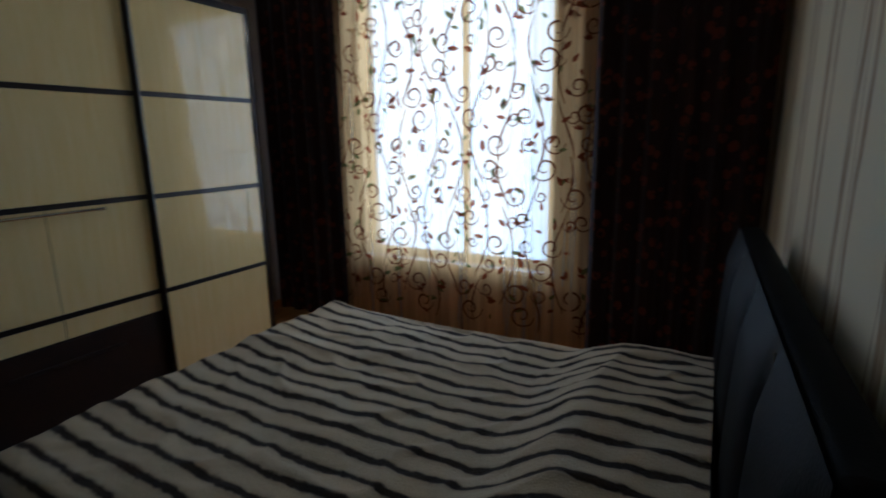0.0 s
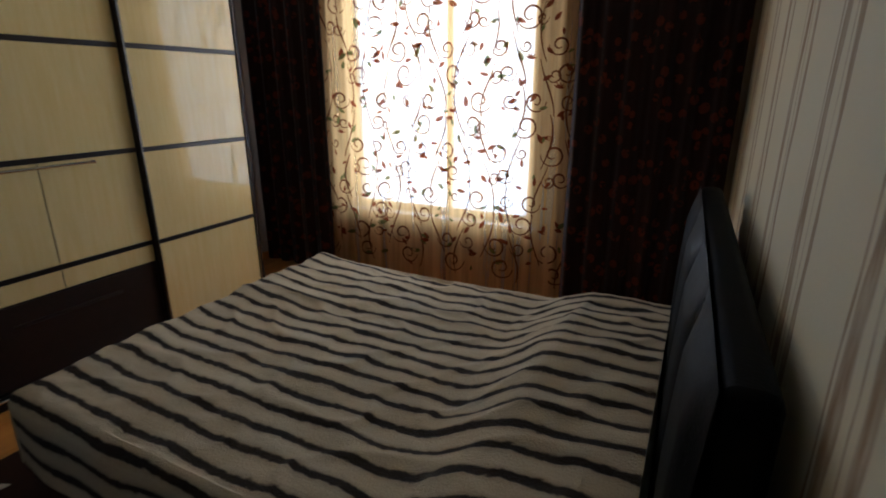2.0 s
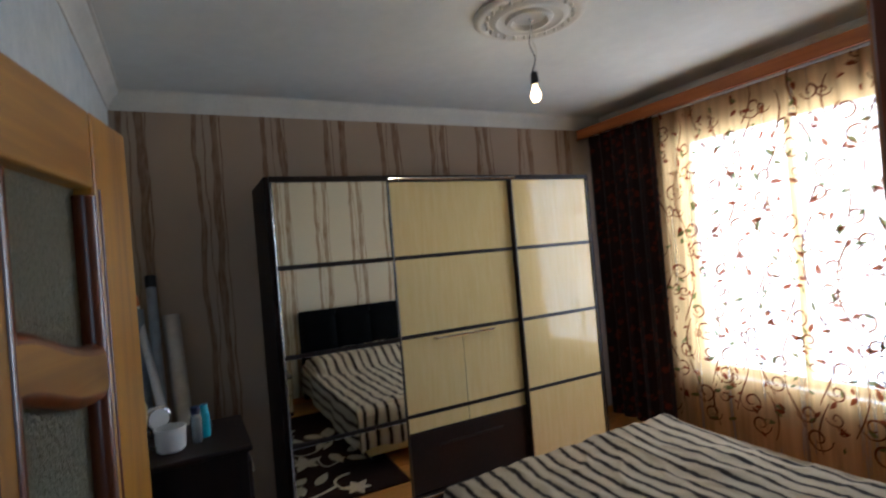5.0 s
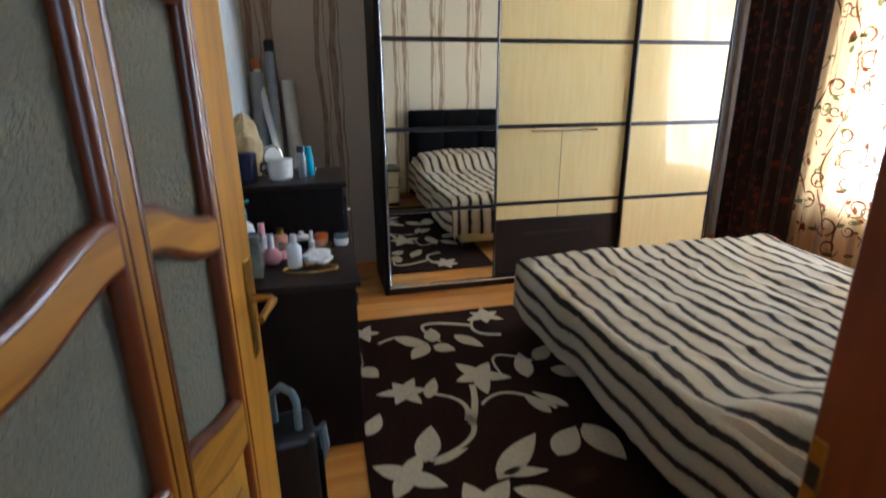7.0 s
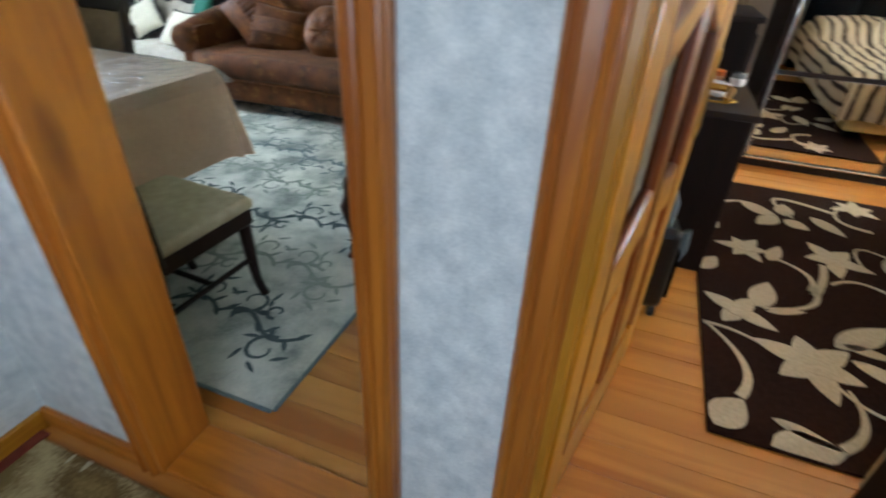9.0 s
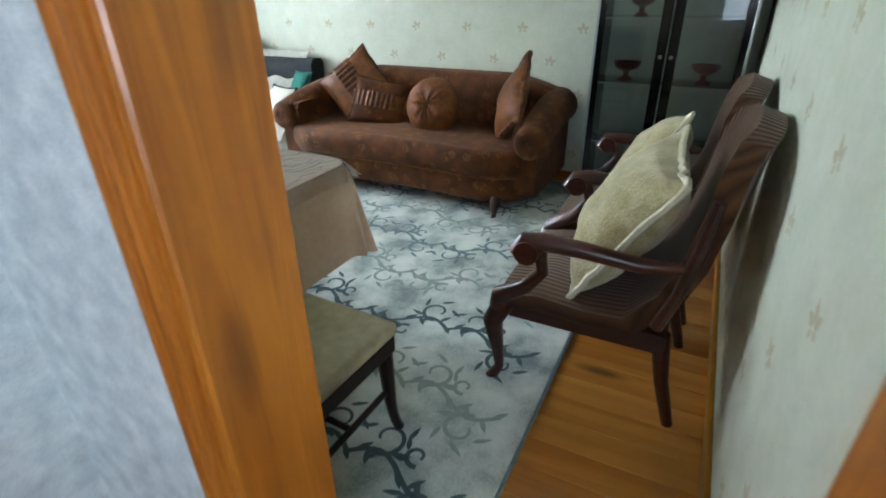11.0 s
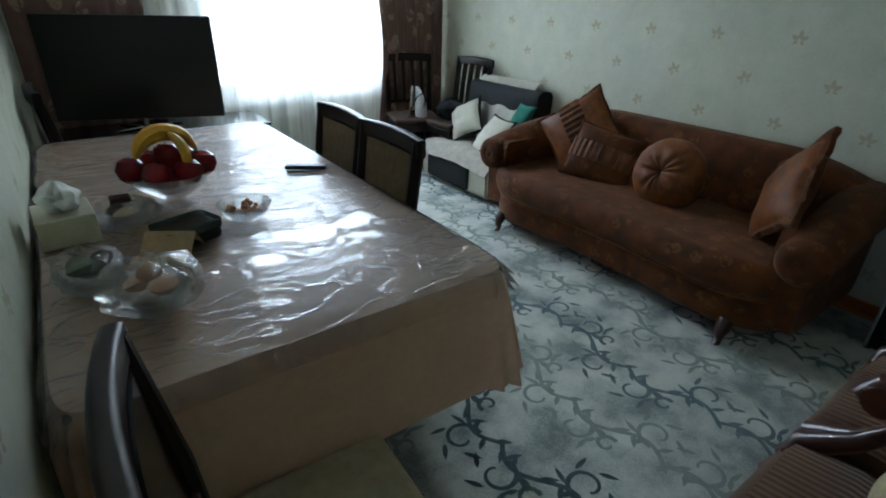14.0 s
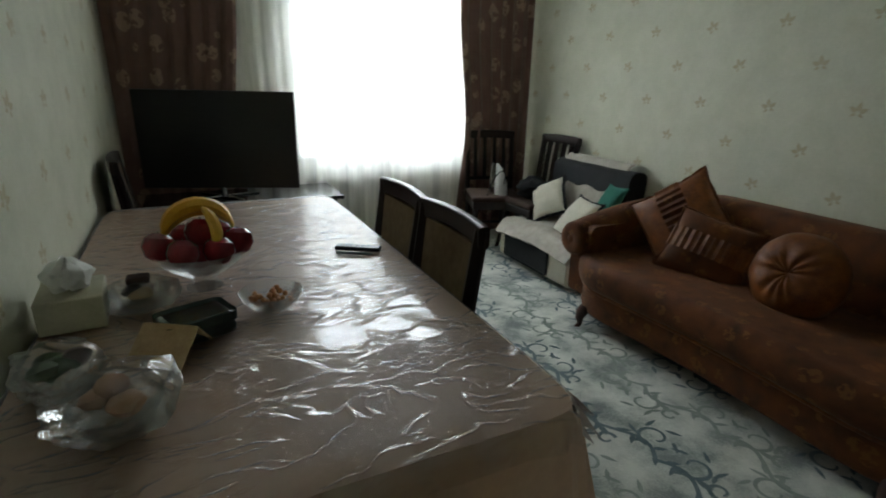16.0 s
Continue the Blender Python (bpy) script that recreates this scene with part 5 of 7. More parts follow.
# ---------------------------------------------------------------- living room wallpaper sprigs
M["sprig"] = surface("sprig_print", rgb("b6ae90"), rgb("c2bb9e"), 20, rough=0.8, bump=0.1)


def sprigs(name, place, u0, u1, z0, z1, pitch=0.44, seedv=1):
    """Small printed leaf sprigs in staggered rows, joined on one wall."""
    bm = bmesh.new()
    rn = random.Random(seedv)
    row, z = 0, z0
    while z < z1:
        u = u0 + (pitch / 2 if row % 2 else 0.0)
        while u < u1:
            t = rn.uniform(-0.5, 0.5)
            for a, ln, w in ((1.57, 0.055, 0.026), (0.55, 0.050, 0.024), (2.6, 0.050, 0.024), (3.7, 0.034, 0.016), (-0.5, 0.034, 0.016)):
                pts = leaf_shape((u + 0.006 * math.cos(a + t), z + 0.006 * math.sin(a + t)), (u + ln * math.cos(a + t), z + ln * math.sin(a + t)), w, 4)
                bm.faces.new([bm.verts.new(place(p[0], p[1])) for p in pts])
            u += pitch
        z += pitch * 0.5
        row += 1
    ob = part(name, bm, M["sprig"], smooth=False)
    return tagged(ob, "small faded leaf sprigs printed on the cream wallpaper", "wallpaper print", "", "stuff")


sprigs("sprig_print", lambda u, z: (LW + 0.0015, u, z), LS + 0.1, LN - 0.1, 0.2, 2.85, seedv=1)
sprigs("sprig_print", lambda u, z: (XL - 0.0015, u, z), LS + 0.1, DOOR2[0] - 0.2, 0.2, 2.85, seedv=2)
sprigs("sprig_print", lambda u, z: (u, LN - 0.0015, z), LW + 0.1, XW - 0.1, 0.2, 2.85, seedv=3)

# ---------------------------------------------------------------- carpet
g = Graph("pale_carpet")
vv = g.coords()
soft = g.noise(vv, 4.6, 4)
g.set(Base_Color=g.ramp(g.math("ADD", g.math("MULTIPLY", soft, 0.8), g.math("MULTIPLY", g.noise(vv, 140, 2), 0.2)), [(0.36, rgb("8a918e")), (0.5, rgb("c0c4bc")), (0.62, rgb("d8d9d0"))]), Roughness=0.95, Specular_IOR_Level=0.1)
g.bump(g.noise(vv, 420, 2), 0.4, 0.004)
M["carpet"] = g.m
M["scroll_dark"] = surface("scroll_dark", rgb("46555a"), rgb("626f72"), 30, rough=0.95, bump=0.4, bump_scale=400, spec=0.1)
M["scroll_pale"] = surface("scroll_pale", rgb("8b958f"), rgb("a0a89f"), 30, rough=0.95, bump=0.4, bump_scale=400, spec=0.1)
M["scroll_mid"] = surface("scroll_mid", rgb("66757a"), rgb("808d8e"), 30, rough=0.95, bump=0.4, bump_scale=400, spec=0.1)
CX0, CX1, CY0, CY1 = -2.70, 0.475, -6.1, -1.715
cp = thing("carpet", "large pale grey-green carpet with dark scrolling vines", "carpet", pose(0, 0, 0))
part("field", B(CX0, CX1, CY0, CY1, 0.001, 0.012, 0.004), M["carpet"], cp)
part("edge_binding", B(CX0, CX1, CY1, CY1 + 0.012, 0.001, 0.013, 0.003), M["scroll_mid"], cp)
part("edge_binding", B(CX1, CX1 + 0.012, CY0, CY1, 0.001, 0.013, 0.003), M["scroll_mid"], cp)


def strip(bm, pts, w0, w1, z):
    prev = None
    n = len(pts) - 1
    for i, p in enumerate(pts):
        d = pts[min(i + 1, n)] - pts[max(i - 1, 0)]
        s = Vector((-d.y, d.x)).normalized() * (w0 + (w1 - w0) * i / n) / 2
        cur = [bm.verts.new((q.x, q.y, z)) for q in (p + s, p - s)]
        if prev:
            bm.faces.new((prev[0], prev[1], cur[1], cur[0]))
        prev = cur


def floor_leaf(bm, b, t, w, z):
    bm.faces.new([bm.verts.new((x, y, z)) for x, y in leaf_shape(b, t, w, 5)])


def scroll_unit(bm, c, s, flip, z):
    """One scroll of the pattern: a wandering stem, open curls and pointed leaves."""
    def P(a, b):
        return Vector((c[0] + s * b * flip, c[1] + s * a))
    wd = s / 0.5
    strip(bm, [P(-0.29 + 0.58 * i / 16, 0.075 * math.sin(math.tau * i / 16)) for i in range(17)], 0.013 * wd, 0.013 * wd, z)
    for a0, b0, r, hand, st0, n in ((-0.15, 0.155, 0.105, 1, -1.9, 0), (0.14, -0.155, 0.105, 1, 1.25, 1), (0.03, 0.12, 0.06, -1, -1.2, 2)):
        pts = []
        for i in range(17):
            t = i / 16
            an = st0 + hand * 5.6 * t
            pts.append(P(a0 + r * (1 - 0.62 * t) * math.cos(an), b0 + r * (1 - 0.62 * t) * math.sin(an)))
        strip(bm, pts, 0.014 * wd, 0.007 * wd, z + 0.0004 * (n + 1))
        for j in range(4 if n < 2 else 2):
            an = st0 + hand * (1.0 + 1.15 * j)
            q = P(a0 + r * 0.95 * math.cos(an), b0 + r * 0.95 * math.sin(an))
            e = P(a0 + (r + 0.065) * math.cos(an + 0.6 * hand), b0 + (r + 0.065) * math.sin(an + 0.6 * hand))
            floor_leaf(bm, (q.x, q.y), (e.x, e.y), 0.027 * s, z + 0.0020 + 0.0001 * j)
    for a0, an, ln in ((-0.25, 0.9, 0.09), (-0.20, -1.2, 0.10), (-0.09, 1.2, 0.10), (-0.02, -0.9, 0.11), (0.07, 0.9, 0.10), (0.13, 1.9, 0.09), (0.21, -1.0, 0.09), (0.26, 0.8, 0.09), (-0.14, -2.0, 0.08)):
        b0 = 0.075 * math.sin(math.tau * (a0 + 0.29) / 0.58)
        q, e = P(a0, b0), P(a0 + ln * math.cos(an), b0 + ln * math.sin(an))
        floor_leaf(bm, (q.x, q.y), (e.x, e.y), 0.030 * s, z + 0.0026 + 0.0002 * (an + 2))


scrolls = collections.defaultdict(bmesh.new)
for xb, tone in ((0.16, "scroll_dark"), (-0.20, "scroll_pale"), (-0.58, "scroll_dark"), (-0.97, "scroll_pale"), (-1.33, "scroll_mid"), (-1.70, "scroll_pale"), (-2.05, "scroll_mid"), (-2.42, "scroll_pale")):
    y = CY1 - 0.30
    k = 0
    while y > CY0 + 0.3:
        scroll_unit(scrolls[tone], (xb, y), 0.70, 1 if k % 2 else -1, 0.0128)
        y -= 0.40
        k += 1
for tone, bm in scrolls.items():
    tagged(part("scroll_pattern", bm, M[tone], cp, smooth=False), kind="stuff")

# ---------------------------------------------------------------- dining table with cloth and clear film
TX0, TX1, TY0, TY1, TZ = -0.54, 0.575, -4.86, -2.605, 0.75
tb = thing("dining_table", "long dark wooden dining table under a beige cloth", "table", pose((TX0 + TX1) / 2, (TY0 + TY1) / 2, 0))
hw, hl = (TX1 - TX0) / 2, (TY1 - TY0) / 2
part("tabletop", B(-hw + 0.02, hw - 0.02, -hl + 0.02, hl - 0.02, 0.715, 0.748, 0.012, 2), M["wenge_y"], tb)
for sx in (-1, 1):
    part("apron", B(sx * (hw - 0.10) - 0.012, sx * (hw - 0.10) + 0.012, -hl + 0.1, hl - 0.1, 0.62, 0.715), M["wenge_y"], tb)
    part("apron", B(-hw + 0.115, hw - 0.115, sx * (hl - 0.10) - 0.012, sx * (hl - 0.10) + 0.012, 0.62, 0.715), M["wenge_y"], tb)
    for sy in (-1, 1):
        part("leg", T([(sx * (hw - 0.2), sy * (hl - 0.3), 0.0), (sx * (hw - 0.2), sy * (hl - 0.3), 0.3), (sx * (hw - 0.2), sy * (hl - 0.3), 0.72)], [0.028, 0.036, 0.042], 12), M["wenge"], tb)
M["cloth"] = surface("beige_tablecloth", rgb("bc9d82"), rgb("d0b296"), 5, rough=0.7, bump=0.15, bump_scale=260, sheen=0.2)


def table_cover(lift, drop, flare, seedv, rough_amp):
    """Cloth over the table with rounded corners, falling round the rim."""
    bm = bmesh.new()
    n, m = 240, 26
    rc = 0.10
    rim = []
    per = []
    for k in range(n):
        a = math.tau * k / n
        # rounded rectangle
        sx = math.copysign(abs(math.cos(a)) ** 0.10, math.cos(a))
        sy = math.copysign(abs(math.sin(a)) ** 0.10, math.sin(a))
        rim.append((hw * sx, hl * sy))
        per.append((math.cos(a), math.sin(a)))
    top = []
    for j in range(m + 1):
        q = j / m
        row = []
        for k in range(n):
            x, y = rim[k]
            if q <= 0.62:
                f = q / 0.62
                z = TZ + lift + rough_amp * noise.noise((x * f * 9, y * f * 9, seedv)) * 0.3
                row.append(bm.verts.new((x * f, y * f, z)))
            else:
                f = (q - 0.62) / 0.38
                corner = min(abs(x) / hw, abs(y) / hl) ** 6
                out = 0.012 * min(1, f * 6) + flare * f * (1 + 1.8 * corner) + 0.016 * f * math.sin(k * 0.55 + seedv) * (0.4 + corner)
                lx, ly = per[k]
                sx = 1 if abs(x) > hw * 0.97 else abs(x) / hw * 0.5
                sy = 1 if abs(y) > hl * 0.97 else abs(y) / hl * 0.5
                xo = x + out * math.copysign(sx, x) * (1 if abs(x) > 0.9 * hw else 0.2)
                if x > 0:
                    xo = min(xo, hw + 0.018)
                yo = y + out * math.copysign(sy, y) * (1 if abs(y) > 0.9 * hl else 0.2)
                hang = drop * (1 + 0.16 * corner)
                row.append(bm.verts.new((xo, yo, TZ + lift - 0.012 * min(1, f * 8) - hang * f)))
        top.append(row)
    c = top[0]
    for a, b in zip(top, top[1:]):
        for k in range(n):
            k2 = (k + 1) % n
            bm.faces.new((a[k], a[k2], b[k2], b[k]))
    bmesh.ops.remove_doubles(bm, verts=c, dist=0.0005)
    return bm


tc_ = tagged(part("tablecloth", table_cover(0.001, 0.35, 0.03, 1.0, 0.0), M["cloth"]), "beige woven tablecloth hanging over the dining table", "tablecloth")
tc_.matrix_basis = tb.matrix_basis.copy()
# clear wrinkled film over the cloth
g = Graph("clear_film")
vv = g.coords((0.8, 1.5, 1))
warp = g.n("TexNoise", Vector=vv, Scale=2.2, Detail=2)
wr = g.n("TexNoise", Vector=g.mix(0.35, vv, warp.outputs["Color"]), Scale=11.0, Detail=2.5)
ridge = g.math("SUBTRACT", 1.0, g.math("ABSOLUTE", g.math("MULTIPLY", g.math("SUBTRACT", wr.outputs["Fac"], 0.5), 14.0)))
ridge = g.math("POWER", g.math("MAXIMUM", ridge, 0.0), 2.0)
hgt = g.math("ADD", g.math("MULTIPLY", ridge, 0.5), g.math("MULTIPLY", g.noise(vv, 3.0, 2), 0.26))
b = g.n("Bump", Strength=0.95, Distance=0.013, Height=hgt)
tr = g.n("BsdfTransparent", Color=(1.0, 0.998, 0.99))
gs = g.n("BsdfGlossy", Roughness=0.09)
gw = g.n("BsdfGlossy", Roughness=0.5)
g.t.links.new(b.outputs[0], gs.inputs["Normal"])
gl = g.n("MixShader", Fac=0.42)
g.t.links.new(gs.outputs[0], gl.inputs[1])
g.t.links.new(gw.outputs[0], gl.inputs[2])
fr = g.n("Fresnel", IOR=1.5)
g.t.links.new(b.outputs[0], fr.inputs["Normal"])
mx_ = g.n("MixShader", Fac=g.math("MULTIPLY_ADD", fr.outputs[0], 0.95, 0.09))
g.t.links.new(tr.outputs[0], mx_.inputs[1])
g.t.links.new(gl.outputs[0], mx_.inputs[2])
g.t.links.new(mx_.outputs[0], g.out.inputs[0])
M["film"] = g.m
fl = tagged(part("clear_table_film", table_cover(0.006, 0.045, 0.012, 4.0, 0.012), M["film"]), "clear wrinkled plastic film spread over the tablecloth", "table film")
fl.matrix_basis = tb.matrix_basis.copy()
fl.visible_shadow = False
TOP = TZ + 0.0085

# ---------------------------------------------------------------- things on the table
M["clear"] = thin_glass("clear_glass", (0.985, 0.99, 0.985), 0.04, 0.03, 0.0, 0.6, 0.03)
M["bag"] = thin_glass("clear_bag", (0.985, 0.99, 0.985), 0.06, 0.04, 1.0, 0.7, 0.05)
M["apple"] = surface("red_apple_skin", rgb("5c0c14"), rgb("8c1a22"), 18, (1, 1, 0.4), rough=0.25, bump=0.02)
M["banana"] = surface("banana_skin", rgb("c08a10"), rgb("d8a41e"), 14, rough=0.45, bump=0.05)
M["nuts"] = surface("nut_mix", rgb("9c5c2a"), rgb("cc9050"), 60, rough=0.6, bump=0.2)
M["dark_green"] = surface("dark_green_tin", rgb("101c1a"), rgb("1a2a26"), 20, rough=0.3, bump=0.03)
M["bread"] = surface("bread_crust", rgb("a08460"), rgb("c0a680"), 12, rough=0.85, bump=0.4, bump_scale=90)
M["greens"] = surface("green_herbs", rgb("1c3012"), rgb("35521e"), 40, rough=0.6, bump=0.2)
M["carton"] = surface("pale_carton", rgb("aeab92"), rgb("c4c1aa"), 12, rough=0.6, bump=0.05)
M["choc"] = surface("dark_chocolate_cake", rgb("2a1810"), rgb("4a2c1c"), 40, rough=0.7, bump=0.3)


def apple(r):
    return [(0.001, 0.12 * r), (0.35 * r, 0.02 * r), (0.75 * r, 0.28 * r), (r, 0.9 * r), (0.85 * r, 1.5 * r), (0.45 * r, 1.78 * r), (0.12 * r, 1.66 * r), (0.001, 1.6 * r)]


bw = thing("fruit_bowl", "clear footed glass bowl heaped with fruit", "bowl", pose(0.17, -3.62, TOP))
part("glass_bowl", L([(0.055, 0), (0.05, 0.008), (0.03, 0.03), (0.06, 0.045), (0.115, 0.085), (0.14, 0.125), (0.136, 0.127), (0.11, 0.09), (0.05, 0.052), (0.001, 0.048)], seg=32), M["clear"], bw)
for x, y, z, r in ((-0.105, 0.02, 0.10, 0.048), (0.12, 0.0, 0.10, 0.048), (-0.045, 0.085, 0.095, 0.047), (0.055, 0.08, 0.095, 0.047), (0.0, -0.02, 0.125, 0.05), (0.05, -0.085, 0.10, 0.047), (-0.06, -0.08, 0.10, 0.047), (0.01, 0.0, 0.062, 0.045)):
    ap = thing("apple", "shiny dark red apple in the glass bowl", "apple", pose(0.17 + x, -3.62 + y, TOP + z, 12, -9, 0), "fruit in the bowl")
    part("flesh", L(apple(r), seg=20, caps=False), M["apple"], ap)
    part("stalk", T([(0, 0, 1.55 * r), (0.004, 0, 1.9 * r)], 0.002, 6), M["choc"], ap)
for k, (dy, dz, tilt) in enumerate(((0.0, 0.0, 0), (0.03, 0.012, 14), (-0.028, 0.008, -12))):
    pts, rad = [], []
    for i in range(13):
        a = math.radians(14 + 152 * i / 12)
        pts.append((0.102 * math.cos(a), 0, 0.098 * math.sin(a)))
        rad.append((0.006, 0.015, 0.021, 0.024, 0.026, 0.027, 0.027, 0.026, 0.025, 0.022, 0.017, 0.009, 0.006)[i])
    tagged(part("banana", moved(T(pts, rad, 8), pose(0.165, -3.64 + dy, TOP + 0.155 + dz, tilt, 0, 8)), M["banana"]), "ripe yellow banana arched over the apples", "banana", "fruit in the bowl")
tagged(part("banana", T(bezier((0.15, -3.60, TOP + 0.26), (0.12, -3.54, TOP + 0.24), (0.11, -3.53, TOP + 0.19), (0.13, -3.53, TOP + 0.15)), [0.006, 0.012, 0.015, 0.017, 0.018, 0.018, 0.018, 0.017, 0.015, 0.011, 0.006], 8), M["banana"]), "ripe yellow banana hanging over the apples", "banana", "fruit in the bowl")
nb = thing("nut_bowl", "small clear glass bowl of mixed nuts", "bowl", pose(0.0, -3.36, TOP))
part("glass_bowl", L([(0.04, 0), (0.045, 0.004), (0.075, 0.03), (0.09, 0.058), (0.086, 0.06), (0.07, 0.032), (0.04, 0.009), (0.001, 0.008)], seg=28), M["clear"], nb)
rn = random.Random(3)
for k in range(34):
    a, q = rn.uniform(0, math.tau), math.sqrt(rn.random()) * 0.058
    tagged(part("nut", moved(L([(0.001, -0.008), (0.008, -0.004), (0.009, 0.002), (0.001, 0.009)], seg=7, caps=False), pose(q * math.cos(a), q * math.sin(a), 0.028 + 0.02 * rn.random(), rn.uniform(0, 180), rn.uniform(0, 180), 0)), M["nuts"], nb))


def bagged(name, label, at, r, h, seedv, inner):
    b = thing(name, label, "bagged bowl", pose(*at))

    def f(u, v):
        a = math.tau * u
        prof = (0.0 if v == 0 else 0.72 + 0.5 * math.sin(math.pi * min(v * 1.05, 1.0)) ** 0.8) * (1.0 if v < 0.8 else max(0.25, 1 - (v - 0.8) * 3.4))
        rr = r * prof * (1 + 0.20 * noise.noise((math.cos(a) * 2.4 + seedv, math.sin(a) * 2.4, v * 4)) + 0.16 * noise.noise((math.cos(a) * 6, math.sin(a) * 6 + seedv, v * 9)))
        return (rr * math.cos(a), rr * math.sin(a), h * v + 0.002 + (0.012 * noise.noise((a, v * 5, seedv)) if v > 0.1 else 0))
    part("clear_bag", S(30, 13, f), M["bag"], b, "crinkled clear plastic bag", smooth=False)
    part("bowl", L([(0.04, 0.004), (0.06, 0.012), (0.082, 0.055), (0.078, 0.056), (0.05, 0.016), (0.001, 0.012)], seg=24), M["clear"], b)
    for k, (x, y, z, q, mat) in enumerate(inner):
        part("filling", moved(L([(0.001, -q * 0.7), (q * 0.7, -q * 0.45), (q, 0), (q * 0.72, q * 0.4), (0.001, q * 0.62)], seg=12, caps=False), pose(x, y, z, 25 * k, 14 * k, 0)), M[mat], b)
    return b


M["pastry"] = surface("pink_pastry", rgb("8a5a38"), rgb("b4865c"), 30, rough=0.7, bump=0.3)
bagged("bagged_bowl", "glass bowl of pastries tied in a clear bag", (0.345, -2.93, TOP), 0.09, 0.13, 1.0, [(-0.02, 0.02, 0.06, 0.035, "pastry"), (0.03, -0.01, 0.065, 0.032, "pastry"), (0.0, -0.04, 0.05, 0.03, "bread"), (0.0, 0.0, 0.09, 0.03, "pastry")])
bagged("bagged_bowl", "glass bowl of dark herbs tied in a clear bag", (0.46, -3.10, TOP), 0.068, 0.12, 4.0, [(0.0, 0.0, 0.06, 0.04, "greens"), (0.02, 0.03, 0.075, 0.03, "greens"), (-0.03, -0.02, 0.07, 0.03, "choc"), (0.02, -0.03, 0.06, 0.03, "greens")])
bagged("bagged_bowl", "small dish of cake under crinkled clear film", (0.34, -3.52, TOP), 0.085, 0.085, 7.0, [(0.0, 0.0, 0.04, 0.035, "bread"), (0.02, -0.01, 0.05, 0.03, "choc")])
tagged(part("cake_slice", B(0.31, 0.37, -3.55, -3.50, TOP + 0.075, TOP + 0.095, 0.006, 2), M["choc"]), "dark slice of cake lying on a small dish", "cake")
tbx = thing("napkin_box", "pale green carton of white napkins by the wall", "napkin box", pose(0.495, -3.50, TOP, 0, 0, 4))
part("carton", B(-0.075, 0.075, -0.09, 0.09, 0, 0.09, 0.004, 2), M["carton"], tbx)
part("napkin", crumple((0, 0, 0.085), 0.05, 0.06, 0.075, 5.0), M["tissue"], tbx, "crumpled white napkins")
# paler than the tin: the grey-green reflection on top is put into the colour
M["tin_lid"] = surface("lid_painted_reflection", rgb("2c3834"), rgb("3c4a44"), 12, rough=0.18, bump=0.03)
tn = thing("sweets_tin", "dark green rounded tin on the table", "tin", pose(0.20, -3.27, TOP, 0, 0, 20))
part("tin_body", B(-0.085, 0.085, -0.06, 0.06, 0, 0.045, 0.02, 3), M["dark_green"], tn)
part("lid", B(-0.088, 0.088, -0.063, 0.063, 0.046, 0.062, 0.02, 3), M["tin_lid"], tn, "dark green glossy lid with its grey-green reflection painted in")
fp = thing("folded_paper", "folded pale paper leaning against the dark tin", "paper", pose(0.275, -3.165, TOP, 0, 0, -32))
part("front_leaf", moved(B(-0.07, 0.07, -0.055, 0.055, 0.0, 0.003), pose(0, 0.0, 0.037, -38, 0, 0)), M["bread"], fp)
part("back_leaf", moved(B(-0.068, 0.06, -0.045, 0.045, 0.0, 0.003), pose(0.005, -0.075, 0.036, 48, 0, 0)), M["bread"], fp)

rm = thing("tv_remote", "slim black remote control on the table", "remote control", pose(-0.39, -3.79, TOP, 0, 0, 148))
part("case", B(-0.09, 0.09, -0.022, 0.022, 0, 0.018, 0.006, 2), M["black"], rm)
for i in range(6):
    for j in (-0.009, 0.009):
        part("button", L([(0.004, 0.018), (0.004, 0.0205)], (-0.07 + 0.022 * i, j, 0), 8), M["grey_plastic"], rm)
pn = thing("pen", "dark pen lying beside the remote control", "pen", pose(-0.36, -3.74, TOP, 0, 0, 150))
part("barrel", T([(-0.07, 0, 0.006), (0.06, 0, 0.006), (0.075, 0, 0.006)], [0.005, 0.005, 0.001], 8), M["grey_plastic"], pn)

# ---------------------------------------------------------------- dining chairs
M["chair_fabric"] = surface("beige_chair_fabric", rgb("6e5d48"), rgb("84725b"), 30, rough=0.9, bump=0.4, bump_scale=220)
M["seat_fabric"] = surface("cream_seat_fabric", rgb("978c70"), rgb("aea386"), 30, rough=0.9, bump=0.4, bump_scale=220)
M["gloss_black"] = surface("black_gloss", rgb("060606"), rgb("0c0c0e"), 6, rough=0.12, bump=0)
M["dark_chair"] = wood("dark_stained_wood", rgb("120906"), rgb("22120c"), "z", 0.32, 14, False, 0.15, 0.35)


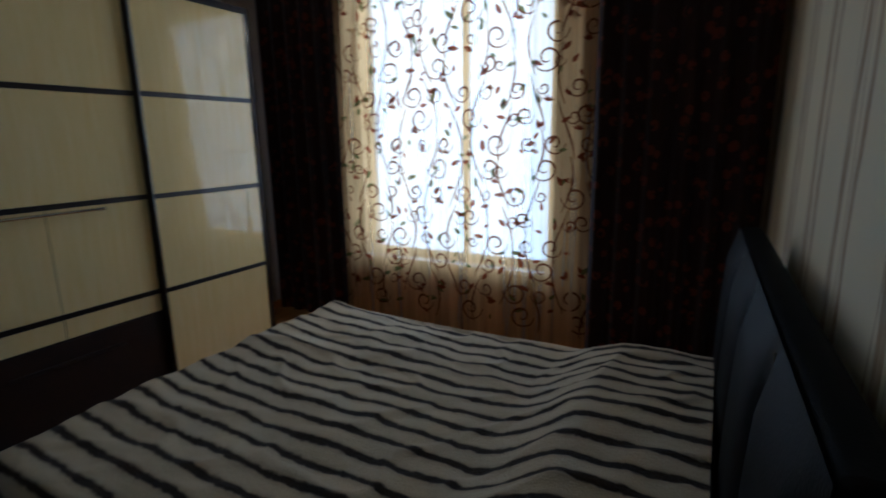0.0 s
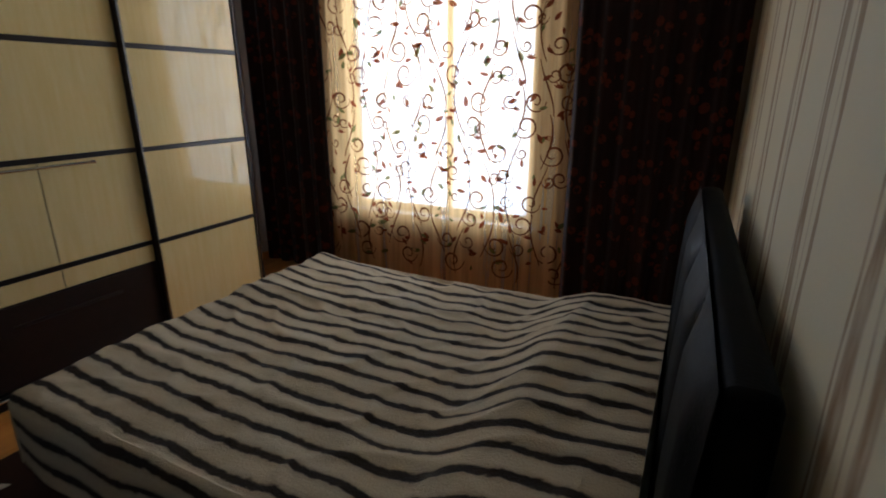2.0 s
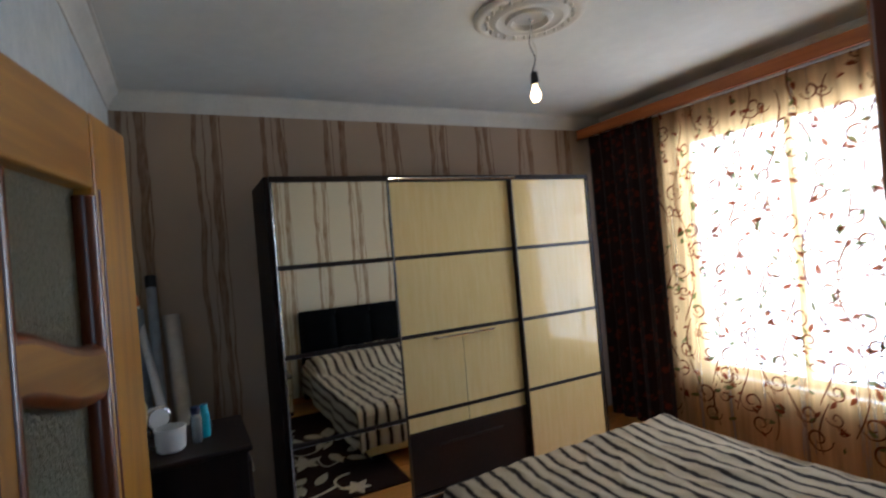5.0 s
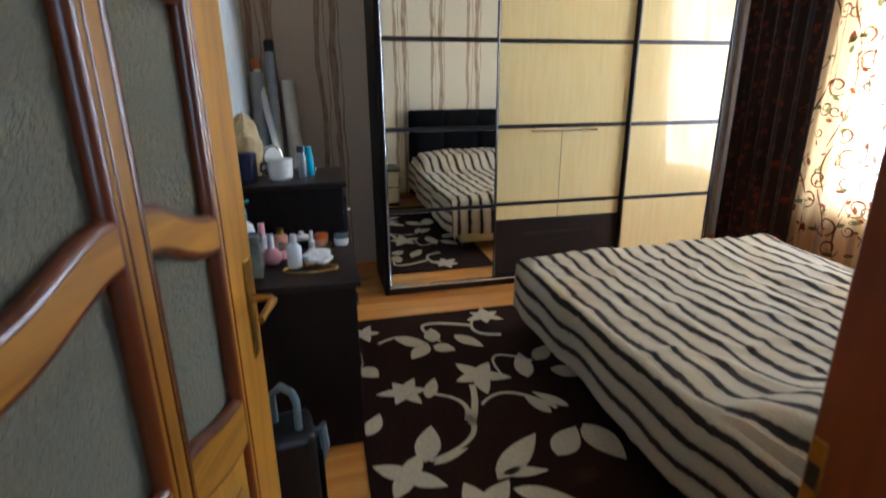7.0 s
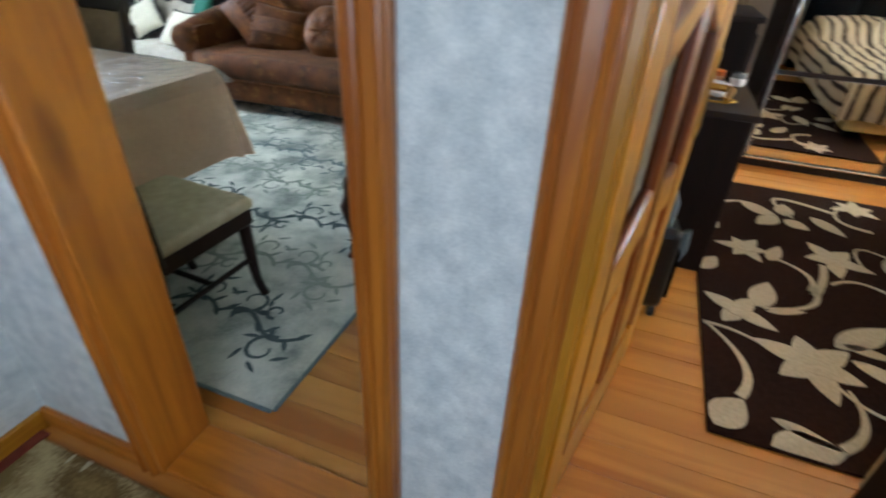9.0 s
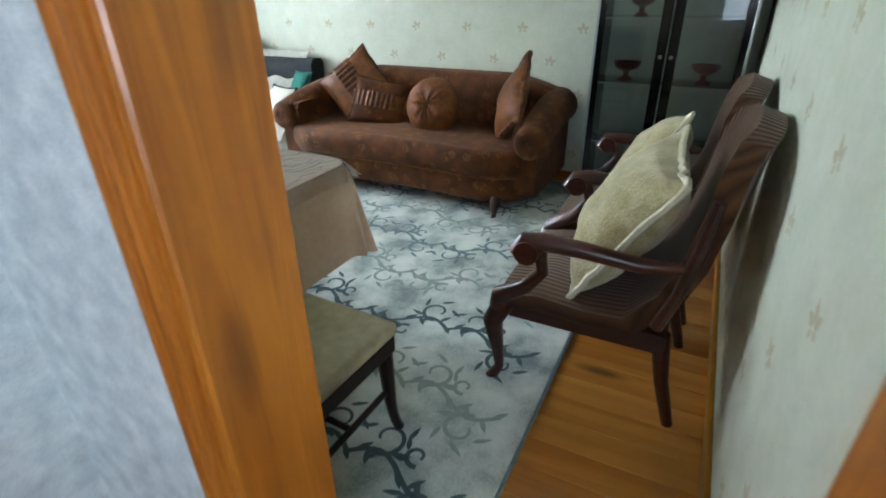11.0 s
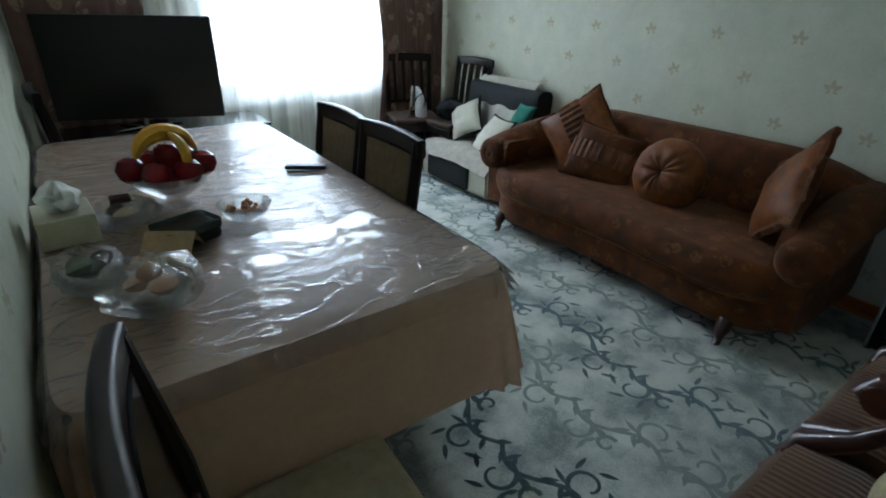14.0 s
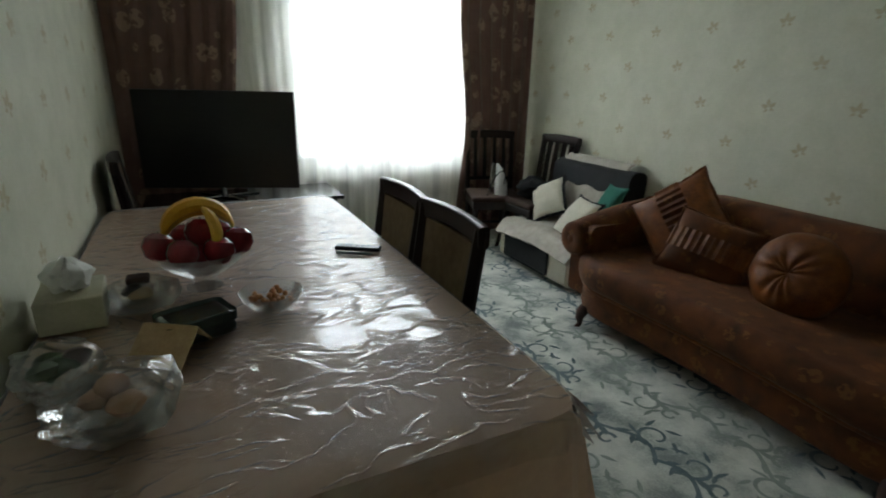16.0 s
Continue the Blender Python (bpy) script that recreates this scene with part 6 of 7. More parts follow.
def dining_chair(m, label, group, seat_mat="seat_fabric", slats=False, back_mat="chair_fabric"):
    """Seat towards +x, back at -x, in its own axes."""
    c = thing("dining_chair", label, "chair", m, group)
    part("seat", B(-0.20, 0.23, -0.22, 0.22, 0.425, 0.475, 0.02, 3), M[seat_mat], c, "upholstered seat")
    part("seat_frame", B(-0.21, 0.22, -0.21, 0.21, 0.36, 0.425, 0.008, 2), M["dark_chair"], c)
    for sy in (-1, 1):
        part("leg", T(bezier((0.19, sy * 0.185, 0.36), (0.20, sy * 0.187, 0.2), (0.19, sy * 0.185, 0.1), (0.225, sy * 0.20, 0.0), 6), [0.026, 0.024, 0.022, 0.020, 0.018, 0.017, 0.018], 8), M["dark_chair"], c)
        part("leg", T([(-0.19, sy * 0.19, 0.42), (-0.20, sy * 0.19, 0.2), (-0.26, sy * 0.19, 0.0)], [0.024, 0.021, 0.018], 8), M["dark_chair"], c)
        part("back_post", T([(-0.19, sy * 0.20, 0.40), (-0.205, sy * 0.20, 0.65), (-0.25, sy * 0.205, 0.97)], [0.022, 0.02, 0.018], 8, flat=1.3), M["dark_chair"], c)
        part("stretcher", T([(0.19, sy * 0.185, 0.20), (-0.20, sy * 0.19, 0.20)], 0.011, 8), M["dark_chair"], c)
    part("cross_stretcher", T([(0.0, -0.187, 0.20), (0.0, 0.187, 0.20)], 0.011, 8), M["dark_chair"], c)

    def back(u, v, d):
        z = 0.58 + 0.34 * v
        return (-0.198 - 0.045 * ((z - 0.55) / 0.42) + d - 0.012 * math.cos((u - 0.5) * 2.6), -0.17 + 0.34 * u, z)
    if slats:
        for y0 in (-0.13, -0.045, 0.045, 0.13):
            part("back_slat", T([(-0.205, y0, 0.57), (-0.225, y0, 0.75), (-0.255, y0, 0.93)], 0.014, 8, flat=1.6), M["dark_chair"], c)
    else:
        part("back_panel", S(10, 6, lambda u, v: back(u, v, 0.006), 0.016), M[back_mat], c, "padded back panel")
        part("back_board", S(10, 8, lambda u, v: back(-0.03 + 1.06 * u, -0.05 + 1.08 * v, -0.022), 0.010), M["gloss_black"], c, "glossy black back board")
    part("top_rail", loft(bmesh.new(), [[(x - 0.25 - 0.02 * (1 - (y / 0.22) ** 2), y, z + 0.006 * (1 - (y / 0.22) ** 2)) for x, z in rounded(-0.02, 0.02, 0.915, 0.985, 0.012)] for y in [-0.222 + 0.444 * i / 8 for i in range(9)]]), M["dark_chair"], c)
    part("lower_rail", T([(-0.203, -0.20, 0.56), (-0.212, 0, 0.565), (-0.203, 0.20, 0.56)], 0.017, 8), M["dark_chair"], c)
    return c


ch = dining_chair(pose(-0.36, -3.87, 0), "dark dining chair with beige upholstery tucked under the table", "chairs round the table")
for m in (pose(-0.36, -3.42, 0), pose(0.28, -5.16, 0, 0, 0, 184)):
    copy_thing(ch, m)
dining_chair(pose(0.20, -2.325, 0, 0, 0, 177) @ Matrix.Diagonal((1, 1, 0.965, 1)), "dark dining chair with a glossy black back at the table end", "chairs round the table", back_mat="gloss_black")

# ---------------------------------------------------------------- television on its low stand
st_ = thing("tv_stand", "low black gloss television stand", "tv stand", pose(-0.10, -5.80, 0, 0, 0, 0))
part("top", B(-0.72, 0.58, -0.26, 0.26, 0.56, 0.59, 0.006, 2), M["gloss_black"], st_)
part("base", B(-0.68, 0.54, -0.24, 0.22, 0.0, 0.06, 0.004), M["gloss_black"], st_)
part("shelf", B(-0.66, 0.52, -0.24, 0.20, 0.30, 0.32), M["gloss_black"], st_)
for x in (-0.67, -0.08, 0.51):
    part("upright", B(x - 0.012, x + 0.012, -0.24, 0.2, 0.06, 0.56), M["gloss_black"], st_)
tv = thing("television", "large flat black television on a silver stand", "television", pose(-0.03, -5.77, 0.59, 0, 0, 180 - 19))
part("casing", B(-0.515, 0.515, -0.045, -0.005, 0.07, 0.72, 0.008, 2), M["black"], tv)
part("screen", B(-0.505, 0.505, -0.006, 0.001, 0.085, 0.71, 0.002), M["screen"], tv)
part("chin", B(-0.515, 0.515, -0.008, 0.004, 0.07, 0.083, 0.002), M["grey_plastic"], tv)
part("neck", T([(0, -0.025, 0.08), (0, -0.03, 0.01)], 0.02, 10), M["silver"], tv)
for s in (-1, 1):
    part("stand_leg", T([(0, -0.02, 0.012), (s * 0.20, 0.12, 0.006)], [0.012, 0.006], 8), M["chrome"], tv, "silver stand leg")
    part("stand_leg", T([(0, -0.02, 0.012), (s * 0.16, -0.12, 0.006)], [0.012, 0.006], 8), M["chrome"], tv)
tagged(part("tv_cable", T(bezier((-0.60, -5.98, 0.92), (-0.75, -6.02, 0.95), (-0.72, -6.04, 0.7), (-0.70, -6.0, 0.592)), 0.004, 6), M["white_plastic"]), "thin pale cable beside the television", "cable")

# ---------------------------------------------------------------- living room curtains
M["sheer_l"] = sheer("cream_voile", (0.93, 0.92, 0.86), clear=0.22, lit=0.85)
sv = thing("sheer_curtain", "plain cream sheer curtain across the bright window", "curtain")
part("sheer_cloth", S(220, 10, lambda u, v: (-2.5 + 2.6 * u, -6.12 + drape_y(-2.5 + 2.6 * u, 2.8 * v, 8.0, 0.02, 0.14), 0.04 + 2.77 * v), 0), M["sheer_l"], sv, angle=80)
g = Graph("mauve_damask")
v = g.coords()
vor = g.n("TexVoronoi", Vector=g.coords((1, 0.2, 0.7)), Scale=8.0)
blot = g.math("MULTIPLY", g.math("LESS_THAN", vor.outputs["Distance"], 0.35), g.math("GREATER_THAN", g.noise(v, 26.0, 3), 0.45))
g.set(Base_Color=g.mix(blot, g.mix(g.noise(v, 8.0, 3), rgb("6a5048"), rgb("80645a")), rgb("9a8070")), Roughness=0.7, Sheen_Weight=0.2, Specular_IOR_Level=0.25)
g.bump(g.noise(v, 300.0, 2), 0.2, 0.003)
M["mauve"] = g.m
drape("drape_curtain", -2.72, -1.98, -6.02, 2.0, "mauve brown damask drape beside the bright window", M["mauve"], pull=0.12, pitch=0.12, away=-1, group="living room drapes")
drape("drape_curtain", -0.25, 0.58, -6.02, 9.0, "mauve brown damask drape behind the television", M["mauve"], pull=0.1, pitch=0.12, away=1, group="living room drapes")
pl2 = thing("curtain_pelmet", "pale curtain pelmet board above the living room window", "pelmet")
part("board", B(LW, XL, -5.94, -5.92, 2.78, 2.88, 0.004, 2), M["plaster"], pl2)
part("top_board", B(LW, XL, LS + 0.1, -5.94, 2.866, 2.88), M["plaster"], pl2)
for yy in (-6.02, -6.12):
    part("rail", T([(LW + 0.02, yy, 2.815), (XW - 0.02, yy, 2.815)], 0.01, 8), M["white_gloss"], pl2)
    part("rail_hanger", T([(-1.1, yy, 2.815), (-1.1, yy, 2.868)], 0.006, 6), M["white_gloss"], pl2)
ra = thing("radiator", "white panel radiator under the window behind the sheer", "radiator", pose(-1.4, -6.235, 0))
for k in range(14):
    part("column", B(-0.56 + 0.08 * k, -0.50 + 0.08 * k, -0.04, 0.04, 0.14, 0.66, 0.015, 2), M["white_gloss"], ra)
part("pipe", T([(-0.56, 0, 0.18), (0.56, 0, 0.18)], 0.02, 10), M["white_gloss"], ra)
part("bracket", B(-0.4, -0.36, -0.06, -0.03, 0.0, 0.5), M["white_gloss"], ra)
part("bracket", B(0.36, 0.4, -0.06, -0.03, 0.0, 0.5), M["white_gloss"], ra)

# ---------------------------------------------------------------- sofa


g = Graph("rust_velvet")
vv = g.coords()
blot = g.math("MULTIPLY_ADD", g.math("SUBTRACT", g.noise(vv, 9.0, 4), 0.5), 2.0, 0.5)
fine = g.noise(vv, 45.0, 3)
swirl = g.n("TexVoronoi", Vector=g.coords((1, 1, 1)), Scale=11.0)
pat = g.math("MULTIPLY", g.math("LESS_THAN", swirl.outputs["Distance"], 0.33), g.math("GREATER_THAN", fine, 0.48))
g.set(Base_Color=g.mix(g.math("MULTIPLY", pat, 0.45), g.mix(blot, rgb("381e0b"), rgb("6a3a15")), rgb("805424")), Roughness=0.75, Sheen_Weight=0.1, Sheen_Tint=(0.9, 0.6, 0.4), Specular_IOR_Level=0.25)
g.bump(g.math("ADD", g.noise(vv, 260.0, 2), g.math("MULTIPLY", pat, 0.5)), 0.25, 0.004)
M["velvet"] = g.m
M["gold_cushion"] = surface("bronze_satin", rgb("4a270b"), rgb("824a18"), 16, rough=0.45, rough2=0.6, bump=0.5, bump_scale=40, spec=0.3)
M["dark_feet"] = wood("dark_turned_wood", rgb("2a1209"), rgb("4a2412"), "z", 0.3, 14, False, 0.3)

sofa = thing("sofa", "curved rust brown velvet sofa with rolled arms", "sofa", pose(-2.74, -3.275, 0))
HW = 0.93


def bow(y):
    """Front line of the seat: nearly straight, drawn back round both ends."""
    q = max(0.0, (abs(y) - 0.62) / (HW - 0.62))
    return 0.925 - 0.02 * math.cos(y * 3.4) - 0.13 * q ** 2.2


ys = [-HW + 2 * HW * i / 24 for i in range(25)]
part("base_frame", loft(bmesh.new(), [[(x, y, z) for x, z in rounded(0.05, bow(y) - 0.035, 0.095, 0.27, 0.03)] for y in ys]), M["velvet"], sofa)
part("base_piping", T([(bow(y) - 0.03, y, 0.265) for y in ys], 0.010, 8), M["gold_cushion"], sofa)
part("seat_cushion", loft(bmesh.new(), [[(x, y, z + 0.015 * math.cos(y * 1.3) * (1 if z > 0.4 else 0)) for x, z in rounded(0.12, bow(y) + 0.01, 0.265, 0.43, 0.065, 5)] for y in ys]), M["velvet"], sofa, "plump rust velvet seat")


def back_top(y):
    q = abs(y) / (HW + 0.06)
    return 0.80 - 0.10 * max(0.0, q - 0.55) ** 1.6 / 0.27


part("backrest", loft(bmesh.new(), [[(x + 0.10 * (0.5 - (z - 0.2)) * (1 if z < 0.5 else 0.3), y, z) for x, z in rounded(0.0, 0.24, 0.20, back_top(y), 0.085, 5)] for y in [-HW - 0.04 + 2 * (HW + 0.04) * i / 30 for i in range(31)]]), M["velvet"], sofa, "rust velvet back with a curved top")
for s in (-1, 1):
    ya = s * (HW + 0.02)
    secs = []
    for i in range(13):
        q = i / 12
        x = 0.10 + 0.74 * q
        r = 0.132 - 0.026 * q
        zc = 0.60 - 0.095 * q ** 2
        yy = ya + s * 0.03 * q
        secs.append([(x, yy + r * math.cos(a), zc + r * 0.95 * math.sin(a)) for a in (math.tau * k / 18 for k in range(18))])
    arm = part("arm", loft(bmesh.new(), secs), M["velvet"], sofa, "rolled velvet arm")
    part("arm_panel", loft(bmesh.new(), [[(x, ya + s * d, z) for x, z in rounded(0.06, 0.82, 0.14, 0.60, 0.05)] for d in (-0.09, 0.07)]), M["velvet"], arm)
    part("arm_scroll", moved(L([(0.105, 0.0), (0.102, 0.018), (0.09, 0.034), (0.068, 0.042), (0.042, 0.042), (0.026, 0.036), (0.011, 0.043), (0.001, 0.044)], seg=22), pose(0.835, ya + s * 0.03, 0.505, 0, 90, 0)), M["velvet"], arm, "gathered round arm end")
    for x, yy in ((0.90, s * 0.785), (0.10, s * 0.9)):
        part("foot", T([(x - 0.03, yy, 0.125), (x - 0.002, yy, 0.092), (x + 0.008, yy, 0.06), (x, yy, 0.03), (x + 0.012, yy, 0.012), (x + 0.03, yy, 0.0)], [0.036, 0.034, 0.024, 0.016, 0.017, 0.015], 10), M["dark_feet"], sofa, "dark carved foot")


def pillow_bm(sx, sy, th, seedv, n=18, pinch=0.16):
    """A stuffed square cushion lying in x and y, with pinched corners."""
    bm = bmesh.new()
    sides = []
    for sg in (1, -1):
        grid = []
        for j in range(n + 1):
            row = []
            for i in range(n + 1):
                u, v = 2 * i / n - 1, 2 * j / n - 1
                e = (1 - abs(u) ** 2.4) * (1 - abs(v) ** 2.4)
                k = 1 - pinch * (abs(u) * (1 - abs(v)) * 0 + (1 - abs(v) ** 2) * abs(u) ** 3 * 0.6)
                k2 = 1 - pinch * (1 - abs(u) ** 2) * abs(v) ** 3 * 0.6
                z = sg * th / 2 * max(0.0, e) ** 0.55 * (1 + 0.18 * noise.noise((u * 2 + seedv, v * 2, sg)))
                row.append(bm.verts.new((u * sx / 2 * k, v * sy / 2 * k2, z)))
            grid.append(row)
        sides.append(grid)
        for j in range(n):
            for i in range(n):
                q = (grid[j][i], grid[j][i + 1], grid[j + 1][i + 1], grid[j + 1][i])
                bm.faces.new(q if sg > 0 else q[::-1])
    bmesh.ops.remove_doubles(bm, verts=bm.verts, dist=0.0006)
    return bm


def rim_points(sx, sy, pinch=0.16, n=16):
    pts = []
    for side in range(4):
        for i in range(n):
            t = 2 * i / n - 1
            u, v = ((t, -1), (1, t), (-t, 1), (-1, -t))[side]
            k = 1 - pinch * (1 - abs(v) ** 2) * abs(u) ** 3 * 0.6
            k2 = 1 - pinch * (1 - abs(u) ** 2) * abs(v) ** 3 * 0.6
            pts.append((u * sx / 2 * k, v * sy / 2 * k2, 0.0))
    return pts + pts[:1]


def cushion(name, label, m, sx, sy, th, mat, trim, seedv, rim=0.008, group="", band=None):
    c = thing(name, label, "cushion", m, group)
    part("cover", pillow_bm(sx, sy, th, seedv), mat, c)
    pts = [(x * (1 + rim) + rim * noise.noise((x * 30, y * 30, seedv)), y * (1 + rim) + rim * noise.noise((y * 30, x * 30, seedv)), rim * 0.9 * noise.noise((x * 40, y * 40, 3))) for x, y, z in rim_points(sx, sy)]
    part("trim", T(pts, rim, 6, caps=False), trim, c)
    if band:
        def f(u, v):
            x, y = -sx * 0.47 + sx * 0.94 * u, -sy * 0.16 + sy * 0.32 * v
            uu, vv_ = 2 * x / sx, 2 * y / sy
            return (x, y, th / 2 * max(0.0, (1 - abs(uu) ** 2.4) * (1 - abs(vv_) ** 2.4)) ** 0.55 * 1.06 + 0.004)
        part("ruched_band", S(40, 6, lambda u, v: (f(u, v)[0], f(u, v)[1], f(u, v)[2] + 0.006 * math.sin(u * 70))), band, c, "ruched satin band")
    return c


SM = pose(-2.74, -3.255, 0)
cushion("sofa_cushion", "bronze satin cushion standing on its corner with a beaded band", SM @ pose(0.40, -0.60, 0.66, 0, 66, 18) @ pose(0, 0, 0, 0, 0, 40), 0.50, 0.46, 0.15, M["gold_cushion"], M["velvet"], 1.0, group="sofa cushions", band=M["velvet"])
cushion("sofa_cushion", "bronze satin cushion leaning with a ruched band", SM @ pose(0.46, -0.37, 0.575, 0, 62, 26) @ pose(0, 0, 0, 0, 0, 78), 0.44, 0.36, 0.14, M["velvet"], M["velvet"], 2.0, group="sofa cushions", band=M["gold_cushion"])
cushion("sofa_cushion", "bronze satin cushion with ruffled edges leaning on the arm", SM @ pose(0.50, 0.71, 0.68, 0, 72, -58) @ pose(0, 0, 0, 0, 0, 38), 0.44, 0.42, 0.15, M["gold_cushion"], M["velvet"], 3.0, 0.022, "sofa cushions")
rc = thing("round_cushion", "round gathered bronze cushion with a central button", "cushion", SM @ pose(0.46, 0.09, 0.585, 0, 70, 0), "sofa cushions")


def round_cover(u, v):
    a, b = math.tau * u, math.pi * v
    r = 0.205 * math.sin(b) ** 0.75 * (1 + 0.008 * math.sin(a * 9 + 1))
    z = 0.125 * math.cos(b) * (1 - 0.3 * math.exp(-(r / 0.035) ** 2))
    z += math.copysign(0.006, math.cos(b)) * math.sin(a * 11 + 2 * math.sin(3 * a)) * math.exp(-((r - 0.07) / 0.055) ** 2)
    return (r * math.cos(a), r * math.sin(a), z)


part("cover", S(90, 20, round_cover), M["gold_cushion"], rc)
part("button", L([(0.001, 0.03), (0.02, 0.034), (0.024, 0.045), (0.015, 0.058), (0.001, 0.062)], seg=14, caps=False), M["velvet"], rc, "covered centre button")

# ---------------------------------------------------------------- carved armchairs
g = Graph("brown_corduroy")
uvn = g.coords()
sep = g.t.nodes.new("ShaderNodeSeparateXYZ")
g.t.links.new(uvn, sep.inputs[0])
rib = g.math("PINGPONG", g.math("ADD", sep.outputs[1], g.math("MULTIPLY", g.noise(uvn, 6, 2), 0.004)), 0.011)
ribn = g.math("DIVIDE", rib, 0.011)
g.set(Base_Color=g.mix(ribn, g.mix(g.noise(uvn, 5, 3), rgb("341c0e"), rgb("422612")), g.mix(g.noise(uvn, 8, 3), rgb("5c3c20"), rgb("6c4a2a"))), Roughness=0.8, Sheen_Weight=0.25, Specular_IOR_Level=0.2)
g.bump(ribn, 0.5, 0.005)
M["corduroy"] = g.m
M["carved"] = wood("mahogany_carved", rgb("240d07"), rgb("4c2010"), "x", 0.28, 14, False, 0.5)
M["yellow_fur"] = surface("pale_yellow_fleece", rgb("9c8a56"), rgb("d2c69c"), 14, rough=0.95, bump=0.8, bump_scale=110, dist=0.008, sheen=0.4)
M["cream_fringe"] = surface("cream_fringe", rgb("c9bfa4"), rgb("ded6be"), 60, rough=0.95, bump=0.6, bump_scale=200)


def armchair(m, label):
    """Front towards +x, in its own axes."""
    c = thing("carved_armchair", label, "armchair", m, "carved armchairs")
    prof = []
    # seat that sweeps up into the back
    path = [(0.70, 0.34), (0.66, 0.425), (0.52, 0.445), (0.36, 0.43), (0.24, 0.44), (0.15, 0.52), (0.09, 0.66), (0.05, 0.80), (0.02, 0.92), (-0.015, 1.0)]
    n = 20
    secs = []
    for i, (x, z) in enumerate(path):
        row = []
        up = max(0.0, (z - 0.5) / 0.5)
        for k in range(n + 1):
            t = 2 * k / n - 1
            half = 0.275 + (0.02 if z < 0.5 else 0.03 * math.sin(math.pi * min(1, up)))
            crest = 0.05 * (1 - t * t) * (1 if i == len(path) - 1 else 0.5 * up)
            cup = 0.05 * abs(t) ** 3 * up
            row.append((x + cup + 0.012 * (1 - t * t) * (0.5 if z > 0.5 else -0.2), half * t * (1 - 0.18 * up ** 4), z + crest - (0.02 * abs(t) ** 4 if z < 0.5 else 0)))
        secs.append(row)
    bm = loft(bmesh.new(), secs, closed=False, caps=False)
    bm.normal_update()
    bmesh.ops.solidify(bm, geom=list(bm.faces), thickness=0.07)
    part("upholstery", bm, M["corduroy"], c, "ribbed brown seat and back", angle=60)
    part("seat_rail", loft(bmesh.new(), [[(x, y, z) for x, z in rounded(0.10, 0.67, 0.30, 0.37, 0.02)] for y in (-0.27, -0.1, 0.1, 0.27)]), M["carved"], c)
    for s in (-1, 1):
        a = part("arm", T([(0.10, s * 0.31, 0.64), (0.22, s * 0.325, 0.635), (0.38, s * 0.33, 0.65), (0.50, s * 0.335, 0.655), (0.565, s * 0.335, 0.645), (0.59, s * 0.335, 0.61), (0.565, s * 0.335, 0.585), (0.535, s * 0.335, 0.60)], [0.016, 0.024, 0.027, 0.030, 0.032, 0.030, 0.024, 0.014], 10), M["carved"], c, "carved scrolled wooden arm")
        part("scroll_roll", T([(0.552, s * 0.300, 0.618), (0.552, s * 0.372, 0.618)], 0.040, 14), M["carved"], a)
        part("arm_support", T([(0.515, s * 0.335, 0.63), (0.50, s * 0.335, 0.55), (0.56, s * 0.32, 0.47), (0.655, s * 0.30, 0.40), (0.66, s * 0.285, 0.35)], [0.024, 0.022, 0.026, 0.034, 0.036], 10), M["carved"], a)
        part("leg", T([(0.645, s * 0.265, 0.36), (0.685, s * 0.28, 0.27), (0.665, s * 0.272, 0.14), (0.655, s * 0.27, 0.06), (0.685, s * 0.28, 0.0)], [0.042, 0.038, 0.024, 0.018, 0.024], 10), M["carved"], c, "carved cabriole leg")
        part("leg", T([(0.12, s * 0.24, 0.36), (0.09, s * 0.24, 0.18), (0.04, s * 0.24, 0.0)], [0.03, 0.024, 0.02], 10), M["carved"], c)
        part("back_edge", T([(0.14, s * 0.298, 0.42), (0.10, s * 0.305, 0.55), (0.07, s * 0.305, 0.70), (0.05, s * 0.29, 0.85)], [0.022, 0.020, 0.020, 0.018], 8), M["carved"], c)
    return c


AM = pose(-0.68, -1.245, 0, 0, 0, -90)
ac = armchair(AM, "carved dark wood armchair with ribbed brown upholstery")
AM2 = pose(-1.345, -1.245, 0, 0, 0, -90)
copy_thing(ac, AM2)
cushion("fleece_pillow", "pale yellow fleece pillow with a cream ruffle on the armchair", AM @ pose(0.30, 0.03, 0.675, 0, 58, 10) @ pose(0, 0, 0, 0, 0, -8), 0.53, 0.47, 0.24, M["yellow_fur"], M["cream_fringe"], 5.0, 0.012, "armchair pillows")
cushion("fleece_pillow", "pale yellow fleece pillow with a cream ruffle on the armchair", AM2 @ pose(0.32, 0.0, 0.65, 0, 58, -6) @ pose(0, 0, 0, 0, 0, 12), 0.50, 0.46, 0.21, M["yellow_fur"], M["cream_fringe"], 6.0, 0.012, "armchair pillows")

# ---------------------------------------------------------------- glass-fronted cabinet
M["cab_back"] = surface("cabinet_back_panel", rgb("a4ac9e"), rgb("b8c0b2"), 8, rough=0.5, bump=0.05)
M["alu"] = surface("aluminium_trim", rgb("a8acac"), rgb("bcc0c0"), 20, rough=0.35, bump=0.03, metal=0.8)
M["cab_glass"] = thin_glass("cabinet_glass", (0.96, 0.98, 0.97), 0.03, 0.02)
cb = thing("display_cabinet", "tall black display cabinet with two glass doors", "cabinet", pose(-2.765, -1.65, 0))
part("side", B(0.0, 0.37, -0.425, -0.40, 0, 2.12, 0.003), M["gloss_black"], cb)
part("side", B(0.0, 0.37, 0.40, 0.425, 0, 2.12, 0.003), M["gloss_black"], cb)
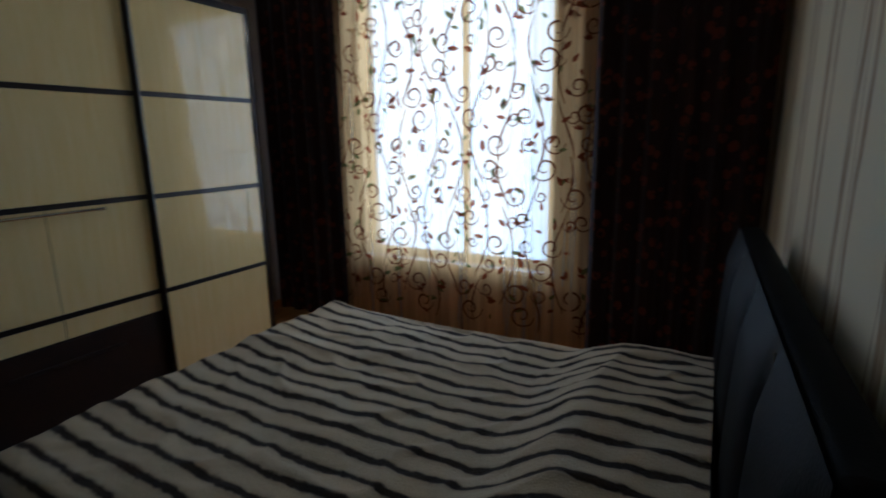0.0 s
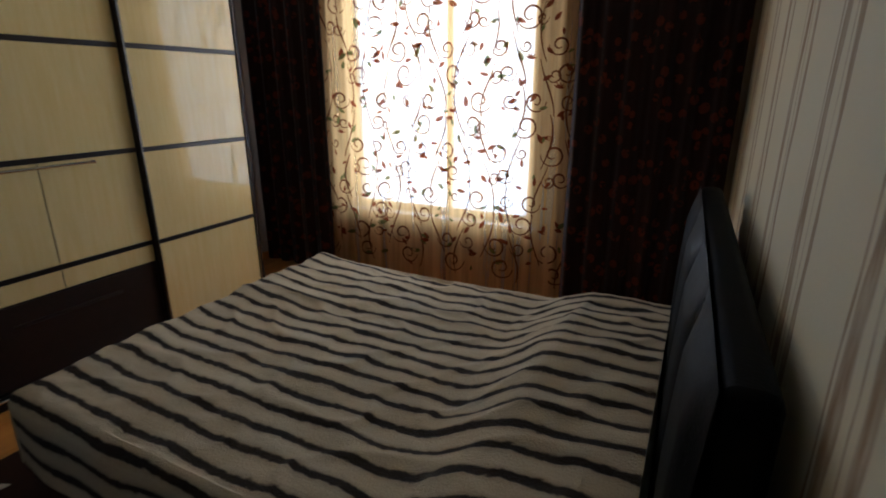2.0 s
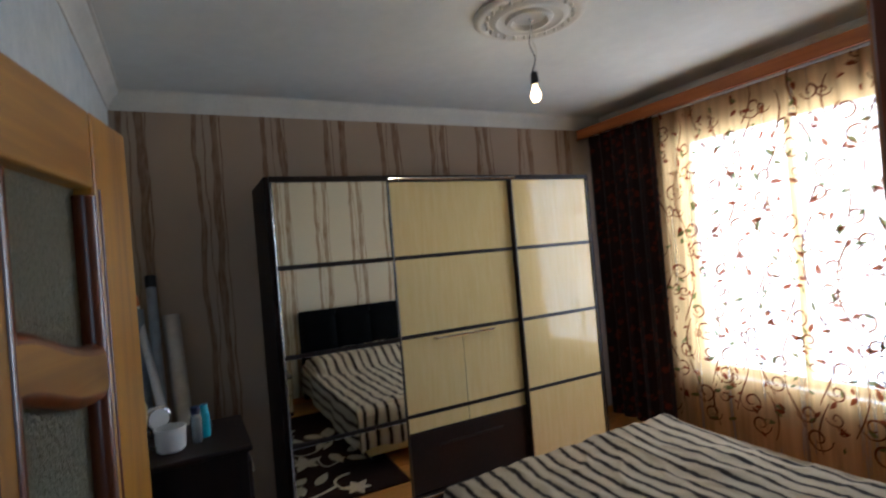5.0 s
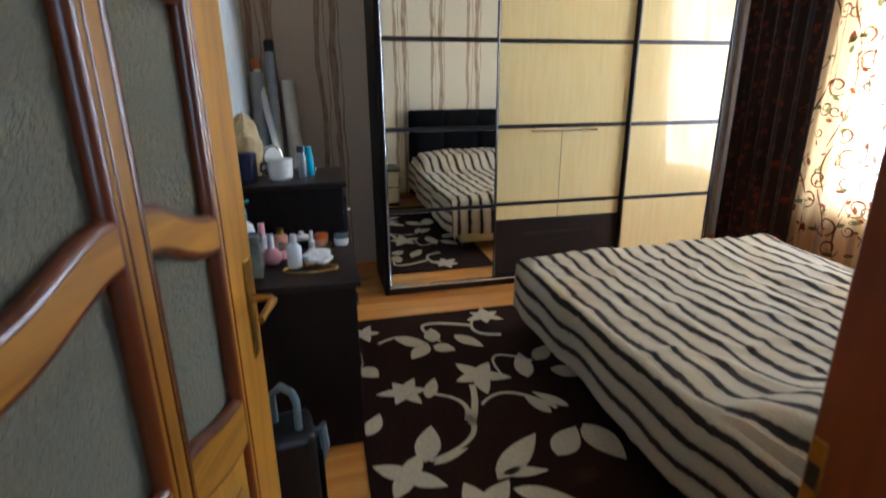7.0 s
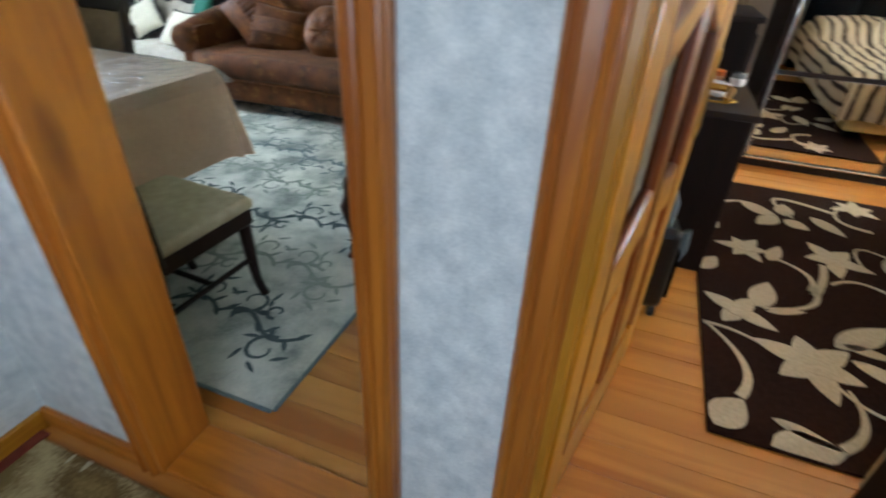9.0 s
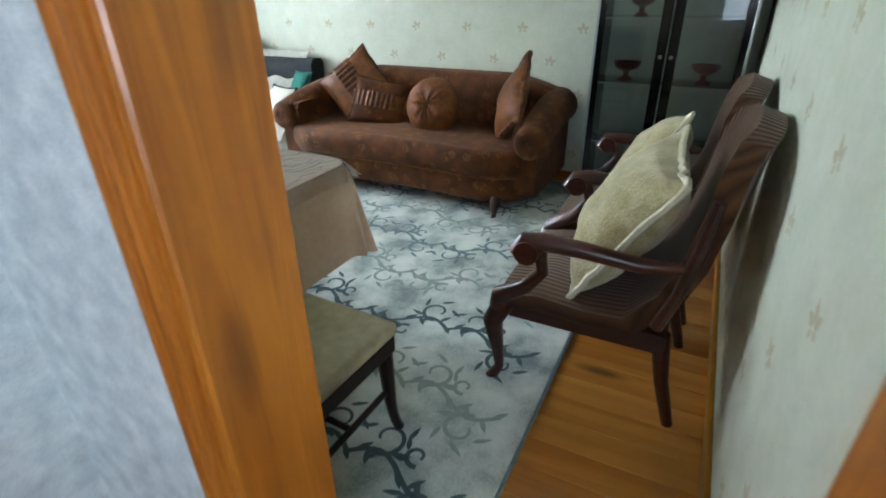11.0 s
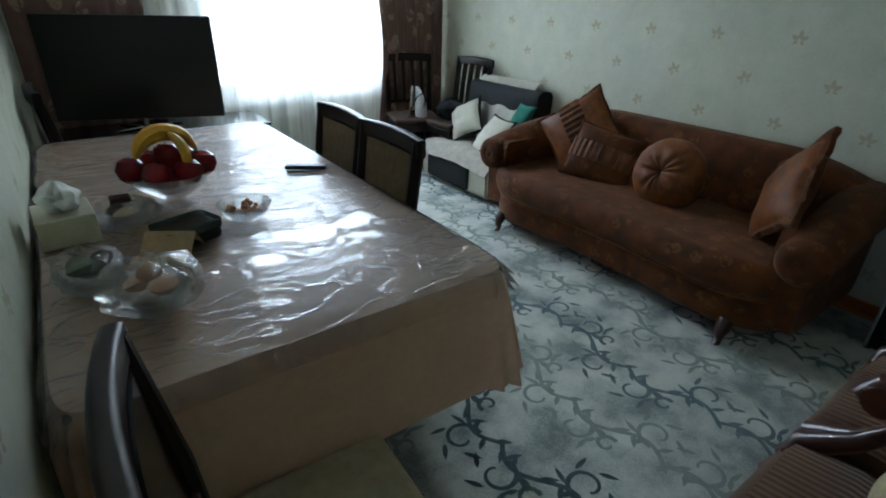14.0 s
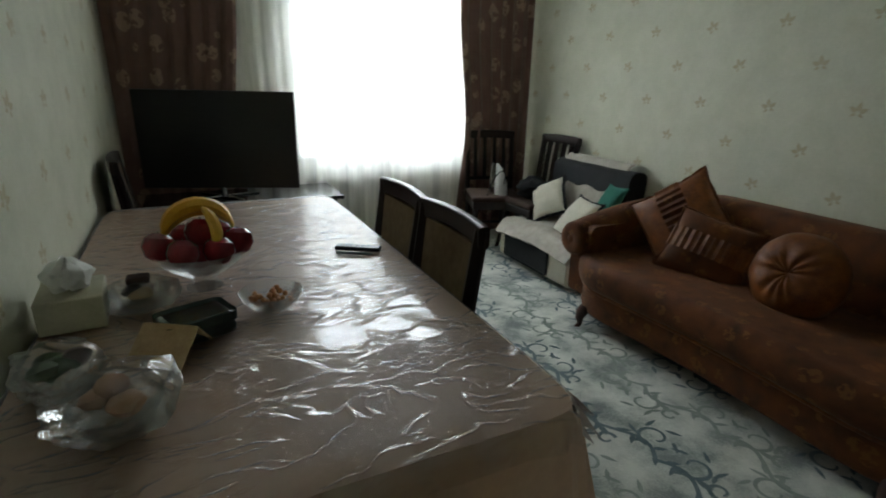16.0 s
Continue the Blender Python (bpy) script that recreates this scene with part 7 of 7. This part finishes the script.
part("back", B(0.0, 0.012, -0.40, 0.40, 0.02, 2.1), M["cab_back"], cb)
part("bottom", B(0.012, 0.37, -0.40, 0.40, 0.02, 0.10, 0.003), M["gloss_black"], cb)
part("top", B(0.012, 0.37, -0.40, 0.40, 2.08, 2.12, 0.003), M["gloss_black"], cb)
for zz in (0.42, 0.80, 1.18, 1.56):
    part("glass_shelf", B(0.014, 0.335, -0.398, 0.398, zz, zz + 0.008), M["cab_glass"], cb)
    part("shelf_edge", B(0.335, 0.342, -0.398, 0.398, zz - 0.001, zz + 0.009), M["alu"], cb)
for s in (-1, 1):
    d = part("door", B(0.37, 0.388, *(sorted((s * 0.425, s * 0.375))), 0.03, 2.1, 0.003), M["gloss_black"], cb, "black framed glass door")
    part("door_stile", B(0.37, 0.388, *(sorted((s * 0.004, s * 0.06))), 0.03, 2.1, 0.003), M["gloss_black"], d)
    for z0, z1 in ((0.03, 0.10), (2.03, 2.1)):
        part("door_rail", B(0.371, 0.387, *(sorted((s * 0.06, s * 0.375))), z0, z1), M["gloss_black"], d)
    part("pane", B(0.377, 0.381, *(sorted((s * 0.06, s * 0.375))), 0.10, 2.03), M["cab_glass"], d, "clear glass pane")
    part("trim", B(0.388, 0.394, *(sorted((s * 0.425, s * 0.412))), 0.03, 2.1, 0.002), M["alu"], d, "pale metal edge trim")
    part("knob", moved(L([(0.008, 0), (0.008, 0.012), (0.014, 0.018), (0.012, 0.028)], seg=14), pose(0.388, s * 0.03, 0.98, 0, 90, 0)), M["chrome"], d, "round chrome knob")
M["red_china"] = surface("dark_red_china", rgb("4a1c16"), rgb("66302a"), 20, rough=0.3, bump=0.05)
for yy, zz, sc in ((-0.24, 0.808, 1.0), (0.22, 0.808, 1.0), (-0.2, 1.188, 0.9), (0.2, 1.568, 0.8)):
    bottle("footed_dish", "small dark red footed dish in the cabinet", (-2.765 + 0.18, -1.65 + yy, zz), [(0.05 * sc, 0), (0.045 * sc, 0.01), (0.018 * sc, 0.025), (0.02 * sc, 0.05), (0.07 * sc, 0.075), (0.09 * sc, 0.11), (0.084 * sc, 0.11), (0.06 * sc, 0.08), (0.001, 0.065)], M["red_china"], cat="dish")

# ---------------------------------------------------------------- covered chair-bed and chairs by the window
M["throw_grey"] = surface("grey_beige_throw", rgb("9c968c"), rgb("bab4a8"), 16, rough=0.95, bump=0.5, bump_scale=160)
M["throw_white"] = surface("cream_white_cover", rgb("bcb8a8"), rgb("d0ccbc"), 10, rough=0.9, bump=0.3, bump_scale=160)
M["throw_black"] = surface("black_cover", rgb("0c1012"), rgb("181c1e"), 14, rough=0.8, bump=0.3, bump_scale=160)
M["teal_cloth"] = surface("green_teal_cloth", rgb("2c6a5e"), rgb("3c8070"), 14, rough=0.9, bump=0.3, bump_scale=160)
fb = thing("chair_bed", "low cream and black chair-bed under a grey throw", "chair bed", pose(-2.74, -4.93, 0))
part("base", loft(bmesh.new(), [[(x, y, z) for x, z in rounded(0.02, 0.66, 0.03, 0.30, 0.05)] for y in (-0.42, -0.40, 0.40, 0.42)]), M["throw_white"], fb)
part("front_panel", B(0.655, 0.675, -0.34, 0.22, 0.06, 0.26, 0.02, 2), M["throw_black"], fb, "black front panel")
part("bolster", moved(L([(0.10, -0.045), (0.13, -0.03), (0.13, 0.03), (0.10, 0.045)], seg=22), pose(0.60, 0.34, 0.165, 0, 90, 0)), M["throw_white"], fb)
part("seat_throw", S(24, 20, lambda u, v: (0.16 + 0.54 * u, -0.45 + 0.9 * v, 0.335 + 0.03 * math.sin(math.pi * v) - (0.10 * max(0, u - 0.86) / 0.14) + 0.012 * noise.noise((u * 5, v * 6, 2))), 0.03), M["throw_grey"], fb, "grey woven throw")
part("back", loft(bmesh.new(), [[(x + 0.10 * (0.8 - z) * 0.5, y, z) for x, z in rounded(0.0, 0.17, 0.25, 0.82, 0.06)] for y in (-0.42, -0.38, 0.38, 0.42)]), M["throw_black"], fb, "black upholstered back")
part("back_throw", S(24, 14, lambda u, v: (0.255 - 0.23 * v + 0.012 * noise.noise((u * 5, v * 5, 8)), -0.36 + 0.68 * u, 0.36 + 0.505 * math.sin(math.pi * 0.5 * min(1, v * 1.15))), 0.02), M["throw_grey"], fb)
FM = pose(-2.74, -4.93, 0)
cushion("throw_pillow", "cream pillow with black ends on the chair-bed", FM @ pose(0.36, -0.22, 0.52, 0, 55, 10) @ pose(0, 0, 0, 0, 0, 34), 0.34, 0.30, 0.12, M["throw_white"], M["throw_black"], 8.0, 0.014, "chair-bed pillows")
cushion("throw_pillow", "white pillow slumped beside the sofa arm", FM @ pose(0.42, 0.20, 0.47, 0, 50, -12), 0.34, 0.32, 0.12, M["throw_white"], M["throw_black"], 9.0, 0.010, "chair-bed pillows")
cushion("throw_pillow", "green teal folded cloth cushion on the chair-bed", FM @ pose(0.27, 0.36, 0.62, 0, 55, 0), 0.24, 0.18, 0.10, M["teal_cloth"], M["teal_cloth"], 10.0, 0.006, "chair-bed pillows")
M["dark_seat"] = surface("dark_chair_seat", rgb("2c1c14"), rgb("443024"), 30, rough=0.85, bump=0.4, bump_scale=220)
wc = dining_chair(pose(-2.44, -5.42, 0, 0, 0, 4), "dark slat-backed chair standing in the corner by the drape", "chairs by the window", "dark_seat", True)
wc2 = copy_thing(wc, pose(-2.22, -5.74, 0, 0, 0, 70))
tagged(wc2, "dark slat-backed chair with ironing things by the drape", "chair", "chairs by the window")
ir = thing("clothes_iron", "white clothes iron standing on a chair", "iron", pose(-2.18, -5.68, 0.476, 0, 0, 40))
part("sole", moved(prism(bmesh.new(), leaf_shape((0.0, 0.0), (0.0, 0.27), 0.12, 10), 0, 0.012), pose(0, 0, 0.0, 90, 0, 0)), M["chrome"], ir)
part("shell", loft(bmesh.new(), [[(w * math.cos(a), 0.02 + 0.055 * (1 + math.sin(a)) * k, z) for a in (math.tau * i / 14 for i in range(14))] for w, z, k in ((0.05, 0.0, 1.0), (0.055, 0.06, 1.0), (0.042, 0.16, 0.8), (0.018, 0.23, 0.5), (0.006, 0.265, 0.2))]), M["white_plastic"], ir)
part("cord", T(bezier((0, 0.08, 0.02), (0.10, 0.20, 0.30), (0.25, 0.10, 0.30), (0.20, 0.02, 0.02)), 0.005, 6), M["black"], ir)
lb = tagged(part("clothes_bundle", crumple((-2.40, -5.40, 0.476), 0.14, 0.13, 0.14, 12.0, 16), M["throw_black"]), "heap of black clothes on the corner chair", "clothes")

# ---------------------------------------------------------------- floor boards, laid along y
floor = new("floor")
tagged(floor, "varnished knotty pine floor boards", "floor", "", "structure")
board_mesh = {}


def boards(x0, x1, y0, y1, w=0.118, seedv=1):
    rn = random.Random(seedv)
    n = max(1, round((x1 - x0) / w))
    w = (x1 - x0) / n
    for i in range(n):
        key = (round(w, 4), round(y1 - y0, 3))
        if key not in board_mesh:
            bm = B(0.0008, w - 0.0008, 0, y1 - y0, -0.03, 0.0, 0.0015, 1)
            ob = part("floor_board", bm, M["floor"], floor, smooth=False)
            board_mesh[key] = ob.data
        else:
            ob = new("floor_board", board_mesh[key])
            ob.parent = floor
        ob.location = (x0 + i * w, y0, -0.0005 * rn.random())


boards(BW, XM, -1.07, BN, seedv=1)
boards(LW, XM, LS, -1.07, seedv=2)
boards(XM, 2.6, -2.31, 2.4, seedv=3)
